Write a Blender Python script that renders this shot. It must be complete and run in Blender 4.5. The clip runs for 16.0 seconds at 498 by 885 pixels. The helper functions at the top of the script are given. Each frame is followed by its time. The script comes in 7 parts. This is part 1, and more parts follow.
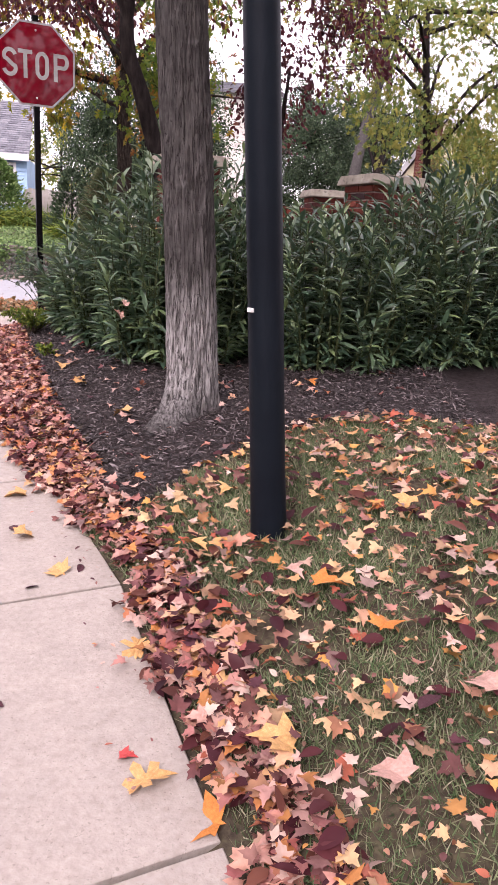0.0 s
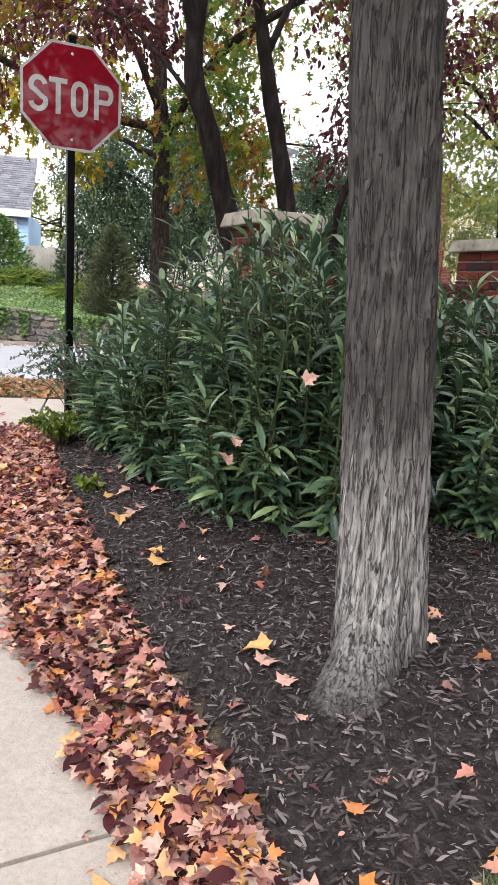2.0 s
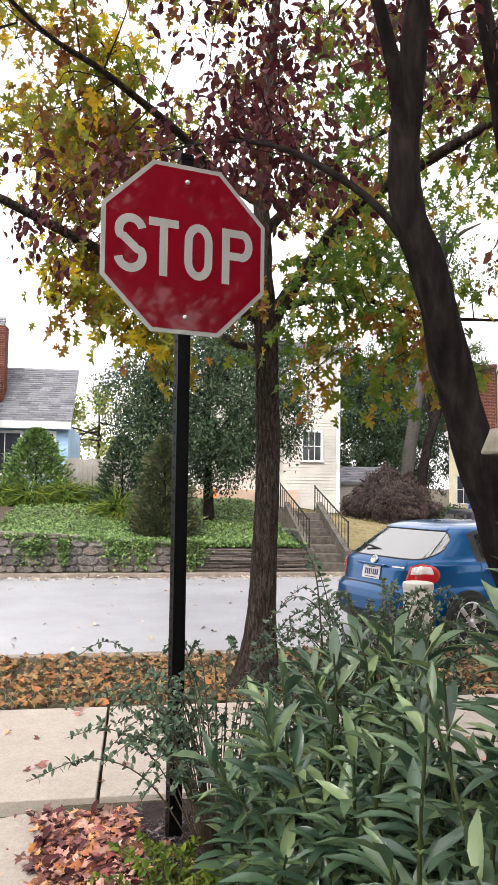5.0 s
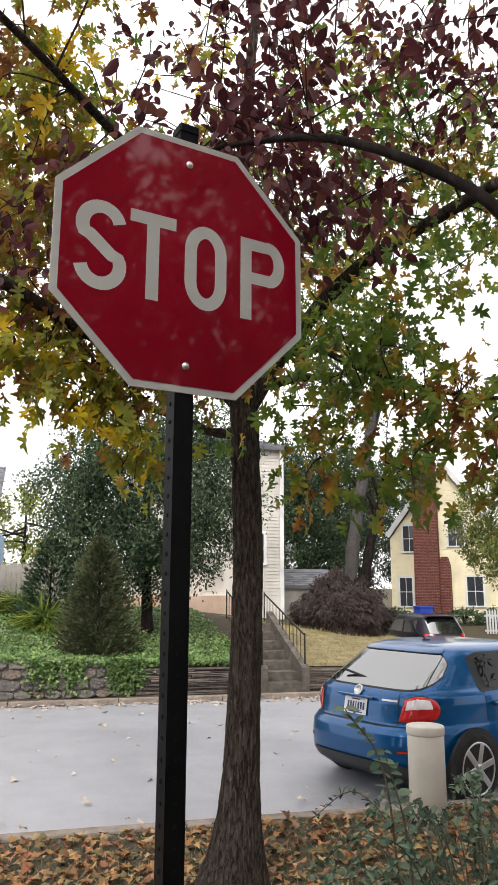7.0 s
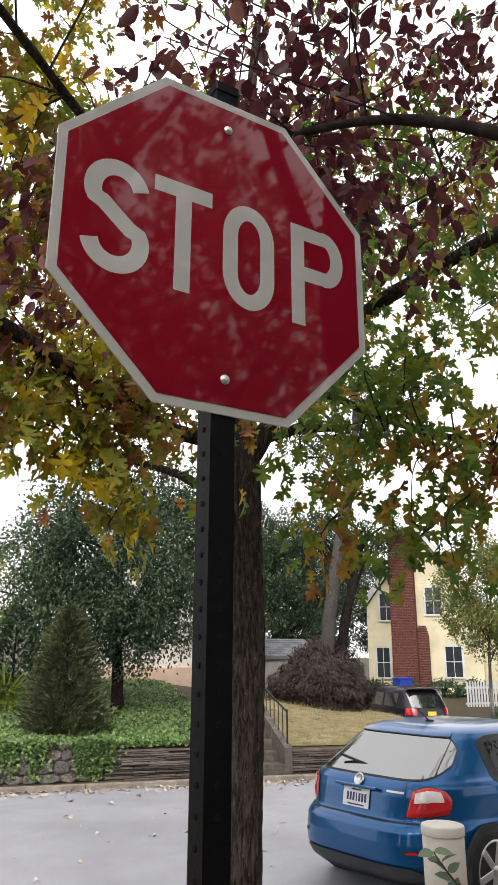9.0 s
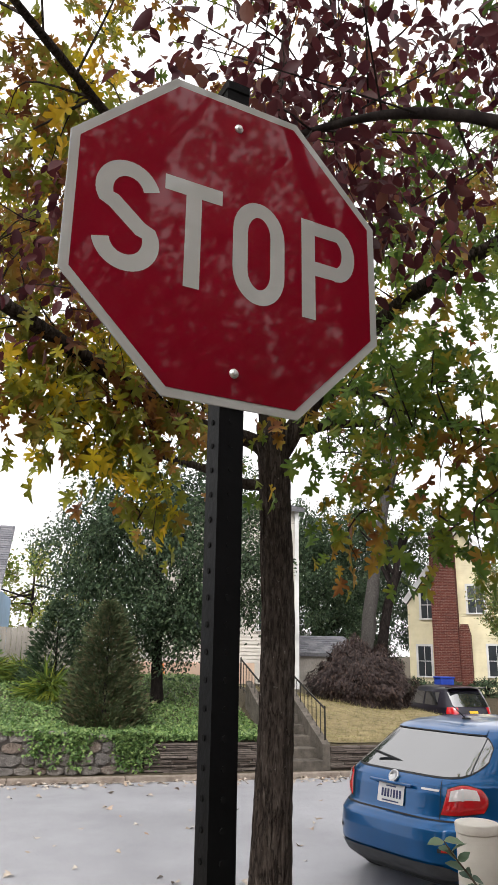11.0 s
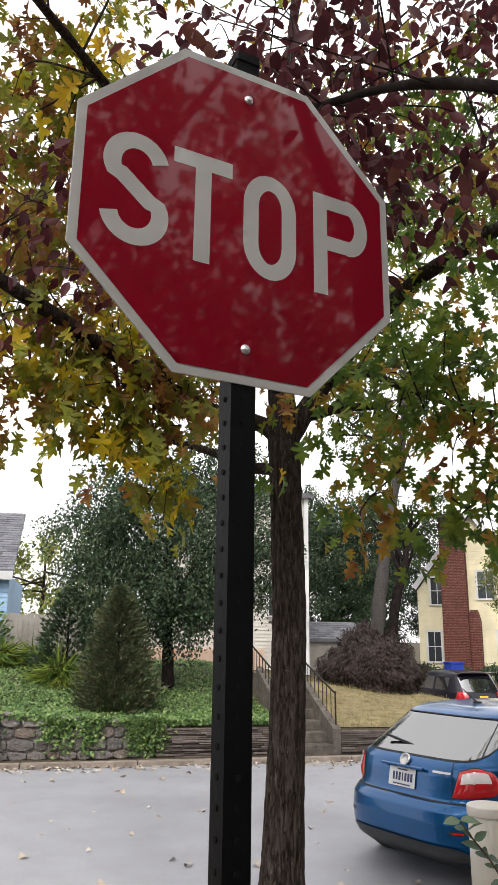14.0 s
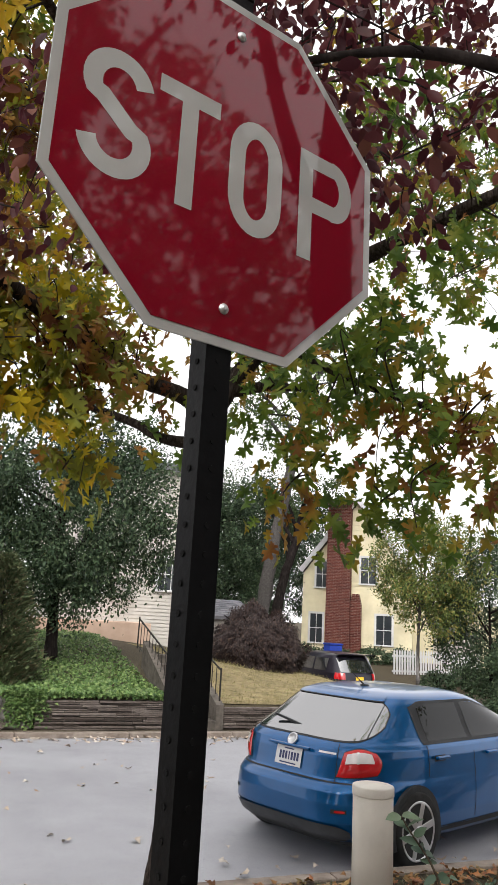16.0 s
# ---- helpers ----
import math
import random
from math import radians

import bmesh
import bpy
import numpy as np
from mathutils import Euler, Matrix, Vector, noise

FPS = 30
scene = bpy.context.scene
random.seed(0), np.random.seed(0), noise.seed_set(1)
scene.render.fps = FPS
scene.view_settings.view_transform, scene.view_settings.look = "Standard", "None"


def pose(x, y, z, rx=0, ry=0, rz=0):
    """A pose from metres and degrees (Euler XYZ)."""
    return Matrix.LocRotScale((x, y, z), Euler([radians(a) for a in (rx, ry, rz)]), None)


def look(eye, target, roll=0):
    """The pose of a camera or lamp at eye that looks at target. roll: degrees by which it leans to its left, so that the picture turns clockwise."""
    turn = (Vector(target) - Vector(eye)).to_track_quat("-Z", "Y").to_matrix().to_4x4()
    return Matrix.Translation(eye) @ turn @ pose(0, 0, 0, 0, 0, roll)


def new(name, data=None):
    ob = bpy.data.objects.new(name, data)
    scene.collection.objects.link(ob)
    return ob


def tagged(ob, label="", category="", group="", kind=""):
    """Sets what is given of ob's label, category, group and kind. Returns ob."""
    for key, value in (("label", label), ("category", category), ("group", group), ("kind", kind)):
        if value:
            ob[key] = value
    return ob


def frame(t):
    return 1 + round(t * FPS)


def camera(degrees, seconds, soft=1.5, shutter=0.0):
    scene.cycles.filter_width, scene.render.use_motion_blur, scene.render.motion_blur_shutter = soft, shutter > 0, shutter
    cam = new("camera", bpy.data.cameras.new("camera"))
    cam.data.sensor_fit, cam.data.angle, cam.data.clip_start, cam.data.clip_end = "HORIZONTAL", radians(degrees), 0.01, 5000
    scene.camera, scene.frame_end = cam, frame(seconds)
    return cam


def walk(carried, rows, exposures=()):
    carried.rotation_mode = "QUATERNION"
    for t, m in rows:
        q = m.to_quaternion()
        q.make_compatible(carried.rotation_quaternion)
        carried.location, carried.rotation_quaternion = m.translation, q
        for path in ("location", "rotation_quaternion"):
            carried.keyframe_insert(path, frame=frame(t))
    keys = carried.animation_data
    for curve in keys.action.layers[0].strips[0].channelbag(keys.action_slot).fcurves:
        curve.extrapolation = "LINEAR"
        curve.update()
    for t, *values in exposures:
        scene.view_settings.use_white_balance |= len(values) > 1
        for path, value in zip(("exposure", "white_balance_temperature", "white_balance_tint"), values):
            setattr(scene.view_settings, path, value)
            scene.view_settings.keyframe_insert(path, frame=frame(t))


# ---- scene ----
cam = camera(37.9, 16.0)
PATH = [
    (0, (0.399, 0.086, 1.676), (0.33, 2.01, 1.135), 3.3),
    (0.5, (0.092, 0.54, 1.696), (-0.136, 2.448, 1.141), 2.1),
    (1, (-0.093, 1.078, 1.702), (-0.279, 2.992, 1.151), 1.8),
    (1.5, (-0.306, 1.558, 1.792), (-0.383, 3.499, 1.317), 2.9),
    (2, (-0.551, 2.005, 1.84), (-0.599, 3.964, 1.436), 3.5),
    (2.5, (-0.705, 2.527, 1.858), (-0.834, 4.482, 1.455), 2.2),
    (3, (-0.933, 3.035, 1.908), (-1.141, 5.001, 1.61), 1.5),
    (3.5, (-1.072, 3.574, 1.955), (-1.328, 5.547, 1.751), 2.1),
    (3.7, (-1.169, 3.689, 1.95), (-1.415, 5.671, 1.839), 2.7),
    (5.8, (-1.856, 5.368, 2.278), (-1.946, 7.357, 2.468), -0.2),
    (6, (-1.883, 5.467, 2.25), (-1.966, 7.453, 2.478), 0.8),
    (6.5, (-1.933, 5.748, 2.294), (-1.954, 7.724, 2.608), 0.5),
    (7, (-2.066, 5.979, 2.315), (-2.026, 7.94, 2.706), 0.2),
    (7.5, (-2.166, 6.144, 2.335), (-2.074, 8.088, 2.795), -0.3),
    (8, (-2.148, 6.319, 2.339), (-2.025, 8.249, 2.851), -0.4),
    (8.5, (-2.194, 6.451, 2.355), (-2.062, 8.37, 2.903), -0.3),
    (9, (-2.237, 6.504, 2.365), (-2.12, 8.419, 2.931), 0.2),
    (9.5, (-2.182, 6.482, 2.358), (-2.092, 8.396, 2.93), 0.5),
    (10, (-2.173, 6.471, 2.354), (-2.119, 8.387, 2.922), 0.8),
    (12.5, (-2.175, 6.485, 2.341), (-2.191, 8.409, 2.887), 0.6),
    (13, (-2.179, 6.485, 2.342), (-2.197, 8.41, 2.883), 0.7),
    (13.5, (-2.178, 6.495, 2.338), (-2.201, 8.423, 2.869), 0.9),
    (14, (-2.18, 6.503, 2.333), (-2.197, 8.433, 2.857), 0.7),
    (14.5, (-2.181, 6.531, 2.337), (-2.185, 8.463, 2.853), 0.8),
    (15, (-2.226, 6.569, 2.358), (-2.188, 8.502, 2.87), 1.2),
    (15.5, (-2.229, 6.564, 2.338), (-2.109, 8.496, 2.84), 1.8),
    (16, (-2.315, 6.631, 2.346), (-2.048, 8.556, 2.818), 3.2),
]
EXPOSURES = [(0.0, 1.2, 6480, 32), (0.5, 0.95, 6300, 15), (1.2, 1.07, 6240, 11), (2.5, 1.27, 6300, 12), (3.5, 1.28, 6420, 13), (6.0, 0.95, 6650, 10), (7.0, 0.75, 6600, 10), (16.0, 0.65, 6550, 10)]
walk(cam, [(t, look(eye, target, roll)) for t, eye, target, roll in PATH], EXPOSURES)
# ---- world and sun: a bright overcast sky ----
world = bpy.data.worlds.new("world")
scene.world = world
world.use_nodes = True
wn, wl = world.node_tree.nodes, world.node_tree.links
sky = wn.new("ShaderNodeTexSky")
sky.sky_type, sky.sun_disc = "NISHITA", False
sky.sun_elevation, sky.sun_rotation = radians(42), radians(200)
sky.air_density, sky.dust_density, sky.ozone_density = 1.0, 6.0, 1.0
pale = wn.new("ShaderNodeHueSaturation")
pale.inputs["Saturation"].default_value = 0.12
cloud = wn.new("ShaderNodeMix")
cloud.data_type = "RGBA"
cloud.inputs["Factor"].default_value = 0.6
cloud.inputs["B"].default_value = (9.6, 9.45, 9.6, 1)
wl.new(sky.outputs["Color"], pale.inputs["Color"])
wl.new(pale.outputs["Color"], cloud.inputs["A"])
wl.new(cloud.outputs["Result"], wn["Background"].inputs["Color"])
wn["Background"].inputs["Strength"].default_value = 0.15
sun = new("sun", bpy.data.lights.new("sun", "SUN"))
sun.data.energy, sun.data.angle, sun.data.color = 1.1, radians(25), (1.0, 0.96, 0.9)
sun.matrix_world = look((0, 0, 0), (math.sin(radians(20)) * 0.74, math.cos(radians(20)) * 0.74, -0.67))

# ---- materials ----


def material(name, colors, rough=0.8, scale=8.0, detail=6.0, stretch=(1, 1, 1), bump=0.2, bump_scale=60.0, metal=0.0,
             by="noise", sharp=0.2, translucent=0.0, band=None, coat=0.0, second=None, spec=0.2, bump_distance=0.01, vary=(0.78, 1.18)):
    """colors: two to six base colours from low to high. by: noise, island, patch or object decides which."""
    m = bpy.data.materials.new(name)
    m.use_nodes = True
    n, l = m.node_tree.nodes, m.node_tree.links
    p = n["Principled BSDF"]
    p.inputs["Roughness"].default_value, p.inputs["Metallic"].default_value = rough, metal
    p.inputs["Specular IOR Level"].default_value = spec
    p.inputs["Coat Weight"].default_value = coat
    p.inputs["Coat Roughness"].default_value = 0.04
    tc = n.new("ShaderNodeTexCoord")
    mp = n.new("ShaderNodeMapping")
    mp.inputs["Scale"].default_value = stretch
    l.new(tc.outputs["Object"], mp.inputs["Vector"])
    nz = n.new("ShaderNodeTexNoise")
    nz.inputs["Scale"].default_value, nz.inputs["Detail"].default_value = scale, detail
    nz.inputs["Roughness"].default_value = 0.6
    l.new(mp.outputs["Vector"], nz.inputs["Vector"])
    ramp = n.new("ShaderNodeValToRGB")
    e = ramp.color_ramp.elements
    lo, hi = (0.5 - sharp, 0.5 + sharp) if by == "noise" else (0.0, 1.0)
    while len(e) < len(colors):
        e.new(0.5)
    for i, c in enumerate(colors):
        e[i].position = lo + (hi - lo) * i / max(1, len(colors) - 1)
        e[i].color = (*c, 1)
    src = nz.outputs["Fac"]
    if by == "island":
        src = n.new("ShaderNodeNewGeometry").outputs["Random Per Island"]
    if by == "patch":  # neighbouring leaves share a tint, with some leaf-to-leaf change
        nz.inputs["Scale"].default_value, nz.inputs["Detail"].default_value = 1.7, 2
        wide = n.new("ShaderNodeMapRange")
        wide.inputs["From Min"].default_value, wide.inputs["From Max"].default_value, wide.inputs["To Max"].default_value = 0.32, 0.68, 0.68
        l.new(nz.outputs["Fac"], wide.inputs["Value"])
        few = n.new("ShaderNodeMath")
        few.operation = "MULTIPLY_ADD"
        few.inputs[1].default_value = 0.32
        l.new(n.new("ShaderNodeNewGeometry").outputs["Random Per Island"], few.inputs[0])
        l.new(wide.outputs["Result"], few.inputs[2])
        src = few.outputs["Value"]
    if by == "object":
        src = n.new("ShaderNodeObjectInfo").outputs["Random"]
    l.new(src, ramp.inputs["Fac"])
    out = ramp.outputs["Color"]
    big = n.new("ShaderNodeTexNoise")
    big.inputs["Scale"].default_value, big.inputs["Detail"].default_value = (scale * 0.22 if by == "noise" else scale), 4
    l.new(tc.outputs["Object"], big.inputs["Vector"])
    var = n.new("ShaderNodeMapRange")
    var.inputs["From Min"].default_value, var.inputs["From Max"].default_value = 0.3, 0.7
    var.inputs["To Min"].default_value, var.inputs["To Max"].default_value = vary
    l.new(big.outputs["Fac"], var.inputs["Value"])
    mul = n.new("ShaderNodeMix")
    mul.data_type, mul.blend_type = "RGBA", "MULTIPLY"
    mul.inputs["Factor"].default_value = 1.0
    l.new(out, mul.inputs["A"])
    l.new(var.outputs["Result"], mul.inputs["B"])
    out = mul.outputs["Result"]
    if second:  # speckles or stains: (colour, scale, threshold, strength)
        s = n.new("ShaderNodeTexNoise")
        s.inputs["Scale"].default_value, s.inputs["Detail"].default_value = second[1], 3
        l.new(tc.outputs["Object"], s.inputs["Vector"])
        r = n.new("ShaderNodeMapRange")
        r.inputs["From Min"].default_value, r.inputs["From Max"].default_value = second[2], second[2] + 0.08
        r.inputs["To Max"].default_value = second[3]
        l.new(s.outputs["Fac"], r.inputs["Value"])
        mx = n.new("ShaderNodeMix")
        mx.data_type = "RGBA"
        l.new(r.outputs["Result"], mx.inputs["Factor"])
        l.new(out, mx.inputs["A"])
        mx.inputs["B"].default_value = (*second[0], 1)
        out = mx.outputs["Result"]
    if band:  # a pale weathered zone of streaks between two heights: (low, high, colour, strength)
        sep = n.new("ShaderNodeSeparateXYZ")
        l.new(tc.outputs["Object"], sep.inputs["Vector"])
        up, down = n.new("ShaderNodeMapRange"), n.new("ShaderNodeMapRange")
        for q, a, b in ((up, band[0], band[0] + 0.25), (down, band[1], band[1] - 0.4)):
            q.inputs["From Min"].default_value, q.inputs["From Max"].default_value = a, b
            l.new(sep.outputs["Z"], q.inputs["Value"])
        both = n.new("ShaderNodeMath")
        both.operation = "MULTIPLY"
        l.new(up.outputs["Result"], both.inputs[0])
        l.new(down.outputs["Result"], both.inputs[1])
        streak = n.new("ShaderNodeMapRange")
        streak.inputs["From Min"].default_value, streak.inputs["From Max"].default_value, streak.inputs["To Max"].default_value = 0.34, 0.6, band[3]
        l.new(nz.outputs["Fac"], streak.inputs["Value"])
        amount = n.new("ShaderNodeMath")
        amount.operation = "MULTIPLY"
        l.new(both.outputs["Value"], amount.inputs[0])
        l.new(streak.outputs["Result"], amount.inputs[1])
        bx = n.new("ShaderNodeMix")
        bx.data_type = "RGBA"
        l.new(amount.outputs["Value"], bx.inputs["Factor"])
        l.new(out, bx.inputs["A"])
        bx.inputs["B"].default_value = (*band[2], 1)
        out = bx.outputs["Result"]
    l.new(out, p.inputs["Base Color"])
    if bump:
        b = n.new("ShaderNodeBump")
        b.inputs["Strength"].default_value, b.inputs["Distance"].default_value = bump, bump_distance
        bn = n.new("ShaderNodeTexNoise")
        bn.inputs["Scale"].default_value, bn.inputs["Detail"].default_value = bump_scale, 5
        l.new(mp.outputs["Vector"], bn.inputs["Vector"])
        l.new(bn.outputs["Fac"], b.inputs["Height"])
        l.new(b.outputs["Normal"], p.inputs["Normal"])
    if translucent:
        tr = n.new("ShaderNodeBsdfTranslucent")
        mix = n.new("ShaderNodeMixShader")
        mix.inputs["Fac"].default_value = translucent
        l.new(out, tr.inputs["Color"])
        l.new(p.outputs["BSDF"], mix.inputs[1])
        l.new(tr.outputs["BSDF"], mix.inputs[2])
        l.new(mix.outputs["Shader"], n["Material Output"].inputs["Surface"])
    return m


def glass(name, tint=(0.02, 0.025, 0.03), rough=0.02, spec=0.5):
    m = material(name, [tint, tint], rough=rough, bump=0, spec=spec, coat=0.0)
    return m


CONCRETE = material("concrete", [(0.315, 0.273, 0.236), (0.36, 0.317, 0.278), (0.4, 0.357, 0.318)], 0.9, 48, 10, bump=0.5, bump_scale=120, bump_distance=0.005,
                    second=((0.19, 0.16, 0.135), 95, 0.62, 0.5), vary=(0.92, 1.06))
ASPHALT = material("asphalt", [(0.245, 0.246, 0.265), (0.285, 0.287, 0.308), (0.325, 0.328, 0.352)], 0.5, 1.3, 10, bump=0.5, bump_scale=190, bump_distance=0.003,
                   second=((0.11, 0.11, 0.118), 150, 0.58, 0.7), vary=(0.88, 1.1), spec=0.5)
KERB = material("kerb_stone", [(0.15, 0.12, 0.1), (0.23, 0.19, 0.16), (0.3, 0.26, 0.22)], 0.9, 7, bump=0.5)
SOIL = material("lawn_soil", [(0.04, 0.03, 0.022), (0.065, 0.052, 0.034), (0.1, 0.09, 0.052)], 0.95, 40, bump=0.6, bump_scale=50)
MULCH = material("mulch", [(0.012, 0.009, 0.008), (0.028, 0.021, 0.02), (0.055, 0.042, 0.04)], 0.9, 30, bump=1.0, bump_scale=90, bump_distance=0.02)
CHIP = material("mulch_chips", [(0.01, 0.008, 0.008), (0.03, 0.023, 0.023), (0.055, 0.043, 0.042), (0.09, 0.073, 0.071), (0.23, 0.195, 0.19)], 0.75, 20, by="island", spec=0.4)
GRASS = material("grass_blades", [(0.055, 0.1, 0.042), (0.095, 0.155, 0.068), (0.16, 0.22, 0.1), (0.26, 0.27, 0.16), (0.4, 0.37, 0.26)], 0.7, 3, by="island", bump=0, translucent=0.25)
DRYGRASS = material("dry_lawn", [(0.1, 0.085, 0.04), (0.19, 0.155, 0.08), (0.27, 0.215, 0.12), (0.16, 0.17, 0.06)], 0.95, 5, bump=0.9, bump_scale=45, bump_distance=0.03)
LITTER = material("leaf_litter", [(0.06, 0.018, 0.025), (0.5, 0.23, 0.17), (0.08, 0.022, 0.03), (0.62, 0.38, 0.3), (0.3, 0.08, 0.08), (0.56, 0.24, 0.07), (0.06, 0.02, 0.03),
                                  (0.62, 0.43, 0.35), (0.36, 0.15, 0.13), (0.1, 0.038, 0.05), (0.58, 0.32, 0.24), (0.6, 0.36, 0.14)], 0.6, 25, by="island", bump=0.3, translucent=0.12)
VERGELEAF = material("verge_leaf", [(0.1, 0.045, 0.025), (0.3, 0.16, 0.06), (0.16, 0.07, 0.04), (0.36, 0.24, 0.1), (0.22, 0.09, 0.05), (0.38, 0.17, 0.07), (0.12, 0.1, 0.04), (0.4, 0.28, 0.17)], 0.7, 25, by="island", bump=0.3, translucent=0.1)
GOLD = material("gold_leaf", [(0.55, 0.3, 0.06), (0.62, 0.4, 0.13), (0.6, 0.24, 0.05)], 0.6, 30, by="object", bump=0.3, translucent=0.12)
BARK = material("grey_bark", [(0.038, 0.034, 0.032), (0.056, 0.052, 0.049), (0.074, 0.068, 0.065), (0.092, 0.086, 0.081), (0.12, 0.112, 0.107)], 0.95, 70, stretch=(1, 1, 0.12), sharp=0.25, bump=0.8, bump_scale=80, bump_distance=0.01,
                second=((0.26, 0.25, 0.24), 9, 0.66, 0.2), band=(0.6, 1.5, (0.48, 0.46, 0.445), 0.6), spec=0.05)
DARKBARK = material("dark_bark", [(0.01, 0.008, 0.008), (0.02, 0.016, 0.015), (0.038, 0.031, 0.028)], 0.95, 20, spec=0.05, stretch=(1, 1, 0.25), bump=0.8, bump_scale=40, bump_distance=0.01)
OAKBARK = material("oak_bark", [(0.018, 0.014, 0.012), (0.036, 0.028, 0.024), (0.052, 0.042, 0.036), (0.085, 0.072, 0.062)], 0.95, 60, sharp=0.2, spec=0.05, stretch=(1, 1, 0.22), bump=1.0, bump_scale=45, bump_distance=0.015,
                   second=((0.2, 0.19, 0.17), 38, 0.69, 0.6))
LAUREL = material("laurel_leaf", [(0.03, 0.066, 0.04), (0.054, 0.105, 0.06), (0.08, 0.142, 0.076), (0.125, 0.195, 0.095), (0.22, 0.3, 0.125)], 0.3, 3, by="island", bump=0.1, bump_scale=90, translucent=0.18, spec=0.75)
ABELIA = material("small_shrub_leaf", [(0.05, 0.085, 0.06), (0.085, 0.13, 0.085), (0.14, 0.19, 0.12)], 0.5, 3, by="island", bump=0, translucent=0.2)
LIME = material("yellow_green_leaf", [(0.07, 0.13, 0.03), (0.12, 0.18, 0.03), (0.24, 0.27, 0.04)], 0.5, 3, by="island", bump=0, translucent=0.3)
OAKLEAF = material("oak_leaf", [(0.1, 0.035, 0.02), (0.2, 0.075, 0.025), (0.34, 0.2, 0.03), (0.2, 0.24, 0.03), (0.1, 0.17, 0.028), (0.06, 0.11, 0.024), (0.14, 0.2, 0.03), (0.07, 0.045, 0.02)], 0.45, 0.55, by="patch", bump=0.2, translucent=0.5)
YELLOWOAK = material("yellow_oak_leaf", [(0.08, 0.03, 0.025), (0.17, 0.065, 0.03), (0.3, 0.14, 0.03), (0.16, 0.17, 0.03), (0.24, 0.26, 0.03), (0.55, 0.42, 0.02), (0.6, 0.36, 0.03), (0.36, 0.32, 0.03)], 0.45, 0.55, by="patch", bump=0.2, translucent=0.5)
PLUMLEAF = material("plum_leaf", [(0.045, 0.013, 0.018), (0.075, 0.018, 0.025), (0.11, 0.028, 0.032), (0.06, 0.018, 0.022), (0.2, 0.075, 0.05)], 0.45, 1, by="island", bump=0.1, translucent=0.42)
TREELEAF = material("tree_leaf", [(0.022, 0.04, 0.022), (0.04, 0.07, 0.036), (0.062, 0.1, 0.05), (0.11, 0.15, 0.08)], 0.5, 1, by="island", bump=0, translucent=0.25, spec=0.25)
FARLEAF = material("far_leaf", [(0.04, 0.065, 0.03), (0.065, 0.1, 0.035), (0.1, 0.14, 0.05)], 0.6, 1, by="island", bump=0, translucent=0.3)
MYRTLE = material("myrtle_leaf", [(0.07, 0.11, 0.035), (0.12, 0.17, 0.05), (0.2, 0.24, 0.07), (0.26, 0.2, 0.06)], 0.5, 1, by="island", bump=0, translucent=0.3)
YELLOWLEAF = material("yellow_leaf", [(0.1, 0.16, 0.04), (0.17, 0.22, 0.05), (0.3, 0.28, 0.06), (0.12, 0.17, 0.04)], 0.6, 1, by="island", bump=0, translucent=0.35)
CONIFER = material("conifer_spray", [(0.045, 0.066, 0.034), (0.078, 0.105, 0.05), (0.115, 0.135, 0.065), (0.13, 0.1, 0.06)], 0.8, 1, by="island", bump=0, translucent=0.2)
IVY = material("ivy_leaf", [(0.045, 0.095, 0.026), (0.09, 0.165, 0.045), (0.15, 0.24, 0.075), (0.25, 0.34, 0.12)], 0.4, 1, by="island", bump=0, translucent=0.22, spec=0.3)
WEEPING = material("weeping_maple_leaf", [(0.02, 0.013, 0.013), (0.034, 0.022, 0.021), (0.05, 0.033, 0.03), (0.085, 0.052, 0.038)], 0.55, 1, by="island", bump=0, translucent=0.15, spec=0.25)
BLACKPAINT = material("black_paint", [(0.004, 0.006, 0.0095), (0.006, 0.009, 0.013)], 0.5, 6, bump=0.1, bump_scale=120, spec=0.1)
BLACKSTEEL = material("black_steel", [(0.002, 0.002, 0.0022), (0.004, 0.004, 0.0042)], 0.5, 9, bump=0.1, spec=0.08)
SIGNRED = material("sign_red", [(0.15, 0.001, 0.008), (0.18, 0.0015, 0.011)], 0.4, 3, bump=0.06, bump_scale=220, coat=0.8, spec=0.03, bump_distance=0.002)
SIGNWHITE = material("sign_white", [(0.3, 0.295, 0.28), (0.35, 0.345, 0.33)], 0.4, 4, bump=0.06, bump_scale=220, coat=0.8, spec=0.05, bump_distance=0.002)
ZINC = material("zinc", [(0.45, 0.45, 0.44), (0.6, 0.6, 0.6)], 0.35, 30, metal=0.9, bump=0)
CREAM = material("cream_paint", [(0.5, 0.47, 0.42), (0.56, 0.53, 0.475)], 0.6, 6, bump=0.15, second=((0.25, 0.22, 0.17), 16, 0.68, 0.4))
BRICK = material("brick_face", [(0.07, 0.018, 0.016), (0.13, 0.03, 0.022), (0.19, 0.048, 0.03), (0.1, 0.024, 0.02), (0.04, 0.024, 0.026)], 0.85, 25, by="object", bump=0.5, bump_scale=90, bump_distance=0.004)
BRICKWALL = material("brick_joined", [(0.07, 0.022, 0.018), (0.11, 0.034, 0.026), (0.14, 0.048, 0.036), (0.09, 0.028, 0.022)], 0.85, 25, by="island", bump=0.4)
MORTAR = material("mortar", [(0.27, 0.23, 0.2), (0.36, 0.31, 0.27)], 0.95, 20, bump=0.5)
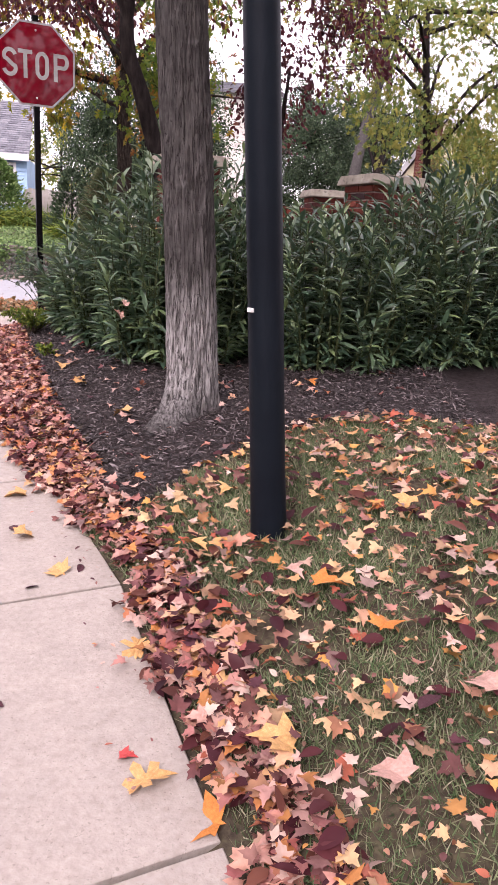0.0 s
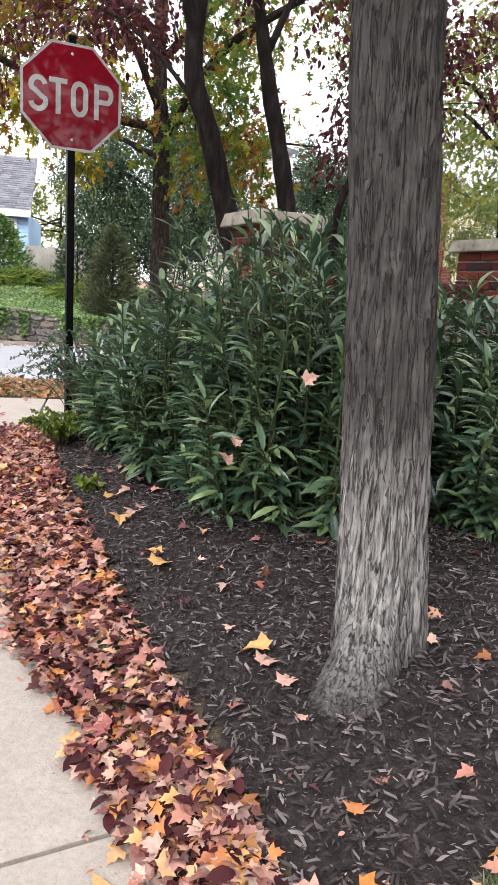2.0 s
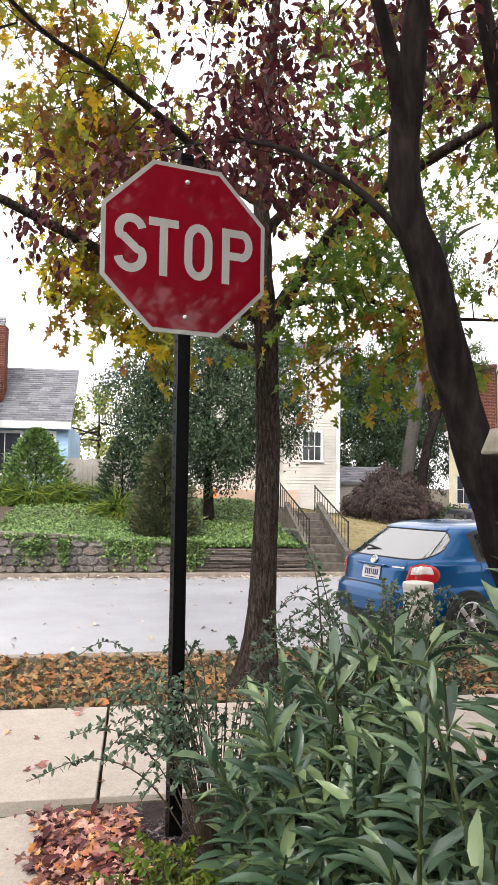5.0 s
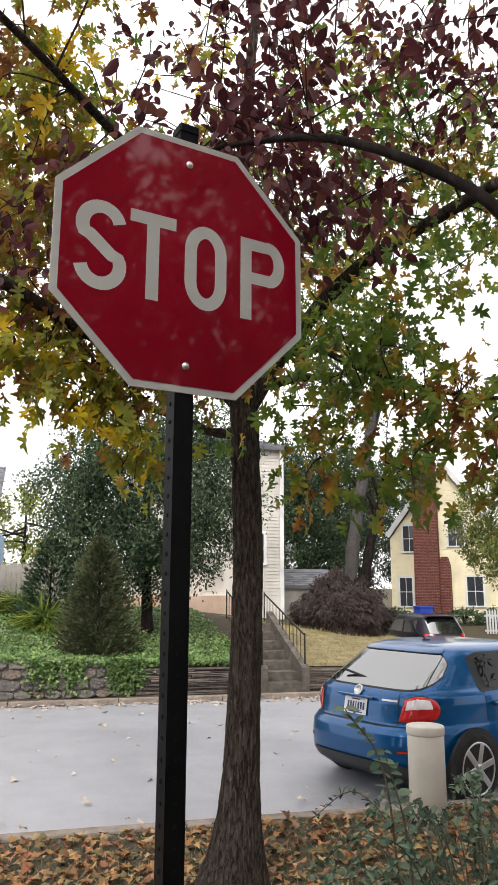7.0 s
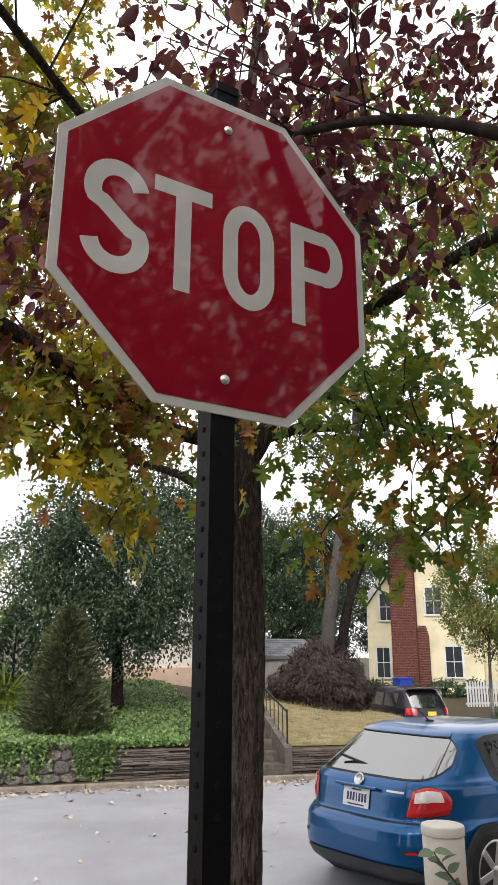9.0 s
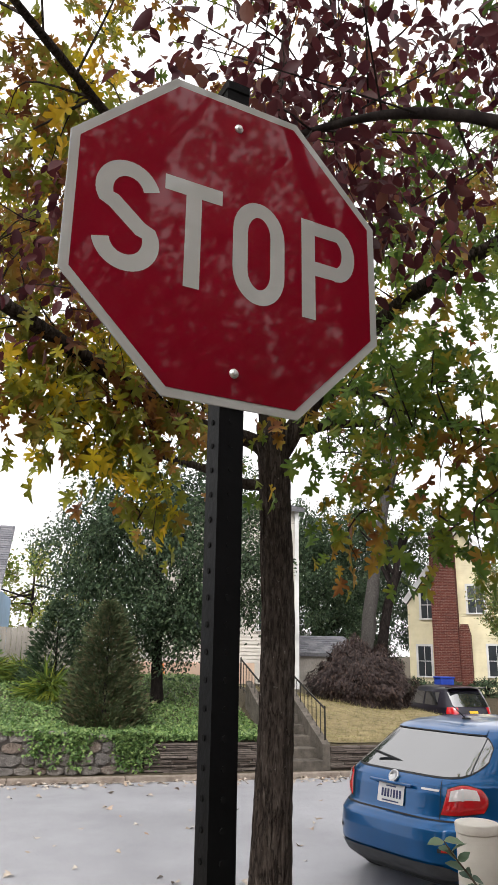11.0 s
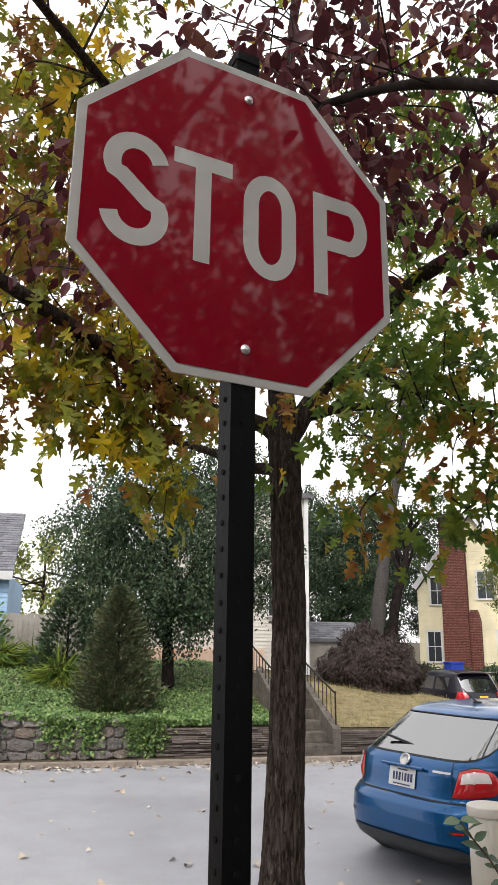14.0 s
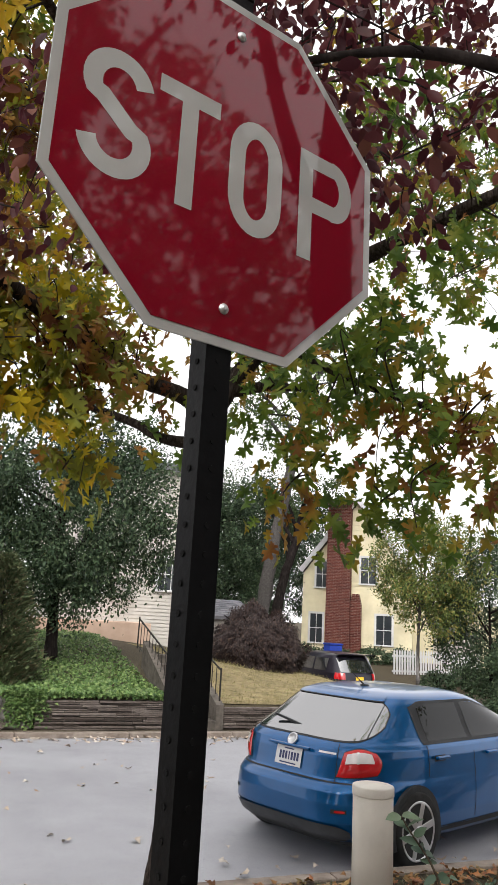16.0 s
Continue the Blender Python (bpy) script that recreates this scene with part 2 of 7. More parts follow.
CAPSTONE = material("cap_stone", [(0.2, 0.18, 0.145), (0.3, 0.27, 0.22), (0.37, 0.34, 0.28)], 0.9, 9, bump=0.5, bump_scale=90, second=((0.1, 0.1, 0.075), 12, 0.62, 0.6))
STONEMORTAR = material("stone_mortar", [(0.13, 0.115, 0.105), (0.2, 0.18, 0.165)], 0.95, 20, bump=0.6)
FIELDSTONE = material("field_stone", [(0.09, 0.083, 0.08), (0.145, 0.132, 0.125), (0.22, 0.197, 0.18), (0.15, 0.115, 0.095)], 0.9, 8, by="object", bump=1.0, bump_scale=25, bump_distance=0.03, second=((0.3, 0.29, 0.26), 14, 0.6, 0.5))
SLATE = material("slate_strip", [(0.07, 0.055, 0.048), (0.11, 0.09, 0.08), (0.16, 0.135, 0.12)], 0.9, 12, by="object", bump=0.6)
STEPSTONE = material("step_concrete", [(0.06, 0.052, 0.045), (0.1, 0.088, 0.076), (0.14, 0.12, 0.1)], 0.9, 9, bump=0.5)
BLUEWALL = material("blue_siding", [(0.27, 0.41, 0.57), (0.31, 0.46, 0.62)], 0.7, 3, bump=0.1)
WHITEWALL = material("white_siding", [(0.43, 0.41, 0.37), (0.5, 0.475, 0.435)], 0.7, 3, bump=0.1)
YELLOWWALL = material("yellow_siding", [(0.6, 0.54, 0.36), (0.66, 0.6, 0.42)], 0.7, 3, bump=0.1)
PEACH = material("porch_base", [(0.46, 0.33, 0.25), (0.54, 0.4, 0.31)], 0.8, 3)
TRIM = material("white_trim", [(0.52, 0.52, 0.52), (0.6, 0.6, 0.6)], 0.6, 4, bump=0.05)
SHINGLE = material("grey_shingle", [(0.115, 0.115, 0.13), (0.16, 0.16, 0.178), (0.21, 0.208, 0.222)], 0.9, 14, by="island", bump=0.4)
DARKROOF = material("dark_roof", [(0.05, 0.042, 0.038), (0.09, 0.075, 0.068)], 0.9, 9)
PANE = glass("window_glass", (0.03, 0.035, 0.04))
CARGLASS = glass("car_glass", (0.012, 0.014, 0.016), 0.01, 1.0)
CARGLASS.node_tree.nodes["Principled BSDF"].inputs["IOR"].default_value = 2.25
SIDEGLASS = glass("car_side_glass", (0.008, 0.009, 0.01), 0.01, 0.2)
FENCEWOOD = material("weathered_fence", [(0.26, 0.24, 0.215), (0.36, 0.33, 0.3)], 0.9, 9, stretch=(6, 6, 0.6), by="noise", bump=0.4)
IRON = material("wrought_iron", [(0.012, 0.011, 0.01), (0.03, 0.026, 0.022)], 0.6, 20)
CARBLUE = material("blue_car_paint", [(0.0, 0.066, 0.2), (0.0, 0.078, 0.24)], 0.28, 2, metal=0.5, bump=0, coat=0.7)
SUVPAINT = material("dark_car_paint", [(0.008, 0.007, 0.014), (0.012, 0.01, 0.02)], 0.35, 2, metal=0.0, bump=0, coat=0.5)
RUBBER = material("tyre_rubber", [(0.012, 0.012, 0.012), (0.025, 0.025, 0.025)], 0.85, 12)
DARKPLASTIC = material("dark_plastic", [(0.02, 0.021, 0.023), (0.032, 0.034, 0.037)], 0.6, 12)
BUMPERGREY = material("grey_bumper_plastic", [(0.045, 0.047, 0.052), (0.06, 0.063, 0.068)], 0.5, 12, bump=0.1)
ALLOY = material("alloy", [(0.5, 0.5, 0.51), (0.62, 0.62, 0.63)], 0.3, 6, metal=0.8, bump=0)
REDLENS = material("red_lens", [(0.4, 0.008, 0.012), (0.5, 0.012, 0.016)], 0.15, 6, bump=0, coat=1.0)
CLEARLENS = material("clear_lens", [(0.55, 0.5, 0.5), (0.7, 0.66, 0.66)], 0.12, 6, bump=0, coat=1.0)
PLATE = material("plate_white", [(0.6, 0.6, 0.6), (0.66, 0.66, 0.68)], 0.5, 6, bump=0)
PLATEBAR = material("plate_marks", [(0.04, 0.05, 0.12), (0.05, 0.06, 0.14)], 0.5, 6, bump=0)
PLATEYELLOW = material("plate_yellow", [(0.7, 0.45, 0.03), (0.75, 0.5, 0.05)], 0.5, 6, bump=0)
BLUEBIN = material("blue_plastic", [(0.02, 0.05, 0.35), (0.03, 0.07, 0.4)], 0.5, 6, bump=0)
ORANGE = material("orange_decoration", [(0.7, 0.16, 0.03), (0.75, 0.22, 0.05)], 0.6, 6, bump=0)
TAPE = material("white_sticker", [(0.62, 0.62, 0.6), (0.7, 0.7, 0.68)], 0.6, 6, bump=0)
TWIG = material("twig", [(0.06, 0.045, 0.032), (0.11, 0.085, 0.06)], 0.9, 20)
STEMGREEN = material("green_stem", [(0.03, 0.045, 0.018), (0.06, 0.07, 0.025)], 0.7, 20)



def fissures(m, scale, along, dark, width=0.035):
    """Dark branching furrows that run up a trunk, cut into its colour and its relief."""
    n, l = m.node_tree.nodes, m.node_tree.links
    p = n["Principled BSDF"]
    tc = n.new("ShaderNodeTexCoord")
    mp = n.new("ShaderNodeMapping")
    mp.inputs["Scale"].default_value = (1, 1, along)
    l.new(tc.outputs["Object"], mp.inputs["Vector"])
    nz = n.new("ShaderNodeTexNoise")
    nz.inputs["Scale"].default_value, nz.inputs["Detail"].default_value = scale, 3
    nz.inputs["Distortion"].default_value = 0.4
    l.new(mp.outputs["Vector"], nz.inputs["Vector"])
    off, size = n.new("ShaderNodeMath"), n.new("ShaderNodeMath")
    off.operation, size.operation = "SUBTRACT", "ABSOLUTE"
    off.inputs[1].default_value = 0.5
    l.new(nz.outputs["Fac"], off.inputs[0])
    l.new(off.outputs["Value"], size.inputs[0])
    cut = n.new("ShaderNodeMapRange")
    cut.inputs["From Min"].default_value, cut.inputs["From Max"].default_value = 0.004, width
    cut.inputs["To Min"].default_value, cut.inputs["To Max"].default_value = 0.65, 0.0
    l.new(size.outputs["Value"], cut.inputs["Value"])
    mx = n.new("ShaderNodeMix")
    mx.data_type = "RGBA"
    l.new(cut.outputs["Result"], mx.inputs["Factor"])
    l.new(p.inputs["Base Color"].links[0].from_socket, mx.inputs["A"])
    mx.inputs["B"].default_value = (*dark, 1)
    l.new(mx.outputs["Result"], p.inputs["Base Color"])
    b = n.new("ShaderNodeBump")
    b.invert = True
    b.inputs["Strength"].default_value, b.inputs["Distance"].default_value = 0.9, 0.012
    l.new(cut.outputs["Result"], b.inputs["Height"])
    l.new(p.inputs["Normal"].links[0].from_socket, b.inputs["Normal"])
    l.new(b.outputs["Normal"], p.inputs["Normal"])


fissures(BARK, 46, 0.085, (0.03, 0.026, 0.025), 0.03)
fissures(OAKBARK, 38, 0.16, (0.01, 0.008, 0.007), 0.045)
for m in (SIGNRED, SIGNWHITE):
    m.node_tree.nodes["Principled BSDF"].inputs["Coat IOR"].default_value = 1.52

# ---- mesh helpers ----
rng = np.random.default_rng(7)


def link_mesh(name, verts, faces, mat, parent=None, label="", smooth=False):
    me = bpy.data.meshes.new(name)
    me.from_pydata([tuple(v) for v in verts], [], [tuple(f) for f in faces])
    me.materials.append(mat)
    if smooth:
        me.polygons.foreach_set("use_smooth", [True] * len(me.polygons))
    me.update()
    ob = new(name, me)
    if parent:
        ob.parent = parent
    if label:
        ob["label"] = label
    return ob


def part(name, bm, mat, parent=None, label="", smooth=False):
    bmesh.ops.recalc_face_normals(bm, faces=bm.faces)
    me = bpy.data.meshes.new(name)
    bm.to_mesh(me)
    bm.free()
    me.materials.append(mat)
    if smooth:
        me.polygons.foreach_set("use_smooth", [True] * len(me.polygons))
    ob = new(name, me)
    if parent:
        ob.parent = parent
    if label:
        ob["label"] = label
    return ob


def empty(name, m=None):
    ob = new(name)
    ob.empty_display_size = 0.1
    if m is not None:
        ob.matrix_basis = m
    return ob


def box(size, at=(0, 0, 0), bevel=0.0, turn=None, bm=None):
    """A box with bevelled edges; at is its centre."""
    made = bmesh.new()
    bmesh.ops.create_cube(made, size=1.0)
    bmesh.ops.scale(made, vec=size, verts=made.verts)
    if bevel:
        bmesh.ops.bevel(made, geom=made.edges[:], offset=bevel, segments=1 if bevel < 0.006 else 2, affect="EDGES", profile=0.6)
    if turn is not None:
        bmesh.ops.transform(made, matrix=turn, verts=made.verts)
    bmesh.ops.translate(made, vec=at, verts=made.verts)
    if bm is None:
        return made
    tmp = bpy.data.meshes.new("tmp")
    made.to_mesh(tmp)
    made.free()
    bm.from_mesh(tmp)
    bpy.data.meshes.remove(tmp)
    return bm


def prism(outline, depth, axis="y", bevel=0.0):
    """Extrudes an outline of (a, b) through depth: axis y gives (a, y, b), z gives (a, b, z), x gives (x, a, b)."""
    bm = bmesh.new()
    put = {"y": lambda a, b: (a, 0, b), "z": lambda a, b: (a, b, 0), "x": lambda a, b: (0, a, b)}[axis]
    f = bm.faces.new([bm.verts.new(put(a, b)) for a, b in outline])
    way = {"y": (0, depth, 0), "z": (0, 0, depth), "x": (depth, 0, 0)}[axis]
    got = bmesh.ops.extrude_face_region(bm, geom=[f])
    bmesh.ops.translate(bm, vec=way, verts=[v for v in got["geom"] if isinstance(v, bmesh.types.BMVert)])
    if bevel:
        bmesh.ops.bevel(bm, geom=bm.edges[:], offset=bevel, segments=2, affect="EDGES", profile=0.6)
    return bm


def lathe(profile, seg=24):
    """A turned solid about z from (radius, z) pairs."""
    v, f = [], []
    for r, z in profile:
        for i in range(seg):
            a = 2 * math.pi * i / seg
            v.append((r * math.cos(a), r * math.sin(a), z))
    for k in range(len(profile) - 1):
        for i in range(seg):
            j = (i + 1) % seg
            f.append((k * seg + i, k * seg + j, (k + 1) * seg + j, (k + 1) * seg + i))
    f.append(tuple(range(seg))[::-1])
    f.append(tuple((len(profile) - 1) * seg + i for i in range(seg)))
    return v, f


def tube(points, radii, seg=8, verts=None, faces=None, rough=0.0):
    """A tapered tube along points, appended to verts and faces."""
    verts, faces = (verts if verts is not None else []), (faces if faces is not None else [])
    pts = [Vector(p) for p in points]
    base = len(verts)
    side = None
    for k, p in enumerate(pts):
        d = (pts[min(k + 1, len(pts) - 1)] - pts[max(k - 1, 0)]).normalized()
        if side is None:
            side = d.orthogonal().normalized()
        side = (side - d * side.dot(d)).normalized()
        up = d.cross(side)
        for i in range(seg):
            a = 2 * math.pi * i / seg
            r = radii[k] * (1 + rough * noise.noise(p * 6 + Vector((math.cos(a), math.sin(a), 0))))
            verts.append(tuple(p + (side * math.cos(a) + up * math.sin(a)) * r))
    for k in range(len(pts) - 1):
        for i in range(seg):
            j = (i + 1) % seg
            a = base + k * seg
            faces.append((a + i, a + j, a + seg + j, a + seg + i))
    faces.append(tuple(base + i for i in range(seg))[::-1])
    faces.append(tuple(base + (len(pts) - 1) * seg + i for i in range(seg)))
    return verts, faces


def bend(points, n=10):
    """A smooth curve through points (Catmull-Rom)."""
    p = [Vector(q) for q in points]
    p = [p[0] * 2 - p[1]] + p + [p[-1] * 2 - p[-2]]
    out = []
    for i in range(1, len(p) - 2):
        for k in range(n):
            t = k / n
            out.append(0.5 * ((2 * p[i]) + (p[i + 1] - p[i - 1]) * t + (2 * p[i - 1] - 5 * p[i] + 4 * p[i + 1] - p[i + 2]) * t * t
                              + (3 * p[i] - p[i - 1] - 3 * p[i + 1] + p[i + 2]) * t ** 3))
    out.append(p[-2])
    return out


def fan(outline, fold=0.0, droop=0.0):
    """A leaf from an outline of (across, along): a fan about its midrib point, folded along the rib and drooping to the tip."""
    v = [(0.0, 0.45, 0.0)]
    for x, y in outline:
        v.append((x, y, fold * abs(x) - droop * (y - 0.3) ** 2))
    n = len(outline)
    return np.array(v), [(0, 1 + i, 1 + (i + 1) % n) for i in range(n)]


MAPLE = fan([(0, 0), (0.05, 0.1), (0.34, 0.04), (0.3, 0.16), (0.42, 0.3), (0.56, 0.5), (0.36, 0.5), (0.24, 0.5), (0.27, 0.72), (0.12, 0.76), (0, 1.0),
             (-0.13, 0.75), (-0.26, 0.74), (-0.22, 0.52), (-0.36, 0.5), (-0.55, 0.53), (-0.42, 0.32), (-0.3, 0.17), (-0.36, 0.06), (-0.05, 0.1)], 0.36, 0.55)
OAK = fan([(0, 0), (0.03, 0.14), (0.2, 0.09), (0.28, 0.17), (0.1, 0.25), (0.12, 0.34), (0.4, 0.33), (0.52, 0.47), (0.34, 0.5), (0.13, 0.52), (0.14, 0.6), (0.36, 0.7), (0.33, 0.82), (0.15, 0.77), (0.09, 0.9), (0, 1.04),
           (-0.08, 0.89), (-0.16, 0.76), (-0.31, 0.84), (-0.37, 0.69), (-0.13, 0.59), (-0.14, 0.51), (-0.36, 0.52), (-0.5, 0.44), (-0.38, 0.31), (-0.11, 0.33), (-0.1, 0.25), (-0.26, 0.19), (-0.2, 0.08), (-0.03, 0.14)], 0.34, 0.5)
OVAL = fan([(0, 0), (0.18, 0.18), (0.26, 0.42), (0.2, 0.72), (0, 1.0), (-0.2, 0.72), (-0.26, 0.42), (-0.18, 0.18)], 0.25, 0.2)
LANCE = fan([(0, 0), (0.065, 0.15), (0.115, 0.4), (0.095, 0.7), (0, 1.0), (-0.095, 0.7), (-0.115, 0.4), (-0.065, 0.15)], 0.4, 0.35)
SPRAY = fan([(0, 0), (0.06, 0.3), (0.2, 0.5), (0.06, 0.6), (0, 1.0), (-0.06, 0.6), (-0.2, 0.5), (-0.06, 0.3)], 0.1, 0.2)
BLADE = (np.array([(-0.035, 0, 0), (0.035, 0, 0), (0.0, 1.0, 0.0), (0.022, 0.55, 0.05), (-0.022, 0.55, 0.05)]), [(0, 1, 3, 4), (4, 3, 2)])


def scatter(name, leaf, at, ways, normals, sizes, mat, parent=None, label=""):
    """One mesh of many leaves: at (n,3), each pointing along ways with its face to normals."""
    lv, lf = leaf
    at, ways, normals = np.asarray(at, float), np.asarray(ways, float), np.asarray(normals, float)
    y = ways / (np.linalg.norm(ways, axis=1, keepdims=True) + 1e-9)
    x = np.cross(y, normals)
    x /= np.linalg.norm(x, axis=1, keepdims=True) + 1e-9
    z = np.cross(x, y)
    s = np.asarray(sizes, float)[:, None, None]
    v = (at[:, None, :] + s * (lv[None, :, 0:1] * x[:, None] + lv[None, :, 1:2] * y[:, None] + lv[None, :, 2:3] * z[:, None])).reshape(-1, 3)
    n, k = len(at), len(lv)
    me = bpy.data.meshes.new(name)
    flat = np.concatenate([np.array(f) for f in lf])
    loops = (flat[None, :] + (np.arange(n) * k)[:, None]).ravel()
    totals = np.tile([len(f) for f in lf], n)
    starts = np.concatenate([[0], np.cumsum(totals)[:-1]])
    me.vertices.add(len(v))
    me.vertices.foreach_set("co", v.ravel())
    me.loops.add(len(loops))
    me.loops.foreach_set("vertex_index", loops.astype(np.int32))
    me.polygons.add(len(totals))
    me.polygons.foreach_set("loop_start", starts.astype(np.int32))
    me.polygons.foreach_set("loop_total", totals.astype(np.int32))
    me.update(calc_edges=True)
    me.materials.append(mat)
    ob = new(name, me)
    if parent:
        ob.parent = parent
    if label:
        ob["label"] = label
    return ob


OAK = (OAK[0] * (0.82, 1, 1), OAK[1])


def unit(n):
    v = rng.normal(size=(n, 3))
    return v / np.linalg.norm(v, axis=1, keepdims=True)

# ---- the lie of the land ----
TURN = radians(13)
UU, VV, KK = Vector((math.cos(TURN), math.sin(TURN), 0)), Vector((-math.sin(TURN), math.cos(TURN), 0)), Vector((-4, 18.95, 0))
EDGE_Y = [-6, 0.0, 1.49, 2.69, 3.13, 3.74, 4.86, 6.11, 7.38, 8.6, 40]
EDGE_X = [3.4, 0.92, 0.35, -0.16, -0.45, -0.78, -1.53, -2.1, -2.62, -2.97, -12]
ROAD_Z = 0.36


def st(u, v, z=0.0):
    """A place by metres along and across the street, from the far kerb."""
    return KK + UU * u + VV * v + Vector((0, 0, z))


def street(u, v, z, turn=0.0):
    return Matrix.Translation(st(u, v, z)) @ pose(0, 0, 0, 0, 0, 13 + turn)


def edge_x(y):
    return float(np.interp(y, EDGE_Y, EDGE_X))


def smooth01(a):
    a = min(1.0, max(0.0, a))
    return a * a * (3 - 2 * a)


def walk_z(y):
    return 0.245 + 0.029 * min(y, 8.6)


def far_z(u, v):
    for u0, u1, rise in ((-5.57, -4.11, 0.5), (2.6, 3.54, 0.444)):
        if u0 < u < u1 and v < 3.2:
            return min(0.36 + rise * max(0.0, v - 0.45), 1.6)
    left = 0.92 + 0.16 * smooth01(-u / 3) + (0.75 - 0.1 * smooth01(-u / 4)) * smooth01((v - 1.0) / 7.0)
    right = 0.8 + (0.22 + 0.42 * smooth01((7.0 - u) / 3.5)) * smooth01((v - 0.8) / 4.5) + 0.25 * smooth01((v - 8) / 8)
    k = smooth01((u - 2.0) / 2.0)
    z = left * (1 - k) + right * k
    return z * (1 - smooth01((u - 7.6) / 1.8)) + (-0.25 + 0.9 * smooth01((v - 13) / 6)) * smooth01((u - 7.6) / 1.8)


def land(x, y):
    d = Vector((x, y, 0)) - KK
    u, v = d.dot(UU), d.dot(VV)
    if v > 0.55:
        return far_z(u, v)
    if v > -6.9:
        return 0.3
    if v > -8.7:
        return 0.485
    z = walk_z(y)
    dx = x - edge_x(y)
    rise = 0.38 * (1 - math.exp(-max(0.0, dx) / 0.85)) * smooth01((-10.35 - v) / 0.9)
    lump = 0.012 * noise.noise(Vector((x * 2.2, y * 2.2, 0))) * smooth01(dx / 0.3)
    return z + rise + lump - (0.07 if dx < -0.02 or v > -10.33 else 0.0)


def sheet(us, vs, lift=0.0):
    v, f = [], []
    for b in vs:
        for a in us:
            p = st(a, b)
            v.append((p.x, p.y, land(p.x, p.y) + lift))
    n = len(us)
    for j in range(len(vs) - 1):
        for i in range(n - 1):
            f.append((j * n + i, j * n + i + 1, (j + 1) * n + i + 1, (j + 1) * n + i))
    return v, f


us = sorted([-5.56, -5.58, -4.12, -4.10, 2.59, 2.61, 3.53, 3.55] + [-900, -400, -150, -70, -40, -25, -16, -11] + list(np.arange(-8, 14, 0.16)) + [15, 17, 20, 26, 36, 55, 90, 180, 400, 900])
vs = [-400, -120, -50, -32, -26] + list(np.arange(-23, -10.2, 0.16)) + [-10.2, -9.4, -8.7, -8.69, -7.8, -6.91, -6.89, -3, 0.54, 0.56] + list(np.arange(0.9, 24, 0.5)) + [27, 32, 45, 70, 120, 250, 500, 900]
gv, gf = sheet(us, vs)
tagged(link_mesh("ground", gv, gf, SOIL, smooth=True), "lawn soil and earth under thin grass, rising from the pavement", "ground", kind="structure")

# roadway
rv, rf = [], []
ru = list(np.arange(-60, 80, 2.0))
for b in (-6.93, -5.0, -3.4, -1.6, 0.02):
    for a in ru:
        p = st(a, b, ROAD_Z + 0.05 * (1 - ((b + 3.4) / 3.4) ** 2))
        rv.append(tuple(p))
n = len(ru)
rf = [(j * n + i, j * n + i + 1, (j + 1) * n + i + 1, (j + 1) * n + i) for j in range(4) for i in range(n - 1)]
tagged(link_mesh("road", rv, rf, ASPHALT, smooth=True), "grey worn asphalt street with scattered fallen leaves", "road", kind="structure")


def kerb(name, v0, v1, z0, z1, u0, u1, label):
    root = tagged(empty(name), label, "kerb", kind="structure")
    u = u0
    while u < u1:
        w = 1.8
        bm = box((w - 0.012, v1 - v0, z1 - z0), (0, 0, 0), 0.012)
        o = part("kerb_stone", bm, KERB, root)
        o.matrix_basis = street(u + w / 2, (v0 + v1) / 2, (z0 + z1) / 2)
        u += w


kerb("kerb_near", -7.07, -6.92, 0.25, 0.505, -18, 18, "weathered concrete kerb along the near side of the street")
kerb("kerb_far", 0.0, 0.16, 0.25, 0.44, -18, 18, "weathered brownish concrete kerb below the retaining walls")
gut = []
for a in np.arange(-20, 20, 0.5):
    gut.append(a)
gv = [tuple(st(a, b, 0.425 + 0.012 * math.sin(a * 3))) for b in (0.16, 0.62) for a in gut]
n = len(gut)
tagged(link_mesh("verge", gv, [(i, i + 1, n + i + 1, n + i) for i in range(n - 1)], SOIL), "narrow earth verge between the far kerb and the walls", "verge", kind="structure")

# concrete pavement, panel by panel
pave = tagged(empty("pavement"), "pale pinkish concrete pavement in panels with dark joints", "pavement", kind="structure")


def slab(corners, top, thick=0.08):
    """corners: four (x, y) counter-clockwise, tops from top(x, y)."""
    c = Vector((sum(p[0] for p in corners) / 4, sum(p[1] for p in corners) / 4))
    ring = []
    for p in corners:
        d = (c - Vector(p)).normalized()
        ring.append(Vector(p) + d * 0.015)
    bm = bmesh.new()
    tops = [bm.verts.new((p.x, p.y, top(p.x, p.y))) for p in ring]
    lows = [bm.verts.new((p.x, p.y, top(p.x, p.y) - thick)) for p in ring]
    bm.faces.new(tops)
    bm.faces.new(lows[::-1])
    for i in range(4):
        j = (i + 1) % 4
        bm.faces.new((tops[i], lows[i], lows[j], tops[j]))
    bmesh.ops.bevel(bm, geom=[e for e in bm.edges if all(v in tops for v in e.verts)], offset=0.004, segments=1, affect="EDGES")
    return part("concrete_panel", bm, CONCRETE, pave)


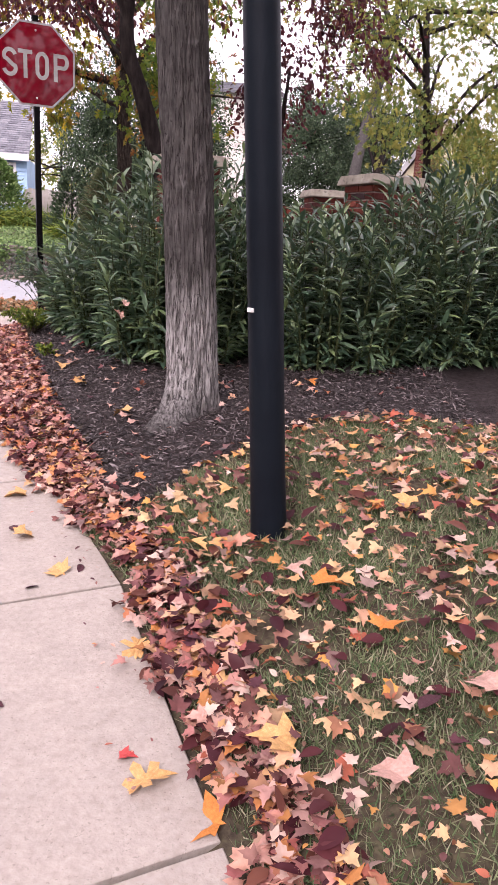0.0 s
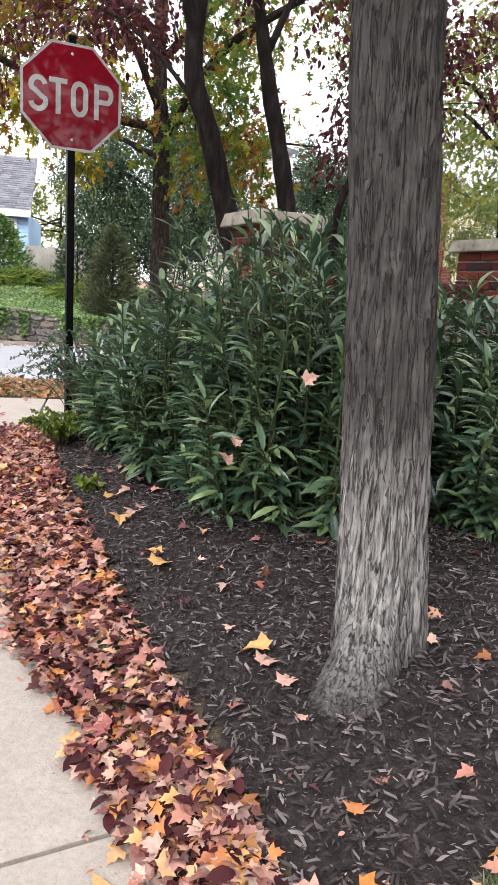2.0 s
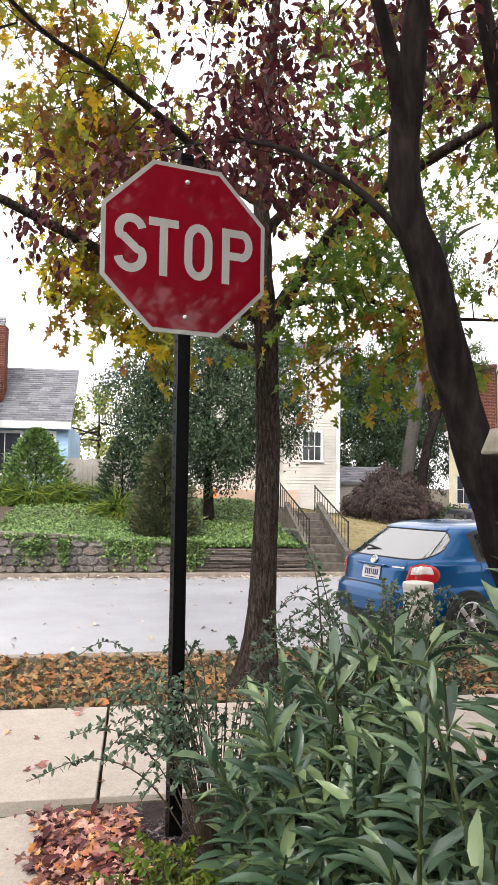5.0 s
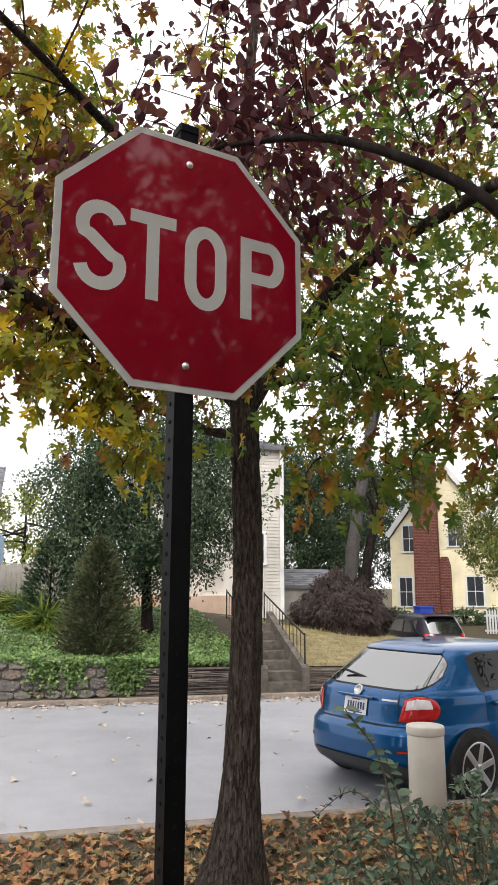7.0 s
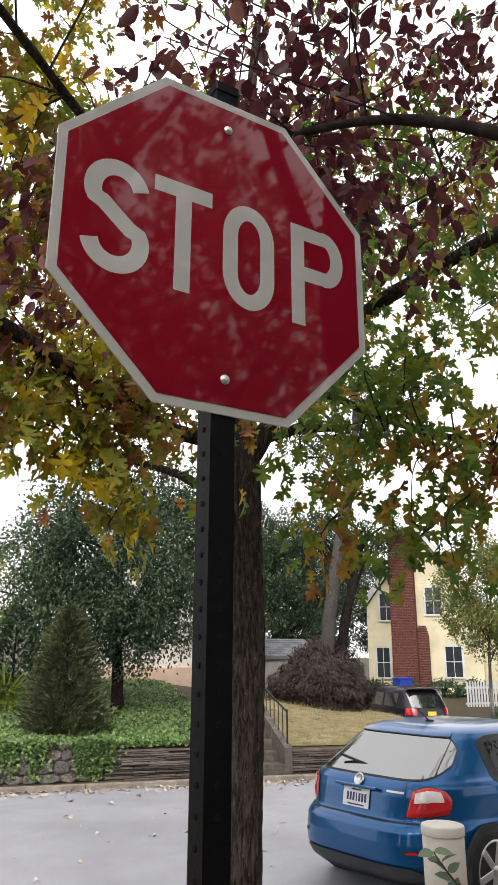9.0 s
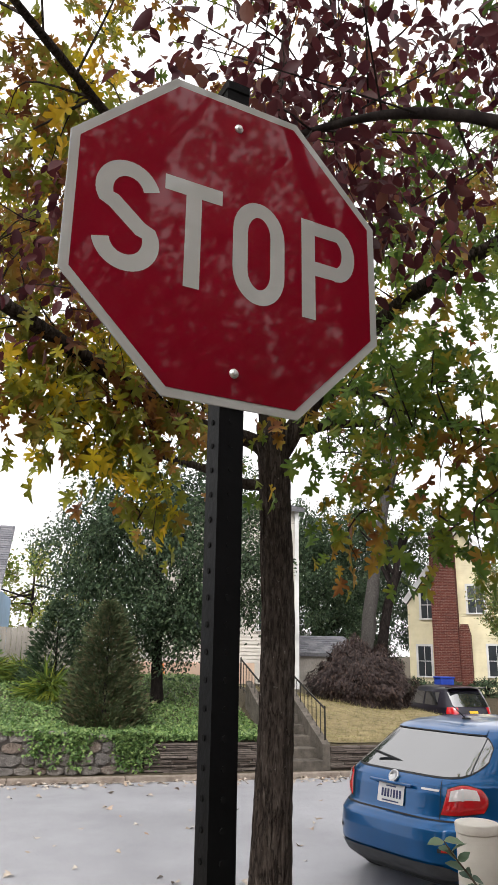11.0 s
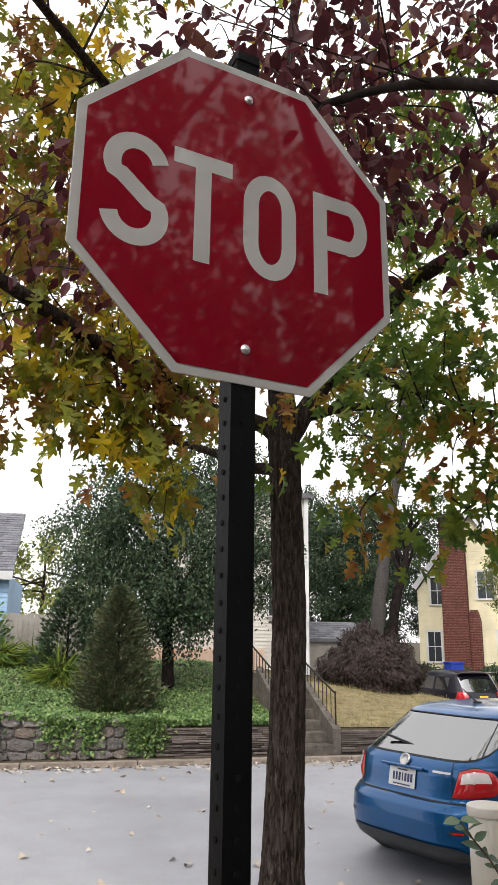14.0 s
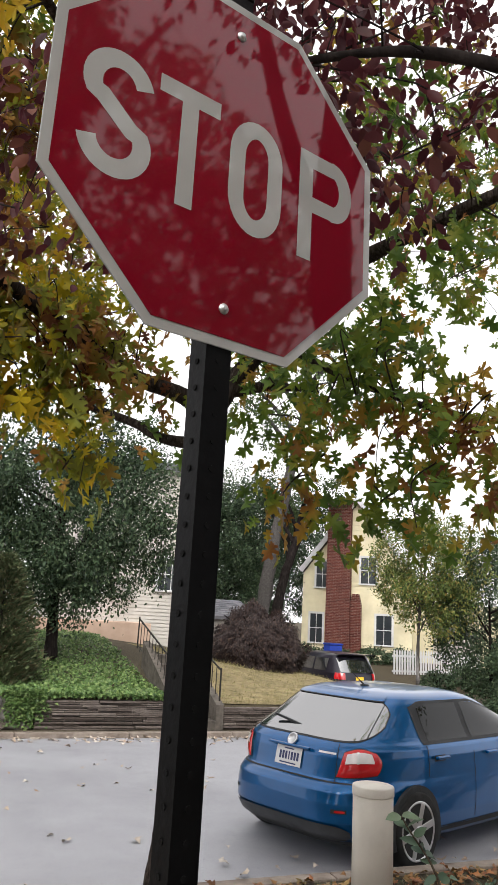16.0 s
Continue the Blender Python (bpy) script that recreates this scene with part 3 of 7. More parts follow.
SIDE = Vector((-0.885, -0.465)) * 1.75
JOINTS = [(2.0, -2.7), (1.42, -1.25), (0.9, 0.2), (0.35, 1.49), (-0.16, 2.69), (-0.79, 3.8), (-1.54, 4.86), (-2.1, 6.11), (-2.62, 7.36), (-2.97, 8.52)]
for (x0, y0), (x1, y1) in zip(JOINTS, JOINTS[1:]):
    slab([(x0, y0), (x1, y1), (x1 + SIDE.x, y1 + SIDE.y), (x0 + SIDE.x, y0 + SIDE.y)], lambda x, y: walk_z(y) + 0.004)
for i in range(-10, 9):
    q = [st(i * 1.5 + 0.4, -10.3), st(i * 1.5 + 1.9, -10.3), st(i * 1.5 + 1.9, -8.68), st(i * 1.5 + 0.4, -8.68)]
    slab([(p.x, p.y) for p in q], lambda x, y: 0.5)

# mulch bed as a skin over the rising ground, with chips on it


def bed_off(y):
    """Width of the strip of fallen leaves between the pavement and the bed."""
    return float(np.interp(y, [3.3, 3.7, 4.23, 5.0], [0.15, 0.21, 0.29, 0.39]))


def in_bed(x, y):
    d = Vector((x, y, 0)) - KK
    v = d.dot(VV)
    dx = x - edge_x(y)
    if v > -10.45 or dx < bed_off(y) or dx > 7:
        return False
    return y > 3.55 + 0.42 * dx * 0.9 + 0.25 * math.sin(x * 2.3) - 0.35


bv, bf, idx = [], [], {}
step = 0.07
for i in range(-45, 80):
    for j in range(40, 145):
        x, y = i * step, j * step
        if in_bed(x, y):
            q = []
            for a, b in ((0, 0), (1, 0), (1, 1), (0, 1)):
                key = (i + a, j + b)
                if key not in idx:
                    idx[key] = len(bv)
                    px, py = key[0] * step, key[1] * step
                    bv.append((px, py, land(px, py) + 0.012 + 0.016 * noise.noise(Vector((px * 9, py * 9, 1)))))
                q.append(idx[key])
            bf.append(q)
tagged(link_mesh("mulch_bed", bv, bf, MULCH, smooth=True), "dark brown shredded bark mulch bed under the hedge", "mulch", kind="structure")


def pick(n, x0, x1, y0, y1, test):
    out = []
    while len(out) < n:
        p = rng.uniform((x0, y0), (x1, y1))
        if test(p[0], p[1]):
            out.append(p)
    return np.array(out)


def top_of(x, y):
    return max(land(x, y), walk_z(y) + 0.004 if x - edge_x(y) < 0.02 else -9)


def laid(p, lift=0.01, jitter=0.01):
    return np.array([(x, y, top_of(x, y) + lift + jitter * rng.random()) for x, y in p])


CHIPLEAF = (np.array([(-0.12, 0, 0), (0.09, 0.12, 0), (0.13, 1, 0.02), (-0.06, 0.8, 0.0), (0.05, 0.5, 0.14)]), [(0, 1, 4), (1, 2, 4), (2, 3, 4), (3, 0, 4)])
p = pick(60000, -2.8, 1.6, 2.9, 8.2, in_bed)
w = unit(60000) * (1, 1, 0.3)
tagged(scatter("mulch_chips", CHIPLEAF, laid(p, 0.012, 0.02), w, unit(60000) * 0.7 + (0, 0, 1), 0.01 + 0.042 * rng.random(60000) ** 2.2, CHIP), "loose shredded bark chips on the bed", "mulch", kind="stuff")
# black edging strip between bed and fallen leaves
ev = []
ys = np.arange(3.55, 8.0, 0.08)
for y in ys:
    x = edge_x(y) + bed_off(y)
    z = land(x, y)
    for dx, dz in ((-0.004, -0.05), (-0.004, 0.035), (0.008, 0.035), (0.008, -0.05)):
        ev.append((x + dx, y, z + dz))
ef = [(k * 4 + i, k * 4 + (i + 1) % 4, k * 4 + 4 + (i + 1) % 4, k * 4 + 4 + i) for k in range(len(ys) - 1) for i in range(4)]
tagged(link_mesh("bed_edging", ev, ef, BLACKPAINT), "thin black plastic edging along the mulch bed", "edging", kind="structure")

# ---- leaf litter and grass ----


def in_lawn(x, y):
    d = Vector((x, y, 0)) - KK
    far = math.hypot((x - 1.0) / 3.3, (y - 2.4) / 3.4) + 0.3 * noise.noise(Vector((x, y, 5))) + 0.2 * rng.random()
    return x - edge_x(y) > 0.02 and not in_bed(x, y) and d.dot(VV) < -10.5 and far < 1.05


def in_strip(x, y):
    dx = x - edge_x(y)
    low = float(np.interp(y, [2.0, 3.5, 3.8, 4.4, 8], [0.02, 0.02, -0.14, -0.07, -0.05])) + 0.03 * math.sin(y * 5) + 0.025 * math.sin(y * 17) + 0.035 * rng.normal()
    high = bed_off(y) + 0.02 if y > 3.5 else 0.2 + 0.05 * rng.normal()
    return low < dx < high and (Vector((x, y, 0)) - KK).dot(VV) < -10.4


p = pick(170000, -1.2, 3.6, 0.8, 5.2, lambda x, y: in_lawn(x, y) and noise.noise(Vector((x * 2.5, y * 2.5, 3))) > 0.1 - 0.6 * rng.random())
w = unit(len(p)) * 0.75 + (0, 0, 0.75)
tagged(scatter("grass", BLADE, laid(p, -0.005, 0), w, unit(len(p)), rng.uniform(0.025, 0.07, len(p)), GRASS), "thin patchy autumn grass full of fallen leaves", "grass", kind="stuff")


def litter(name, leaf, n, area, test, size, lift, label, mat=LITTER, tilt=0.45, jitter=0.03):
    p = pick(n, *area, test)
    w = unit(n) * (1, 1, 0.25)
    return tagged(scatter(name, leaf, laid(p, lift, jitter), w, unit(n) * tilt + (0, 0, 1), rng.uniform(*size, n), mat), label, "fallen leaves", kind="stuff")


LAWNLEAF = material("lawn_leaf", [(0.62, 0.42, 0.3), (0.6, 0.3, 0.08), (0.09, 0.03, 0.04), (0.62, 0.42, 0.22), (0.5, 0.24, 0.18), (0.1, 0.04, 0.045), (0.6, 0.44, 0.36), (0.3, 0.16, 0.09), (0.45, 0.1, 0.06)], 0.65, 25, by="island", bump=0.3, translucent=0.12)
litter("leaf_drift", MAPLE, 5600, (-3.2, 1.4, 0.3, 8.4), in_strip, (0.03, 0.075), 0.012, "thick drift of red, pink and brown fallen leaves along the pavement", jitter=0.05)
litter("oval_leaf_drift", OVAL, 1700, (-3.2, 1.4, 0.3, 8.4), in_strip, (0.05, 0.085), 0.015, "dark purple oval fallen leaves in the drift", PLUMLEAF, jitter=0.04)
litter("lawn_crumbs", OVAL, 5200, (-2.0, 5.0, -0.6, 6.0), in_lawn, (0.012, 0.034), 0.022, "brown and pink leaf crumbs among the grass", LAWNLEAF, 0.6, 0.02)
litter("lawn_leaves", MAPLE, 3400, (-2.0, 5.0, -1.2, 6.6), in_lawn, (0.028, 0.08), 0.03, "scattered peach, orange and pink maple leaves on the grass", LAWNLEAF, jitter=0.03)
litter("lawn_plum_leaves", OVAL, 900, (-2.0, 5.0, -1.2, 6.6), in_lawn, (0.06, 0.09), 0.03, "dark purple oval leaves on the grass", PLUMLEAF)
litter("drift_crumbs", OVAL, 420, (-3.2, 1.6, 0.3, 8.4), lambda x, y: -0.25 < x - edge_x(y) < 0.5 and (Vector((x, y, 0)) - KK).dot(VV) < -10.4, (0.01, 0.028), 0.01, "small leaf crumbs blown beside the drift", LITTER, 0.5, 0.006)
litter("bed_leaves", MAPLE, 210, (-2.6, 1.5, 3.2, 8.0), in_bed, (0.035, 0.07), 0.025, "a few pink and red leaves on the mulch", jitter=0.012)


def strip_v(x, y):
    v = (Vector((x, y, 0)) - KK).dot(VV)
    return -8.66 < v < -7.1


litter("verge_leaves", MAPLE, 5200, (-9, 4, 8.5, 14), strip_v, (0.045, 0.095), 0.01, "brown and orange fallen leaves covering the kerbside verge", VERGELEAF, jitter=0.04)
p = pick(9000, -9, 4, 8.5, 14, strip_v)
w = unit(len(p)) * 0.75 + (0, 0, 0.75)
tagged(scatter("verge_grass", BLADE, laid(p, -0.005, 0), w, unit(len(p)), rng.uniform(0.05, 0.1, len(p)), GRASS), "thin grass of the kerbside verge", "grass", kind="stuff")


def spread(name, n, u0, u1, v0, v1, z, size, label, mat=LITTER):
    at = np.array([tuple(st(rng.uniform(u0, u1), v0 + (v1 - v0) * rng.random() ** 1.6, z + 0.012 * rng.random())) for _ in range(n)])
    return tagged(scatter(name, MAPLE, at, unit(n) * (1, 1, 0.15), unit(n) * 0.3 + (0, 0, 1), rng.uniform(*size, n), mat), label, "fallen leaves", kind="stuff")


PALEDRY = material("dry_leaf", [(0.3, 0.24, 0.18), (0.42, 0.36, 0.3), (0.5, 0.45, 0.4), (0.3, 0.2, 0.13)], 0.7, 25, by="island", bump=0.2)
spread("road_leaves", 180, -8, 6, -6.8, -0.3, ROAD_Z + 0.045, (0.05, 0.12), "dry pale leaves scattered over the asphalt", PALEDRY)
spread("gutter_leaves", 620, -10, 8, -0.02, -0.5, ROAD_Z + 0.012, (0.06, 0.11), "brown dry leaves gathered in the far gutter", PALEDRY)
spread("pavement_leaves", 60, -3, 4, -10.2, -8.7, 0.505, (0.05, 0.1), "small leaves on the crossing pavement")

# single leaves that lie apart from the drifts
LEAF_SHAPES = {}
for shape, leaf in (("maple", MAPLE), ("oak", OAK), ("oval", OVAL)):
    me = bpy.data.meshes.new("leaf_" + shape)
    me.from_pydata([tuple(v) for v in leaf[0] - np.array((0, 0.5, 0))], [], leaf[1])
    LEAF_SHAPES[shape] = me
FALLEN = {}
for tint, cols in (("golden yellow", [(0.52, 0.28, 0.09), (0.6, 0.37, 0.17)]), ("orange", [(0.5, 0.17, 0.03), (0.55, 0.22, 0.06)]), ("dark purple", [(0.06, 0.02, 0.03), (0.08, 0.03, 0.035)]),
                   ("pale pink", [(0.45, 0.26, 0.21), (0.52, 0.33, 0.27)]), ("bright red", [(0.45, 0.05, 0.05), (0.5, 0.08, 0.07)])):
    FALLEN[tint] = material("leaf " + tint, cols, 0.6, 60, bump=0.3, bump_scale=120)


def fallen(shape, tint, x, y, size, on):
    me = LEAF_SHAPES[shape].copy()
    me.materials.append(FALLEN[tint])
    o = new("fallen_leaf", me)
    z = (walk_z(y) + 0.004 if on == "pavement" else land(x, y) + (0.03 if on == "mulch" else 0.045)) + 0.012 * size / 0.1
    o.matrix_basis = pose(x, y, z, rng.normal(0, 9), rng.normal(0, 9), rng.uniform(0, 360)) @ Matrix.Diagonal((size, size, size, 1))
    tagged(o, f"{tint} fallen {shape} leaf lying on the {on}", "leaf", "single fallen leaves")


for shape, tint, x, y, size in (("maple", "golden yellow", -0.55, 4.37, 0.13), ("maple", "pale pink", -0.50, 4.30, 0.09), ("maple", "golden yellow", -0.985, 5.07, 0.12), ("oval", "dark purple", -0.84, 4.74, 0.08),
                                ("maple", "orange", -0.24, 3.43, 0.08), ("maple", "golden yellow", 0.22, 3.58, 0.07), ("maple", "golden yellow", -1.29, 5.62, 0.11), ("maple", "pale pink", -1.24, 5.68, 0.1),
                                ("maple", "pale pink", -0.43, 4.19, 0.08), ("maple", "pale pink", -1.36, 6.05, 0.1), ("maple", "orange", 0.62, 4.9, 0.1), ("maple", "pale pink", 0.4, 4.35, 0.07), ("maple", "pale pink", -1.55, 6.2, 0.08), ("maple", "golden yellow", -1.42, 6.0, 0.09), ("maple", "pale pink", -1.3, 6.25, 0.07), ("maple", "bright red", -1.34, 6.4, 0.06), ("maple", "pale pink", -1.75, 6.6, 0.08), ("maple", "pale pink", -1.2, 5.75, 0.07), ("maple", "golden yellow", -1.05, 5.2, 0.1)):
    fallen(shape, tint, x, y, size, "mulch")
for shape, tint, x, y, size in (("oak", "golden yellow", 0.13, 1.65, 0.15), ("maple", "bright red", 0.06, 1.74, 0.06), ("oak", "golden yellow", -0.02, 2.23, 0.13), ("oval", "dark purple", -0.38, 1.9, 0.075),
                                ("maple", "golden yellow", -0.45, 2.75, 0.11), ("oval", "dark purple", -0.36, 2.78, 0.06), ("maple", "golden yellow", -1.1, 3.5, 0.12), ("oval", "dark purple", -0.5, 2.6, 0.06), ("maple", "golden yellow", -0.9, 3.5, 0.13),
                                ("oval", "dark purple", -0.75, 3.1, 0.08), ("oval", "dark purple", -0.62, 2.35, 0.05), ("maple", "golden yellow", -0.68, 3.05, 0.12), ("oval", "dark purple", -1.6, 4.0, 0.06), ("oval", "dark purple", -2.2, 5.7, 0.06)):
    fallen(shape, tint, x, y, size, "pavement")
for shape, tint, x, y, size in (("maple", "orange", 0.62, 2.35, 0.13), ("maple", "orange", 0.78, 2.1, 0.12), ("maple", "pale pink", 0.5, 2.45, 0.1), ("maple", "golden yellow", 0.45, 1.7, 0.14), ("maple", "orange", 0.28, 1.55, 0.14), ("maple", "pale pink", 0.72, 1.55, 0.13),
                                ("maple", "golden yellow", 0.95, 2.9, 0.11), ("maple", "pale pink", 1.0, 1.8, 0.13), ("maple", "golden yellow", 0.12, 2.75, 0.12), ("maple", "golden yellow", 0.02, 3.0, 0.1), ("maple", "orange", -0.15, 2.9, 0.1), ("maple", "pale pink", 1.2, 2.4, 0.1),
                                ("maple", "golden yellow", 1.3, 3.3, 0.1), ("maple", "orange", 1.05, 1.5, 0.13), ("oval", "dark purple", 0.85, 1.75, 0.1), ("maple", "pale pink", 0.35, 2.0, 0.1), ("maple", "golden yellow", 0.2, 3.15, 0.1)):
    fallen(shape, tint, x, y, size, "grass")
for x0, y0, x1, y1, r in ((-0.48, 1.95, -0.33, 1.72, 0.003), (-0.8, 2.05, -0.62, 1.98, 0.003), (-0.62, 3.4, -0.3, 3.5, 0.004), (-1.35, 5.6, -1.12, 5.78, 0.007), (-1.62, 4.8, -1.5, 4.62, 0.003)):
    z0, z1 = max(walk_z(y0), land(x0, y0)) + 0.012, max(walk_z(y1), land(x1, y1)) + 0.012
    v, f = tube(bend([(x0, y0, z0), ((x0 + x1) / 2 + 0.02, (y0 + y1) / 2, (z0 + z1) / 2 + 0.01), (x1, y1, z1)], 4), np.linspace(r, r * 0.5, 9), 6)
    tagged(link_mesh("fallen_twig", v, f, TWIG), "short dry brown twig lying on the ground", "twig")

# ---- stop sign ----
SIGN_AT = Vector((-2.205, 7.90, 3.214))
SIGN_YAW = 27.5


def octagon(apothem):
    R = apothem / math.cos(math.pi / 8)
    return [(R * math.cos(math.pi / 8 + i * math.pi / 4), R * math.sin(math.pi / 8 + i * math.pi / 4)) for i in range(8)]


sign = tagged(empty("stop_sign", Matrix.Translation((SIGN_AT.x, SIGN_AT.y, 0.5)) @ pose(0, 0, 0, 0, 0, SIGN_YAW)),
              "red octagonal stop sign with white border on a black perforated post", "road sign")
bm = prism(octagon(0.381), 0.004, "y", 0.001)
bmesh.ops.translate(bm, vec=(0, -0.004, SIGN_AT.z - 0.5), verts=bm.verts)
plate = part("sign_plate", bm, SIGNWHITE, sign, "white reflective border and plate edge")
bm = prism(octagon(0.361), 0.0012, "y")
bmesh.ops.translate(bm, vec=(0, -0.0055, SIGN_AT.z - 0.5), verts=bm.verts)
part("red_face", bm, SIGNRED, sign, "glossy dark red reflective sheeting")
# letters from strokes: S, T, O, P, 0.254 high


def stroke(path, half, name, closed=False):
    """A flat ribbon of constant width along a path in the sign's plane."""
    pts = [Vector(q) for q in path]
    n = len(pts)
    bm = bmesh.new()
    a, b = [], []
    for i in range(n):
        if closed:
            d0, d1 = pts[i] - pts[i - 1], pts[(i + 1) % n] - pts[i]
        else:
            d0 = pts[i] - pts[i - 1] if i else pts[1] - pts[0]
            d1 = pts[i + 1] - pts[i] if i < n - 1 else d0
        d = (d0.normalized() + d1.normalized()).normalized()
        nn = Vector((-d.y, d.x))
        a.append(bm.verts.new((pts[i].x + nn.x * half, 0, pts[i].y + nn.y * half)))
        b.append(bm.verts.new((pts[i].x - nn.x * half, 0, pts[i].y - nn.y * half)))
    for i in range(n if closed else n - 1):
        j = (i + 1) % n
        bm.faces.new((a[i], a[j], b[j], b[i]))
    return bm


def arc(cx, cy, rx, ry, a0, a1, n=16):
    return [(cx + rx * math.cos(radians(a0 + (a1 - a0) * i / n)), cy + ry * math.sin(radians(a0 + (a1 - a0) * i / n))) for i in range(n + 1)]


LH, SW = 0.128, 0.0185
h = LH - SW
letters = []
s_path = arc(0, h / 2, 0.052, h / 2, 15, 95, 8)[:] + arc(0, h / 2, 0.052, h / 2, 95, 205, 12)[1:] + [(-0.03, 0.025), (0.03, -0.025)] + arc(0, -h / 2, 0.054, h / 2, 25, -95, 12) + arc(0, -h / 2, 0.054, h / 2, -95, -170, 8)[1:]
letters.append((-0.252, [s_path], False))
letters.append((-0.105, [[(-0.068, LH - SW), (0.068, LH - SW)], [(0, LH - 2 * SW), (0, -LH)]], False))
o_path = arc(0, 0.045, 0.0475, h - 0.045, 0, 180, 16) + arc(0, -0.045, 0.0475, h - 0.045, 180, 360, 16)
letters.append((0.057, [o_path], True))
p_path = [(-0.046, h), (0.01, h)] + arc(0.01, h / 2 + 0.002, 0.039, h / 2, 85, -85, 14) + [(0.01, 0.004), (-0.046, 0.004)]
letters.append((0.252, [p_path, [(-0.0645, LH), (-0.0645, -LH)]], False))
for name, (lx, paths, closed) in zip(("letter_s", "letter_t", "letter_o", "letter_p"), letters):
    bm = bmesh.new()
    for k, path in enumerate(paths):
        one = stroke(path, SW, name, closed)
        bmesh.ops.translate(one, vec=(lx, -0.0062 - 0.0003 * k, SIGN_AT.z - 0.505), verts=one.verts)
        tmp = bpy.data.meshes.new("tmp")
        one.to_mesh(tmp)
        one.free()
        bm.from_mesh(tmp)
        bpy.data.meshes.remove(tmp)
    part(name, bm, SIGNWHITE, sign, "white capital letter of the word STOP")
for dz in (0.305, -0.305):
    v, f = lathe([(0.0, -0.002), (0.0135, -0.002), (0.0135, 0.0015), (0.0085, 0.0025), (0.0075, 0.003), (0.0075, 0.0065), (0.004, 0.007), (0.0, 0.007)], 16)
    v = [(x * 0.78, -0.0066 - z, y * 0.78 + SIGN_AT.z - 0.5 + dz) for x, y, z in v]
    link_mesh("bolt", v, f, ZINC, sign, "zinc bolt and washer", smooth=True)
# U-channel post: web and two flanges with holes shown as studs of dark recess
post_h = SIGN_AT.z + 0.415 - 0.5
bm = bmesh.new()
prof = [(-0.028, 0.0), (-0.028, 0.056), (-0.0245, 0.056), (-0.0245, 0.0035), (0.0245, 0.0035), (0.0245, 0.056), (0.028, 0.056), (0.028, 0.0)]
ring0 = [bm.verts.new((a, b, -0.3)) for a, b in prof]
ring1 = [bm.verts.new((a, b, post_h)) for a, b in prof]
for i in range(8):
    j = (i + 1) % 8
    bm.faces.new((ring0[i], ring0[j], ring1[j], ring1[i]))
bm.faces.new(ring1)
part("post", bm, BLACKSTEEL, sign, "black square-section perforated steel post")
bm = box((0.049, 0.003, post_h + 0.3), (0, 0.0545, post_h / 2 - 0.15))
part("post_back", bm, BLACKSTEEL, sign)
HOLE = material("dark_hole", [(0.001, 0.001, 0.001), (0.002, 0.002, 0.002)], 0.9, 5, bump=0)
hv, hf = lathe([(0.006, 0.0), (0.006, 0.002)], 8)
hole_me = None
for k in range(int((post_h - 0.02) / 0.0508)):
    z = 0.02 + k * 0.0508
    for face in ("front", "side"):
        if face == "front" and abs(z + 0.5 - SIGN_AT.z) < 0.38:
            continue
        if hole_me is None:
            hole_me = link_mesh("hole", [(x, -q, y) for x, y, q in hv], hf, HOLE, sign)
            o = hole_me
        else:
            o = new("hole", hole_me.data)
            o.parent = sign
        o.matrix_basis = pose(0, -0.0002, z) if face == "front" else pose(-0.0282, 0.028, z, 0, 0, -90)
bm = box((0.062, 0.062, 0.03), (0, 0.028, post_h + 0.01), 0.004)
part("post_cap", bm, BLACKSTEEL, sign)

# ---- lamp post by the pavement ----
pole = tagged(empty("lamp_post", Matrix.Translation((0.402, 2.82, land(0.402, 2.82))) @ pose(0, 0, 0, 0, -4.3, 0)), "tall black painted round lamp post standing in the grass", "lamp post")
v, f = lathe([(0.078, -0.1), (0.074, 0.02), (0.069, 0.3), (0.066, 1.2), (0.062, 2.6), (0.058, 4.2)], 32)
link_mesh("shaft", v, f, BLACKPAINT, pole, smooth=True)
bm = box((0.012, 0.034, 0.016), (0, 0, 0), 0.001)
o = part("sticker", bm, TAPE, pole, "small white sticker")
a = radians(218)
o.matrix_basis = pose(0.0665 * math.cos(a), 0.0665 * math.sin(a), 1.43 - land(0.402, 2.82), 0, 0, 218)

# ---- bollard ----
bol = tagged(empty("bollard", Matrix.Translation((-0.545, 12.0, 0.45))), "thick cream painted pipe bollard with a rounded cap rim", "bollard")
v, f = lathe([(0.142, -0.1), (0.142, 0.735), (0.139, 0.74)], 36)
link_mesh("pipe", v, f, CREAM, bol, smooth=True)
v, f = lathe([(0.141, 0.735), (0.147, 0.738), (0.148, 0.745), (0.148, 0.793), (0.143, 0.800), (0.134, 0.803), (0.0, 0.804)], 36)
link_mesh("cap", v, f, CREAM, bol, smooth=True)

# ---- brick piers and garden wall ----


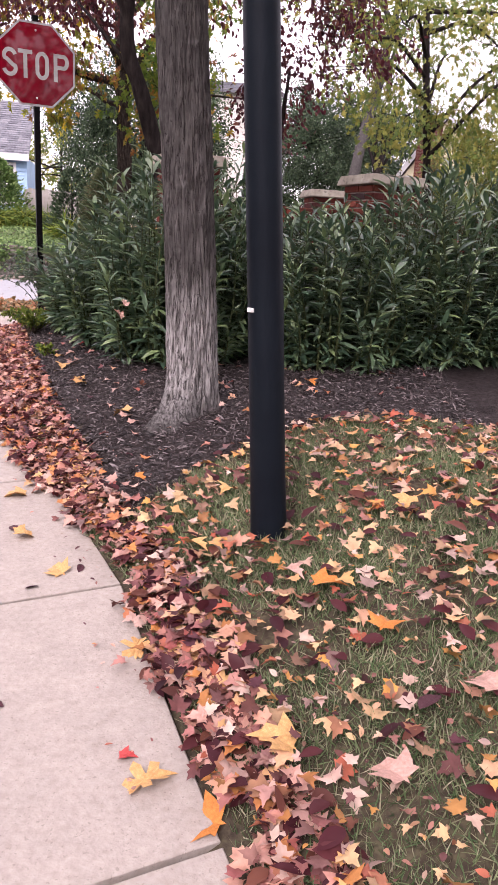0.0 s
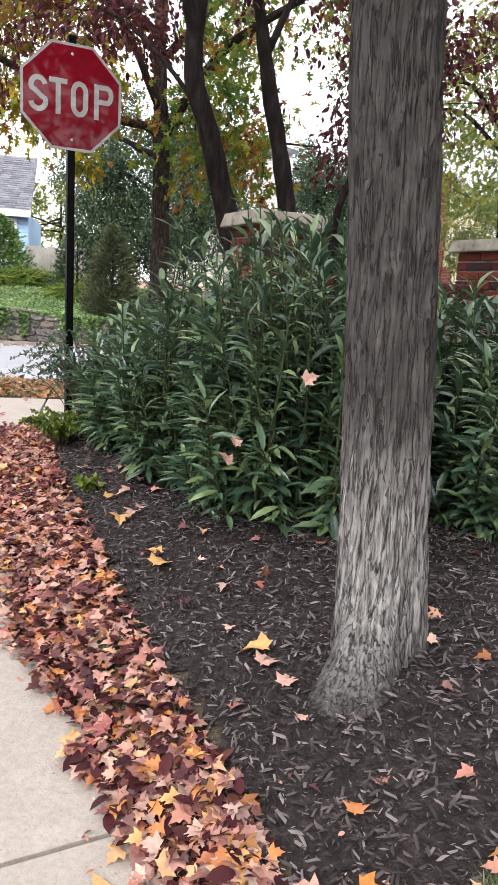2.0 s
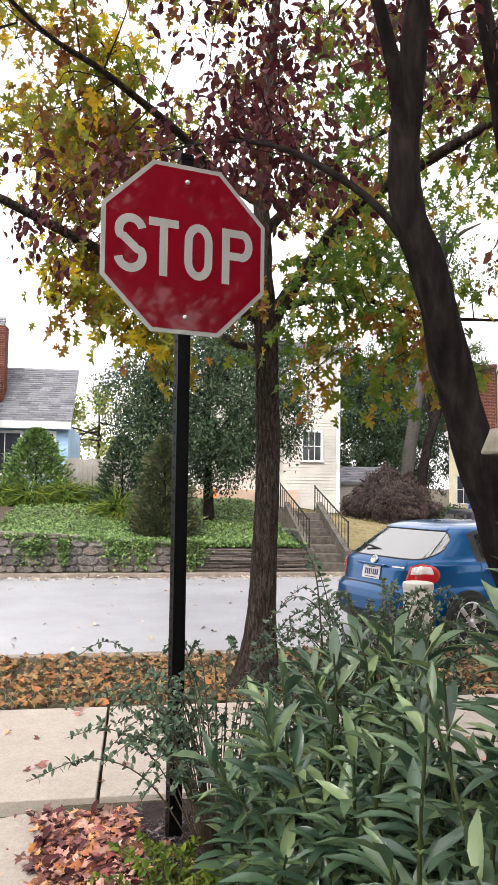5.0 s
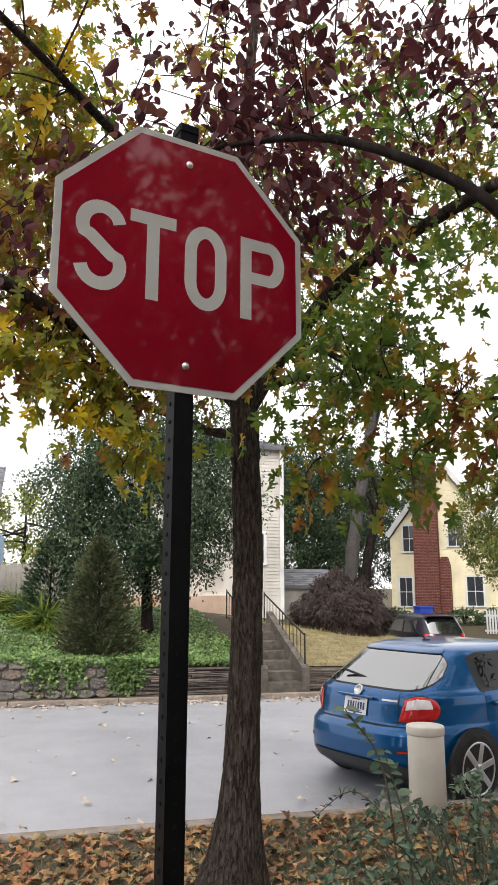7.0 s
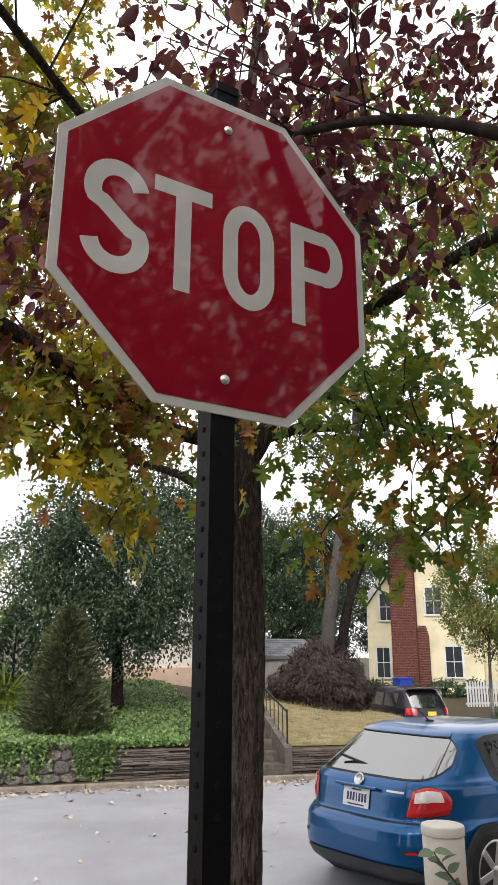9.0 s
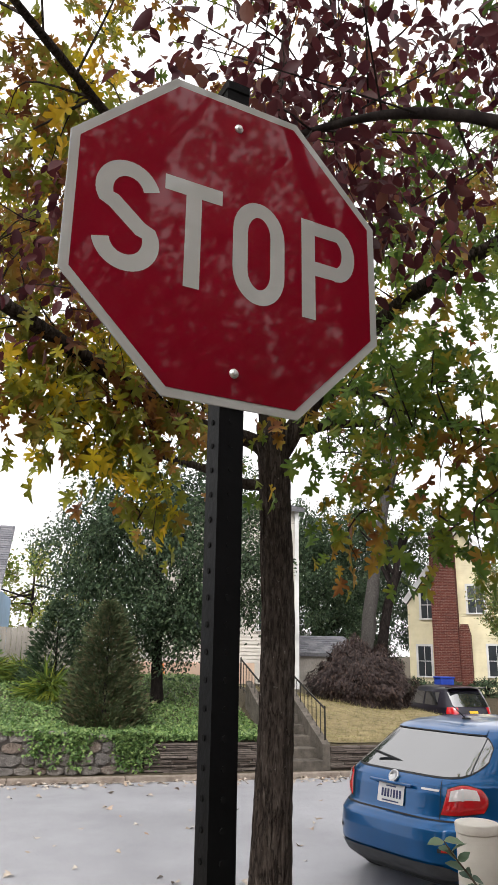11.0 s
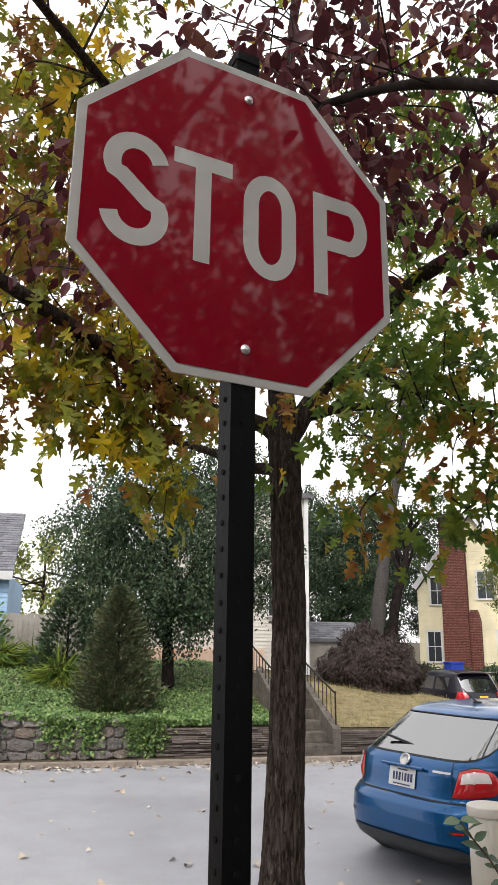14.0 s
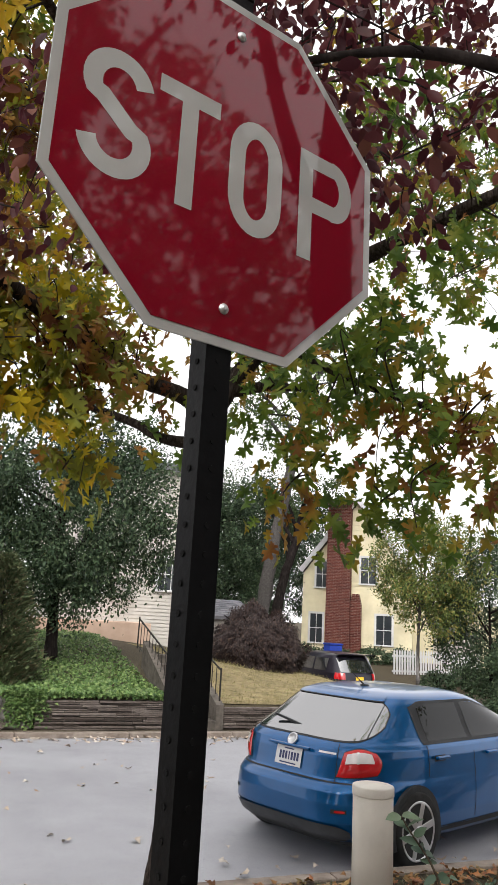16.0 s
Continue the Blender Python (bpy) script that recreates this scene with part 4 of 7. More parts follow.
def bricks(parent, length, depth, z0, z1, m, brick_mesh, head_mesh, mortar=True):
    """Running bond round a block of length x depth, each brick an object; m is the block's place."""
    course, L = 0.0765, 0.235
    n = int((z1 - z0) / course)
    k = max(1, round(length / L))
    kd = max(1, round(depth / L))
    for c in range(n):
        z = z0 + (c + 0.5) * course
        off = 0.5 * (c % 2)
        for side, cnt, ln, half, ang in (("f", k, length, depth / 2, 0), ("b", k, length, depth / 2, 180), ("l", kd, depth, length / 2, -90), ("r", kd, depth, length / 2, 90)):
            for i in range(cnt + (1 if off else 0)):
                a0, a1 = max(0, i - off) / cnt, min(cnt, i + 1 - off) / cnt
                w = (a1 - a0) * ln
                if w < 0.03:
                    continue
                x = -ln / 2 + (a0 + a1) / 2 * ln
                o = new("brick", brick_mesh)
                o.parent = parent
                o.matrix_basis = m @ pose(0, 0, 0, 0, 0, ang) @ pose(x, -half + 0.012, z) @ Matrix.Diagonal(((w - 0.015) / 0.2, 1, 1, 1))


bm = box((0.2, 0.04, 0.062), (0, 0, 0), 0.004)
brick_me = bpy.data.meshes.new("brick")
bm.to_mesh(brick_me)
bm.free()
brick_me.materials.append(BRICK)


def pier(x, y, top, w=0.6, turn=27):
    g = land(x, y) - 0.1
    ob = tagged(empty("brick_pier", Matrix.Translation((x, y, g)) @ pose(0, 0, 0, 0, 0, turn)), "red brick garden pier with a pale weathered stone cap", "pier", group="garden wall piers")
    hgt = top - 0.1 - g
    part("core", box((w - 0.018, w - 0.018, hgt), (0, 0, hgt / 2)), MORTAR, ob, "pale mortar joints")
    bricks(ob, w, w, hgt - 0.0765 * 13, hgt, Matrix.Identity(4), brick_me, None)
    bm = box((w + 0.14, w + 0.14, 0.1), (0, 0, hgt + 0.05), 0.012)
    for v in bm.verts:
        if v.co.z > hgt + 0.06:
            v.co.x *= 0.93
            v.co.y *= 0.93
    part("cap", bm, CAPSTONE, ob, "weathered pale stone cap")
    return ob


pier(-0.6, 7.46, 2.40, 0.46)
pier(1.36, 8.35, 2.38, 0.56)
pier(0.91, 11.3, 2.40, 0.5, 13)


def garden_wall(x0, y0, x1, y1, top):
    d = Vector((x1 - x0, y1 - y0, 0))
    ang = math.degrees(math.atan2(d.y, d.x))
    g = 0.6
    ob = tagged(empty("garden_wall", Matrix.Translation(((x0 + x1) / 2, (y0 + y1) / 2, g)) @ pose(0, 0, 0, 0, 0, ang)), "low red brick garden wall with a soldier course on top", "wall", kind="structure")
    L, T, H = d.length, 0.22, top - g
    part("wall_core", box((L, T - 0.02, H - 0.01), (0, 0, H / 2 - 0.005)), MORTAR, ob)
    bricks(ob, L, T, H - 0.2 - 0.0765 * 6, H - 0.2, Matrix.Identity(4), brick_me, None)
    for i in range(int(L / 0.077)):
        o = new("soldier_brick", brick_me)
        o.parent = ob
        o.matrix_basis = pose(-L / 2 + 0.04 + i * 0.077, -T / 2 + 0.01, H - 0.1) @ pose(0, 0, 0, 0, 90, 0)
    part("coping", box((L, T + 0.02, 0.03), (0, 0, H + 0.012), 0.006), BRICKWALL, ob)


garden_wall(-0.25, 7.6, 1.08, 8.22, 1.98)
garden_wall(1.5, 8.4, 5.0, 9.6, 2.0)

# ---- trees ----


def bark_trunk(name, points, radii, mat, parent, seg=72, rows=150, ridge=0.012, flare=None):
    """A trunk with real furrows: ridged noise pushed along the normals."""
    path = bend(points, max(2, rows // (len(points) - 1)))
    cum = [0.0]
    for a, b in zip(path, path[1:]):
        cum.append(cum[-1] + (b - a).length)
    keys = np.linspace(0, cum[-1], len(radii))
    v, f = [], []
    for k, p in enumerate(path):
        r0 = float(np.interp(cum[k], keys, radii))
        for i in range(seg):
            a = 2 * math.pi * i / seg
            c = Vector((math.cos(a), math.sin(a), 0))
            r = r0
            if flare:
                r += flare(a, cum[k])
            q = Vector((c.x * r * 46, c.y * r * 46, p.z * 4.0))
            warp = noise.noise(q * 0.35) * 1.2
            q = q + Vector((warp, warp, 0))
            rid = 1 - abs(noise.noise(q)) * 2.2
            r += ridge * (rid - 0.5) + 0.4 * ridge * noise.noise(q * 3)
            v.append(tuple(p + c * r))
    for k in range(len(path) - 1):
        for i in range(seg):
            j = (i + 1) % seg
            f.append((k * seg + i, k * seg + j, (k + 1) * seg + j, (k + 1) * seg + i))
    return link_mesh(name, v, f, mat, parent, smooth=True)


def crown(parent, limbs, clusters, leaf, mat, leaf_size, per, limb_mat, spread_r=0.22, hang=0.5, twig_r=0.006, name="crown", build=True):
    """Limbs as tubes, a twig from the nearest limb to each cluster, and leaves about the twig's end."""
    pts = []
    for lp, lr in limbs:
        path = bend(lp, 6)
        rad = np.interp(np.linspace(0, 1, len(path)), np.linspace(0, 1, len(lr)), lr)
        v, f = tube(path, rad, 10, rough=0.25)
        if build:
            link_mesh("limb", v, f, limb_mat, parent, smooth=True)
        pts += [tuple(q) for q in path[2:]]
    pts = np.array(pts)
    tv, tf = [], []
    at, way, nor, siz = [], [], [], []
    # twigs fork from limbs or from nearer twigs, so that none runs far alone
    clusters = sorted((np.array(c) for c in clusters), key=lambda c: float(np.linalg.norm(pts - c, axis=1).min()))
    cost = np.zeros(len(pts))
    for c in clusters:
        d = np.linalg.norm(pts - c, axis=1)
        d = d + cost * 0.45 + rng.uniform(0, 0.25, len(pts))
        k = int(d.argmin())
        s = pts[k]
        span = float(np.linalg.norm(c - s))
        mid = (s + c) / 2 + rng.normal(0, 0.05 + 0.1 * span, 3) + (0, 0, 0.08)
        pts = np.vstack([pts, c[None]])
        cost = np.append(cost, cost[k] + span)
        line = [tuple(s), tuple(mid), tuple(c)]
        path = bend(line, 4)
        tube(path, np.interp(np.linspace(0, 1, len(path)), [0, 1], [twig_r * (0.8 + 0.35 * np.linalg.norm(c - s)), twig_r * 0.3]), 4, tv, tf)
        out = (c - s) / (np.linalg.norm(c - s) + 1e-6)
        n = int(per * rng.uniform(0.6, 1.4))
        t = rng.random((n, 1)) ** 0.6
        a = np.array(mid) * (1 - t) + c * t + rng.normal(0, spread_r * 0.45, (n, 3))
        w = unit(n) * 0.7 + out * 0.45 + np.array((0, 0, -hang))
        at.append(a), way.append(w), nor.append(unit(n) * 0.8 + (0, 0, 0.7)), siz.append(leaf_size * rng.uniform(0.6, 1.25, n))
    tagged(link_mesh("branchwork", tv, tf, limb_mat, parent), kind="stuff")
    scatter(name, leaf, np.concatenate(at), np.concatenate(way), np.concatenate(nor), np.concatenate(siz), mat, parent)


def blob(n, centre, radii, low=-1.0, inner=0.35, gap=-0.12, freq=0.7, seed=0.0):
    """Cluster places in an ellipsoid, thinned by noise so that gaps stay."""
    out = []
    while len(out) < n:
        d = rng.normal(size=3)
        d /= np.linalg.norm(d)
        r = (inner + (1 - inner) * rng.random()) ** 0.6
        q = d * r
        if q[2] < low:
            continue
        p = np.array(centre) + q * np.array(radii)
        if noise.noise(Vector(p * freq) + Vector((seed, 0, 0))) > gap:
            out.append(p)
    return out


# big grey tree in the mulch
tree = tagged(empty("street_tree"), "large tree with grey furrowed bark and flaring roots in the mulch", "tree")
gz = land(-0.16, 4.4)


def root_flare(a, s):
    f = math.exp(-max(0.0, s - 0.24) / 0.15)
    lobe = 0.5 + 0.5 * math.cos(a - radians(235))
    other = 0.5 + 0.5 * math.cos(a - radians(262))
    return f * (0.012 + 0.19 * lobe ** 30 + 0.18 * other ** 40 + 0.01 * (0.5 + 0.5 * math.cos(a - radians(240))) ** 4 + 0.03 * max(0, math.cos(a * 3.0 + 0.6)) ** 3)


bark_trunk("trunk", [(-0.1, 4.38, gz - 0.3), (-0.14, 4.4, gz + 0.6), (-0.195, 4.42, gz + 1.45), (-0.25, 4.42, gz + 2.2), (-0.36, 4.44, gz + 4.4)], [0.155, 0.146, 0.14, 0.137, 0.134, 0.13, 0.12], BARK, tree, 200, 300, 0.014, root_flare)
limbs = [([(-0.2, 4.44, 5.0), (-0.9, 4.2, 6.2), (-2.2, 3.2, 7.4)], [0.1, 0.06, 0.03]), ([(-0.2, 4.44, 5.1), (0.5, 4.9, 6.3), (1.2, 5.2, 7.6)], [0.1, 0.06, 0.03]),
         ([(-0.2, 4.44, 5.0), (-0.3, 3.6, 6.4), (-0.2, 2.8, 7.8)], [0.09, 0.06, 0.03]), ([(-0.2, 4.44, 5.2), (-1.0, 5.0, 6.6), (-1.7, 5.3, 7.8)], [0.09, 0.05, 0.03])]
# crown is out of view, spread wide to darken the sign's reflected sky
crown(tree, limbs, blob(520, (-0.6, 2.4, 7.0), (4.4, 3.0, 2.7), -0.95, 0.3, -0.2), MAPLE, LITTER, 0.13, 22, BARK)

# oak at the kerb
oak = tagged(empty("oak_tree"), "young oak with dark furrowed trunk and yellow, green and rusty leaves", "tree")
OX, OY = -1.99, 10.9


def oak_flare(a, s):
    return math.exp(-max(0.0, s - 0.1) / 0.3) * (0.075 + 0.11 * max(0, math.cos(a - 3.4)) ** 2 + 0.02 * math.cos(a * 4 + 1))


bark_trunk("trunk", [(OX - 0.03, OY, 0.4), (OX - 0.01, OY, 1.3), (OX + 0.02, OY, 2.4), (OX + 0.0, OY, 3.25), (OX - 0.02, OY, 3.75)], [0.112, 0.104, 0.1, 0.098, 0.095, 0.1], OAKBARK, oak, 64, 130, 0.01, oak_flare)
OL = [([(OX + 0.02, OY, 3.55), (-1.78, 10.85, 3.86), (-1.31, 10.6, 4.39), (-0.87, 10.0, 4.5), (0.2, 9.3, 4.9)], [0.07, 0.06, 0.05, 0.04, 0.02]),
      ([(OX, OY, 3.5), (-2.14, 10.85, 3.63), (-2.54, 10.5, 3.66), (-3.35, 9.5, 3.9), (-4.3, 8.9, 4.3)], [0.06, 0.05, 0.045, 0.035, 0.015]),
      ([(-1.85, 10.88, 3.7), (-1.64, 10.9, 3.76), (-1.32, 10.9, 3.78)], [0.04, 0.032, 0.022]),
      ([(-1.7, 10.8, 3.9), (-1.55, 10.5, 3.85), (-1.25, 10.2, 3.6), (-0.8, 9.9, 3.38), (-0.2, 9.7, 3.3)], [0.025, 0.022, 0.02, 0.015, 0.008]),
      ([(OX - 0.02, OY, 3.7), (-2.05, 10.9, 4.6), (-2.0, 11.0, 5.8), (-1.9, 11.1, 7.2)], [0.085, 0.07, 0.05, 0.03]),
      ([(OX - 0.02, OY, 3.8), (-2.4, 10.2, 4.6), (-2.89, 9.2, 4.75), (-3.07, 8.4, 4.57), (-3.3, 7.8, 4.65)], [0.045, 0.034, 0.022, 0.014, 0.008]),
      ([(-2.0, 10.95, 4.4), (-1.4, 11.4, 5.2), (-0.4, 11.9, 6.0)], [0.05, 0.035, 0.02]),
      ([(-2.0, 10.95, 4.6), (-2.9, 11.4, 5.3), (-4.0, 11.8, 5.8)], [0.05, 0.035, 0.02]),
      ([(OX, OY, 3.35), (-2.25, 11.0, 3.4), (-2.5, 11.2, 3.55), (-3.2, 11.5, 3.8)], [0.04, 0.034, 0.028, 0.012])]
GREEN_BOUGHS = [(-1.65, 10.20, 3.36), (-1.52, 10.20, 3.52), (-1.42, 10.00, 3.29), (-1.63, 10.10, 3.08), (-1.29, 10.20, 3.71), (-1.22, 9.80, 3.73), (-1.12, 9.60, 3.81), (-1.18, 10.20, 4.11), (-1.07, 9.80, 3.60), (-1.09, 9.60, 4.10), (-1.42, 10.40, 3.95), (-1.73, 10.60, 3.70), (-1.29, 10.00, 3.18), (-1.11, 10.00, 3.25), (-1.06, 9.80, 3.11), (-0.95, 9.70, 3.06), (-0.87, 9.60, 2.97), (-0.98, 9.70, 3.22), (-0.88, 9.50, 3.13), (-1.08, 10.10, 3.04)]
GOLD_BOUGHS = [(-3.39, 9.50, 5.37), (-3.24, 9.70, 5.20), (-3.37, 9.50, 4.74), (-3.29, 9.80, 4.72), (-3.30, 9.70, 3.42), (-3.09, 9.90, 3.54), (-2.84, 10.00, 3.47), (-2.61, 10.20, 3.35), (-2.72, 10.10, 3.16), (-2.93, 10.00, 3.3), (-3.37, 9.80, 4.20), (-3.22, 10.10, 4.52), (-3.28, 10.00, 3.98), (-3.02, 10.20, 3.98), (-2.76, 10.30, 3.78), (-3.36, 9.80, 3.71), (-2.49, 10.50, 3.66), (-2.55, 10.50, 3.86)]
oc = blob(330, (-2.0, 10.8, 5.9), (3.4, 2.8, 2.0), -0.72, 0.3, 0.14, 1.1, 3.0)


def clumps(centres, each, wide):
    """Boughs of leaves: a few twig ends about every centre."""
    return [tuple(np.array(c) + rng.normal(0, wide, 3)) for c in centres for _ in range(each)]


oc += blob(70, (-0.6, 12.7, 6.2), (2.3, 1.8, 1.3), -0.9, 0.3, 0.0, 1.1, 5.0)
oc += clumps(GREEN_BOUGHS, 3, 0.15)
gold_side = [c for c in oc if c[0] < -2.75 + 0.4 * rng.normal()]
crown(oak, OL, [c for c in oc if not any(c is g for g in gold_side)], OAK, OAKLEAF, 0.118, 16, OAKBARK, 0.26, 0.55)
crown(oak, OL, gold_side + clumps(GOLD_BOUGHS, 5, 0.15), OAK, YELLOWOAK, 0.118, 17, OAKBARK, 0.26, 0.55, name="golden_crown", build=False)

# purple-leaved plum behind the pier
plum = tagged(empty("plum_tree"), "purple-leaved plum with two dark leaning stems behind the pier", "tree")
PL = [([(-0.5, 8.0, 0.6), (-0.72, 7.95, 1.6), (-1.0, 7.9, 2.5), (-1.14, 7.8, 3.0), (-1.27, 7.75, 3.45), (-1.22, 7.75, 4.1), (-1.15, 7.8, 5.2)], [0.12, 0.1, 0.085, 0.078, 0.07, 0.055, 0.03]),
      ([(-0.4, 8.05, 0.6), (-0.45, 8.05, 1.6), (-0.52, 8.05, 2.55), (-0.69, 8.0, 3.3), (-0.79, 8.0, 3.8), (-0.95, 7.9, 4.6)], [0.1, 0.085, 0.072, 0.06, 0.05, 0.025]),
      ([(-1.22, 7.78, 3.15), (-1.42, 7.8, 3.4), (-1.75, 8.1, 3.75), (-2.1, 8.6, 4.05), (-2.5, 9.0, 4.2)], [0.022, 0.018, 0.014, 0.01, 0.006]),
      ([(-0.75, 8.0, 3.6), (-0.5, 8.2, 4.2), (0.0, 8.5, 4.9)], [0.03, 0.022, 0.012]), ([(-1.25, 7.75, 3.5), (-1.36, 7.6, 4.0), (-1.6, 7.5, 4.7)], [0.04, 0.03, 0.015]),
      ([(-0.1, 8.25, 0.7), (0.0, 8.4, 1.6), (-0.1, 8.5, 2.4), (0.15, 8.6, 3.2)], [0.05, 0.045, 0.035, 0.02]), ([(0.0, 8.4, 1.7), (0.2, 8.5, 2.5), (0.3, 8.55, 3.4)], [0.04, 0.03, 0.015])]
pc = blob(105, (-0.95, 8.4, 5.0), (1.75, 1.6, 1.2), -0.85, 0.3, 0.06, 1.4, 9.0)
pc += [(-3.2 + rng.normal(0, 0.35), 9.2 + rng.normal(0, 0.3), 3.95 + rng.normal(0, 0.25)) for _ in range(20)]
pc += [(-1.9 + rng.normal(0, 0.3), 8.6 + rng.normal(0, 0.3), 3.95 + rng.normal(0, 0.12)) for _ in range(30)]
pc += [(0.1 + rng.normal(0, 0.3), 8.5 + rng.normal(0, 0.2), 3.3 + rng.normal(0, 0.35)) for _ in range(40)]
pc += [(-1.85 + rng.normal(0, 0.35), 8.8 + rng.normal(0, 0.3), 4.6 + rng.normal(0, 0.28)) for _ in range(40)]
pc += [(0.8 + rng.normal(0, 0.3), 8.6 + rng.normal(0, 0.25), 3.75 + rng.normal(0, 0.3)) for _ in range(45)]
crown(plum, PL, pc, OVAL, PLUMLEAF, 0.066, 26, DARKBARK, 0.2, 0.7, 0.004)

# ---- hedge of cherry laurel ----


def laurel(x, y, rx, ry, top, stems=26, leaves=34, size=0.125):
    g = land(x, y)
    ob = tagged(empty("laurel_bush", Matrix.Translation((x, y, g))), "dense cherry laurel bush with long glossy dark green leaves", "bush", group="laurel hedge")
    H = top - g
    sv, sf, at, way, nor, siz = [], [], [], [], [], []
    for _ in range(stems):
        a, r = rng.uniform(0, 2 * math.pi), math.sqrt(rng.random())
        bx, by = 0.75 * r * rx * math.cos(a), 0.75 * r * ry * math.sin(a)
        hh = H * (1 - 0.55 * r ** 3) * (rng.uniform(0.8, 1.0) if rng.random() > 0.4 else rng.uniform(0.25, 0.7))
        tx, ty = r * rx * math.cos(a), r * ry * math.sin(a)
        path = bend([(bx, by, 0), (bx + (tx - bx) * 0.75 + rng.normal(0, 0.05), by + (ty - by) * 0.75 + rng.normal(0, 0.07), hh * 0.5), (tx + rng.normal(0, 0.07), ty + rng.normal(0, 0.07), hh)], 10)
        tube(path, np.linspace(0.009, 0.003, len(path)), 5, sv, sf)
        n = leaves
        for i in range(n):
            t = 0.02 + 0.98 * (i + rng.random()) / n
            k = min(len(path) - 1.001, t * (len(path) - 1))
            q = path[int(k)].lerp(path[int(k) + 1], k - int(k))
            b = i * 2.4 + rng.normal(0, 0.3)
            up = 0.95 if t > 0.85 else 0.15 + 0.5 * rng.random()
            at.append(tuple(q))
            o = (math.cos(b), math.sin(b), up)
            out = Vector((q.x, q.y, 0)) * 0.8
            way.append((o[0] + out.x * 1.6 + rng.normal(0, 0.35), o[1] + out.y * 1.6 + rng.normal(0, 0.35), o[2] - (0.55 if t < 0.35 else 0.0)))
            nor.append((-0.3 * o[0] + rng.normal(0, 0.25), -0.3 * o[1] + rng.normal(0, 0.25), 1.0))
            siz.append(size * rng.uniform(0.55, 1.3))
    link_mesh("stemwork", sv, sf, STEMGREEN, ob)
    scatter("foliage", LANCE, at, way, nor, siz, LAUREL, ob)
    return ob


for x, y, rx, ry, top in [(-0.42, 5.82, 0.64, 0.7, 2.3), (-0.95, 6.5, 0.56, 0.62, 2.22), (-1.45, 7.2, 0.44, 0.5, 1.75), (0.1, 6.2, 0.6, 0.65, 1.95), (0.75, 5.75, 0.65, 0.75, 1.95), (1.5, 6.25, 0.75, 0.8, 2.35), (2.45, 6.35, 0.75, 0.8, 2.3), (3.4, 6.7, 0.8, 0.8, 2.1), (-0.3, 6.75, 0.6, 0.5, 2.42), (4.3, 7.2, 0.8, 0.8, 2.1), (1.9, 7.2, 0.8, 0.7, 2.5), (0.75, 6.7, 0.6, 0.6, 2.08)]:
    laurel(x, y, rx, ry, top, int(125 * rx / 0.65), 34, 0.14)


def wispy(name, x, y, r, top, mat, label, n=38, per=46, size=0.028, arch=0.5):
    g = land(x, y)
    ob = tagged(empty(name, Matrix.Translation((x, y, g))), label, "bush")
    sv, sf, at, way, nor, siz = [], [], [], [], [], []
    H = top - g
    for _ in range(n):
        a, q = rng.uniform(0, 2 * math.pi), rng.uniform(0.3, 1)
        dx, dy, h = math.cos(a) * r * q, math.sin(a) * r * q, H * rng.uniform(0.55, 1.0)
        path = bend([(dx * 0.1, dy * 0.1, 0), (dx * 0.45, dy * 0.45, h * 0.75), (dx * 0.8, dy * 0.8, h), (dx * (1 + arch * 0.3), dy * (1 + arch * 0.3), h * (1 - 0.25 * arch))], 6)
        tube(path, np.linspace(0.004, 0.0012, len(path)), 4, sv, sf)
        for i in range(per):
            k = (0.2 + 0.8 * rng.random()) * (len(path) - 1.01)
            p = path[int(k)].lerp(path[int(k) + 1], k - int(k))
            at.append(tuple(p))
            way.append(tuple(rng.normal(0, 1, 3) + (0, 0, 0.3)))
            nor.append(tuple(rng.normal(0, 0.5, 3) + (0, 0, 1)))
            siz.append(size * rng.uniform(0.6, 1.3))
    link_mesh("stemwork", sv, sf, TWIG, ob)
    scatter("foliage", OVAL, at, way, nor, siz, mat, ob)


wispy("abelia_shrub", -2.0, 7.72, 0.7, 1.5, ABELIA, "wispy grey-green shrub with arching twigs round the sign post", 80, 60)
wispy("low_shrub", -2.1, 7.3, 0.34, 0.88, LIME, "low yellow-green shrub at the end of the bed", 60, 46, 0.03, 0.2)
wispy("seedling", -1.6, 6.15, 0.07, land(-1.6, 6.15) + 0.1, LIME, "small yellow-green seedling in the mulch", 12, 9, 0.045, 0.3)
wispy("kerb_shrub", -1.3, 8.3, 0.7, 1.7, ABELIA, "wispy grey-green shrub beside the crossing pavement", 90, 60)


# a long shoot arching out of the shrub, with larger leaves
shoot = tagged(empty("arching_shoot", Matrix.Translation((-1.5, 8.28, land(-1.5, 8.28)))), "thin arching shoot with oval grey-green leaves above the shrub", "plant")
sv, sf, at, way = [], [], [], []
lift = 1.97 - land(-1.5, 8.28)
for tip, mid in (((-0.24, -0.09, lift), (-0.12, -0.03, lift * 0.85)), ((-0.12, -0.05, lift * 0.9), (-0.05, 0.0, lift * 0.7))):
    path = bend([(0, 0, 0), tuple(0.6 * q for q in mid), mid, tip], 8)
    tube(path, np.linspace(0.006, 0.0015, len(path)), 5, sv, sf)
    for k in range(9, len(path)):
        for side in (-1, 1):
            at.append(tuple(path[k]))
            way.append((side * 0.8 + rng.normal(0, 0.3), rng.normal(0, 0.5), rng.normal(0.0, 0.35)))
link_mesh("stem", sv, sf, TWIG, shoot)
scatter("foliage", OVAL, at, way, unit(len(at)) * 0.6 + (0, -0.6, 0.8), rng.uniform(0.025, 0.05, len(at)), ABELIA, shoot)


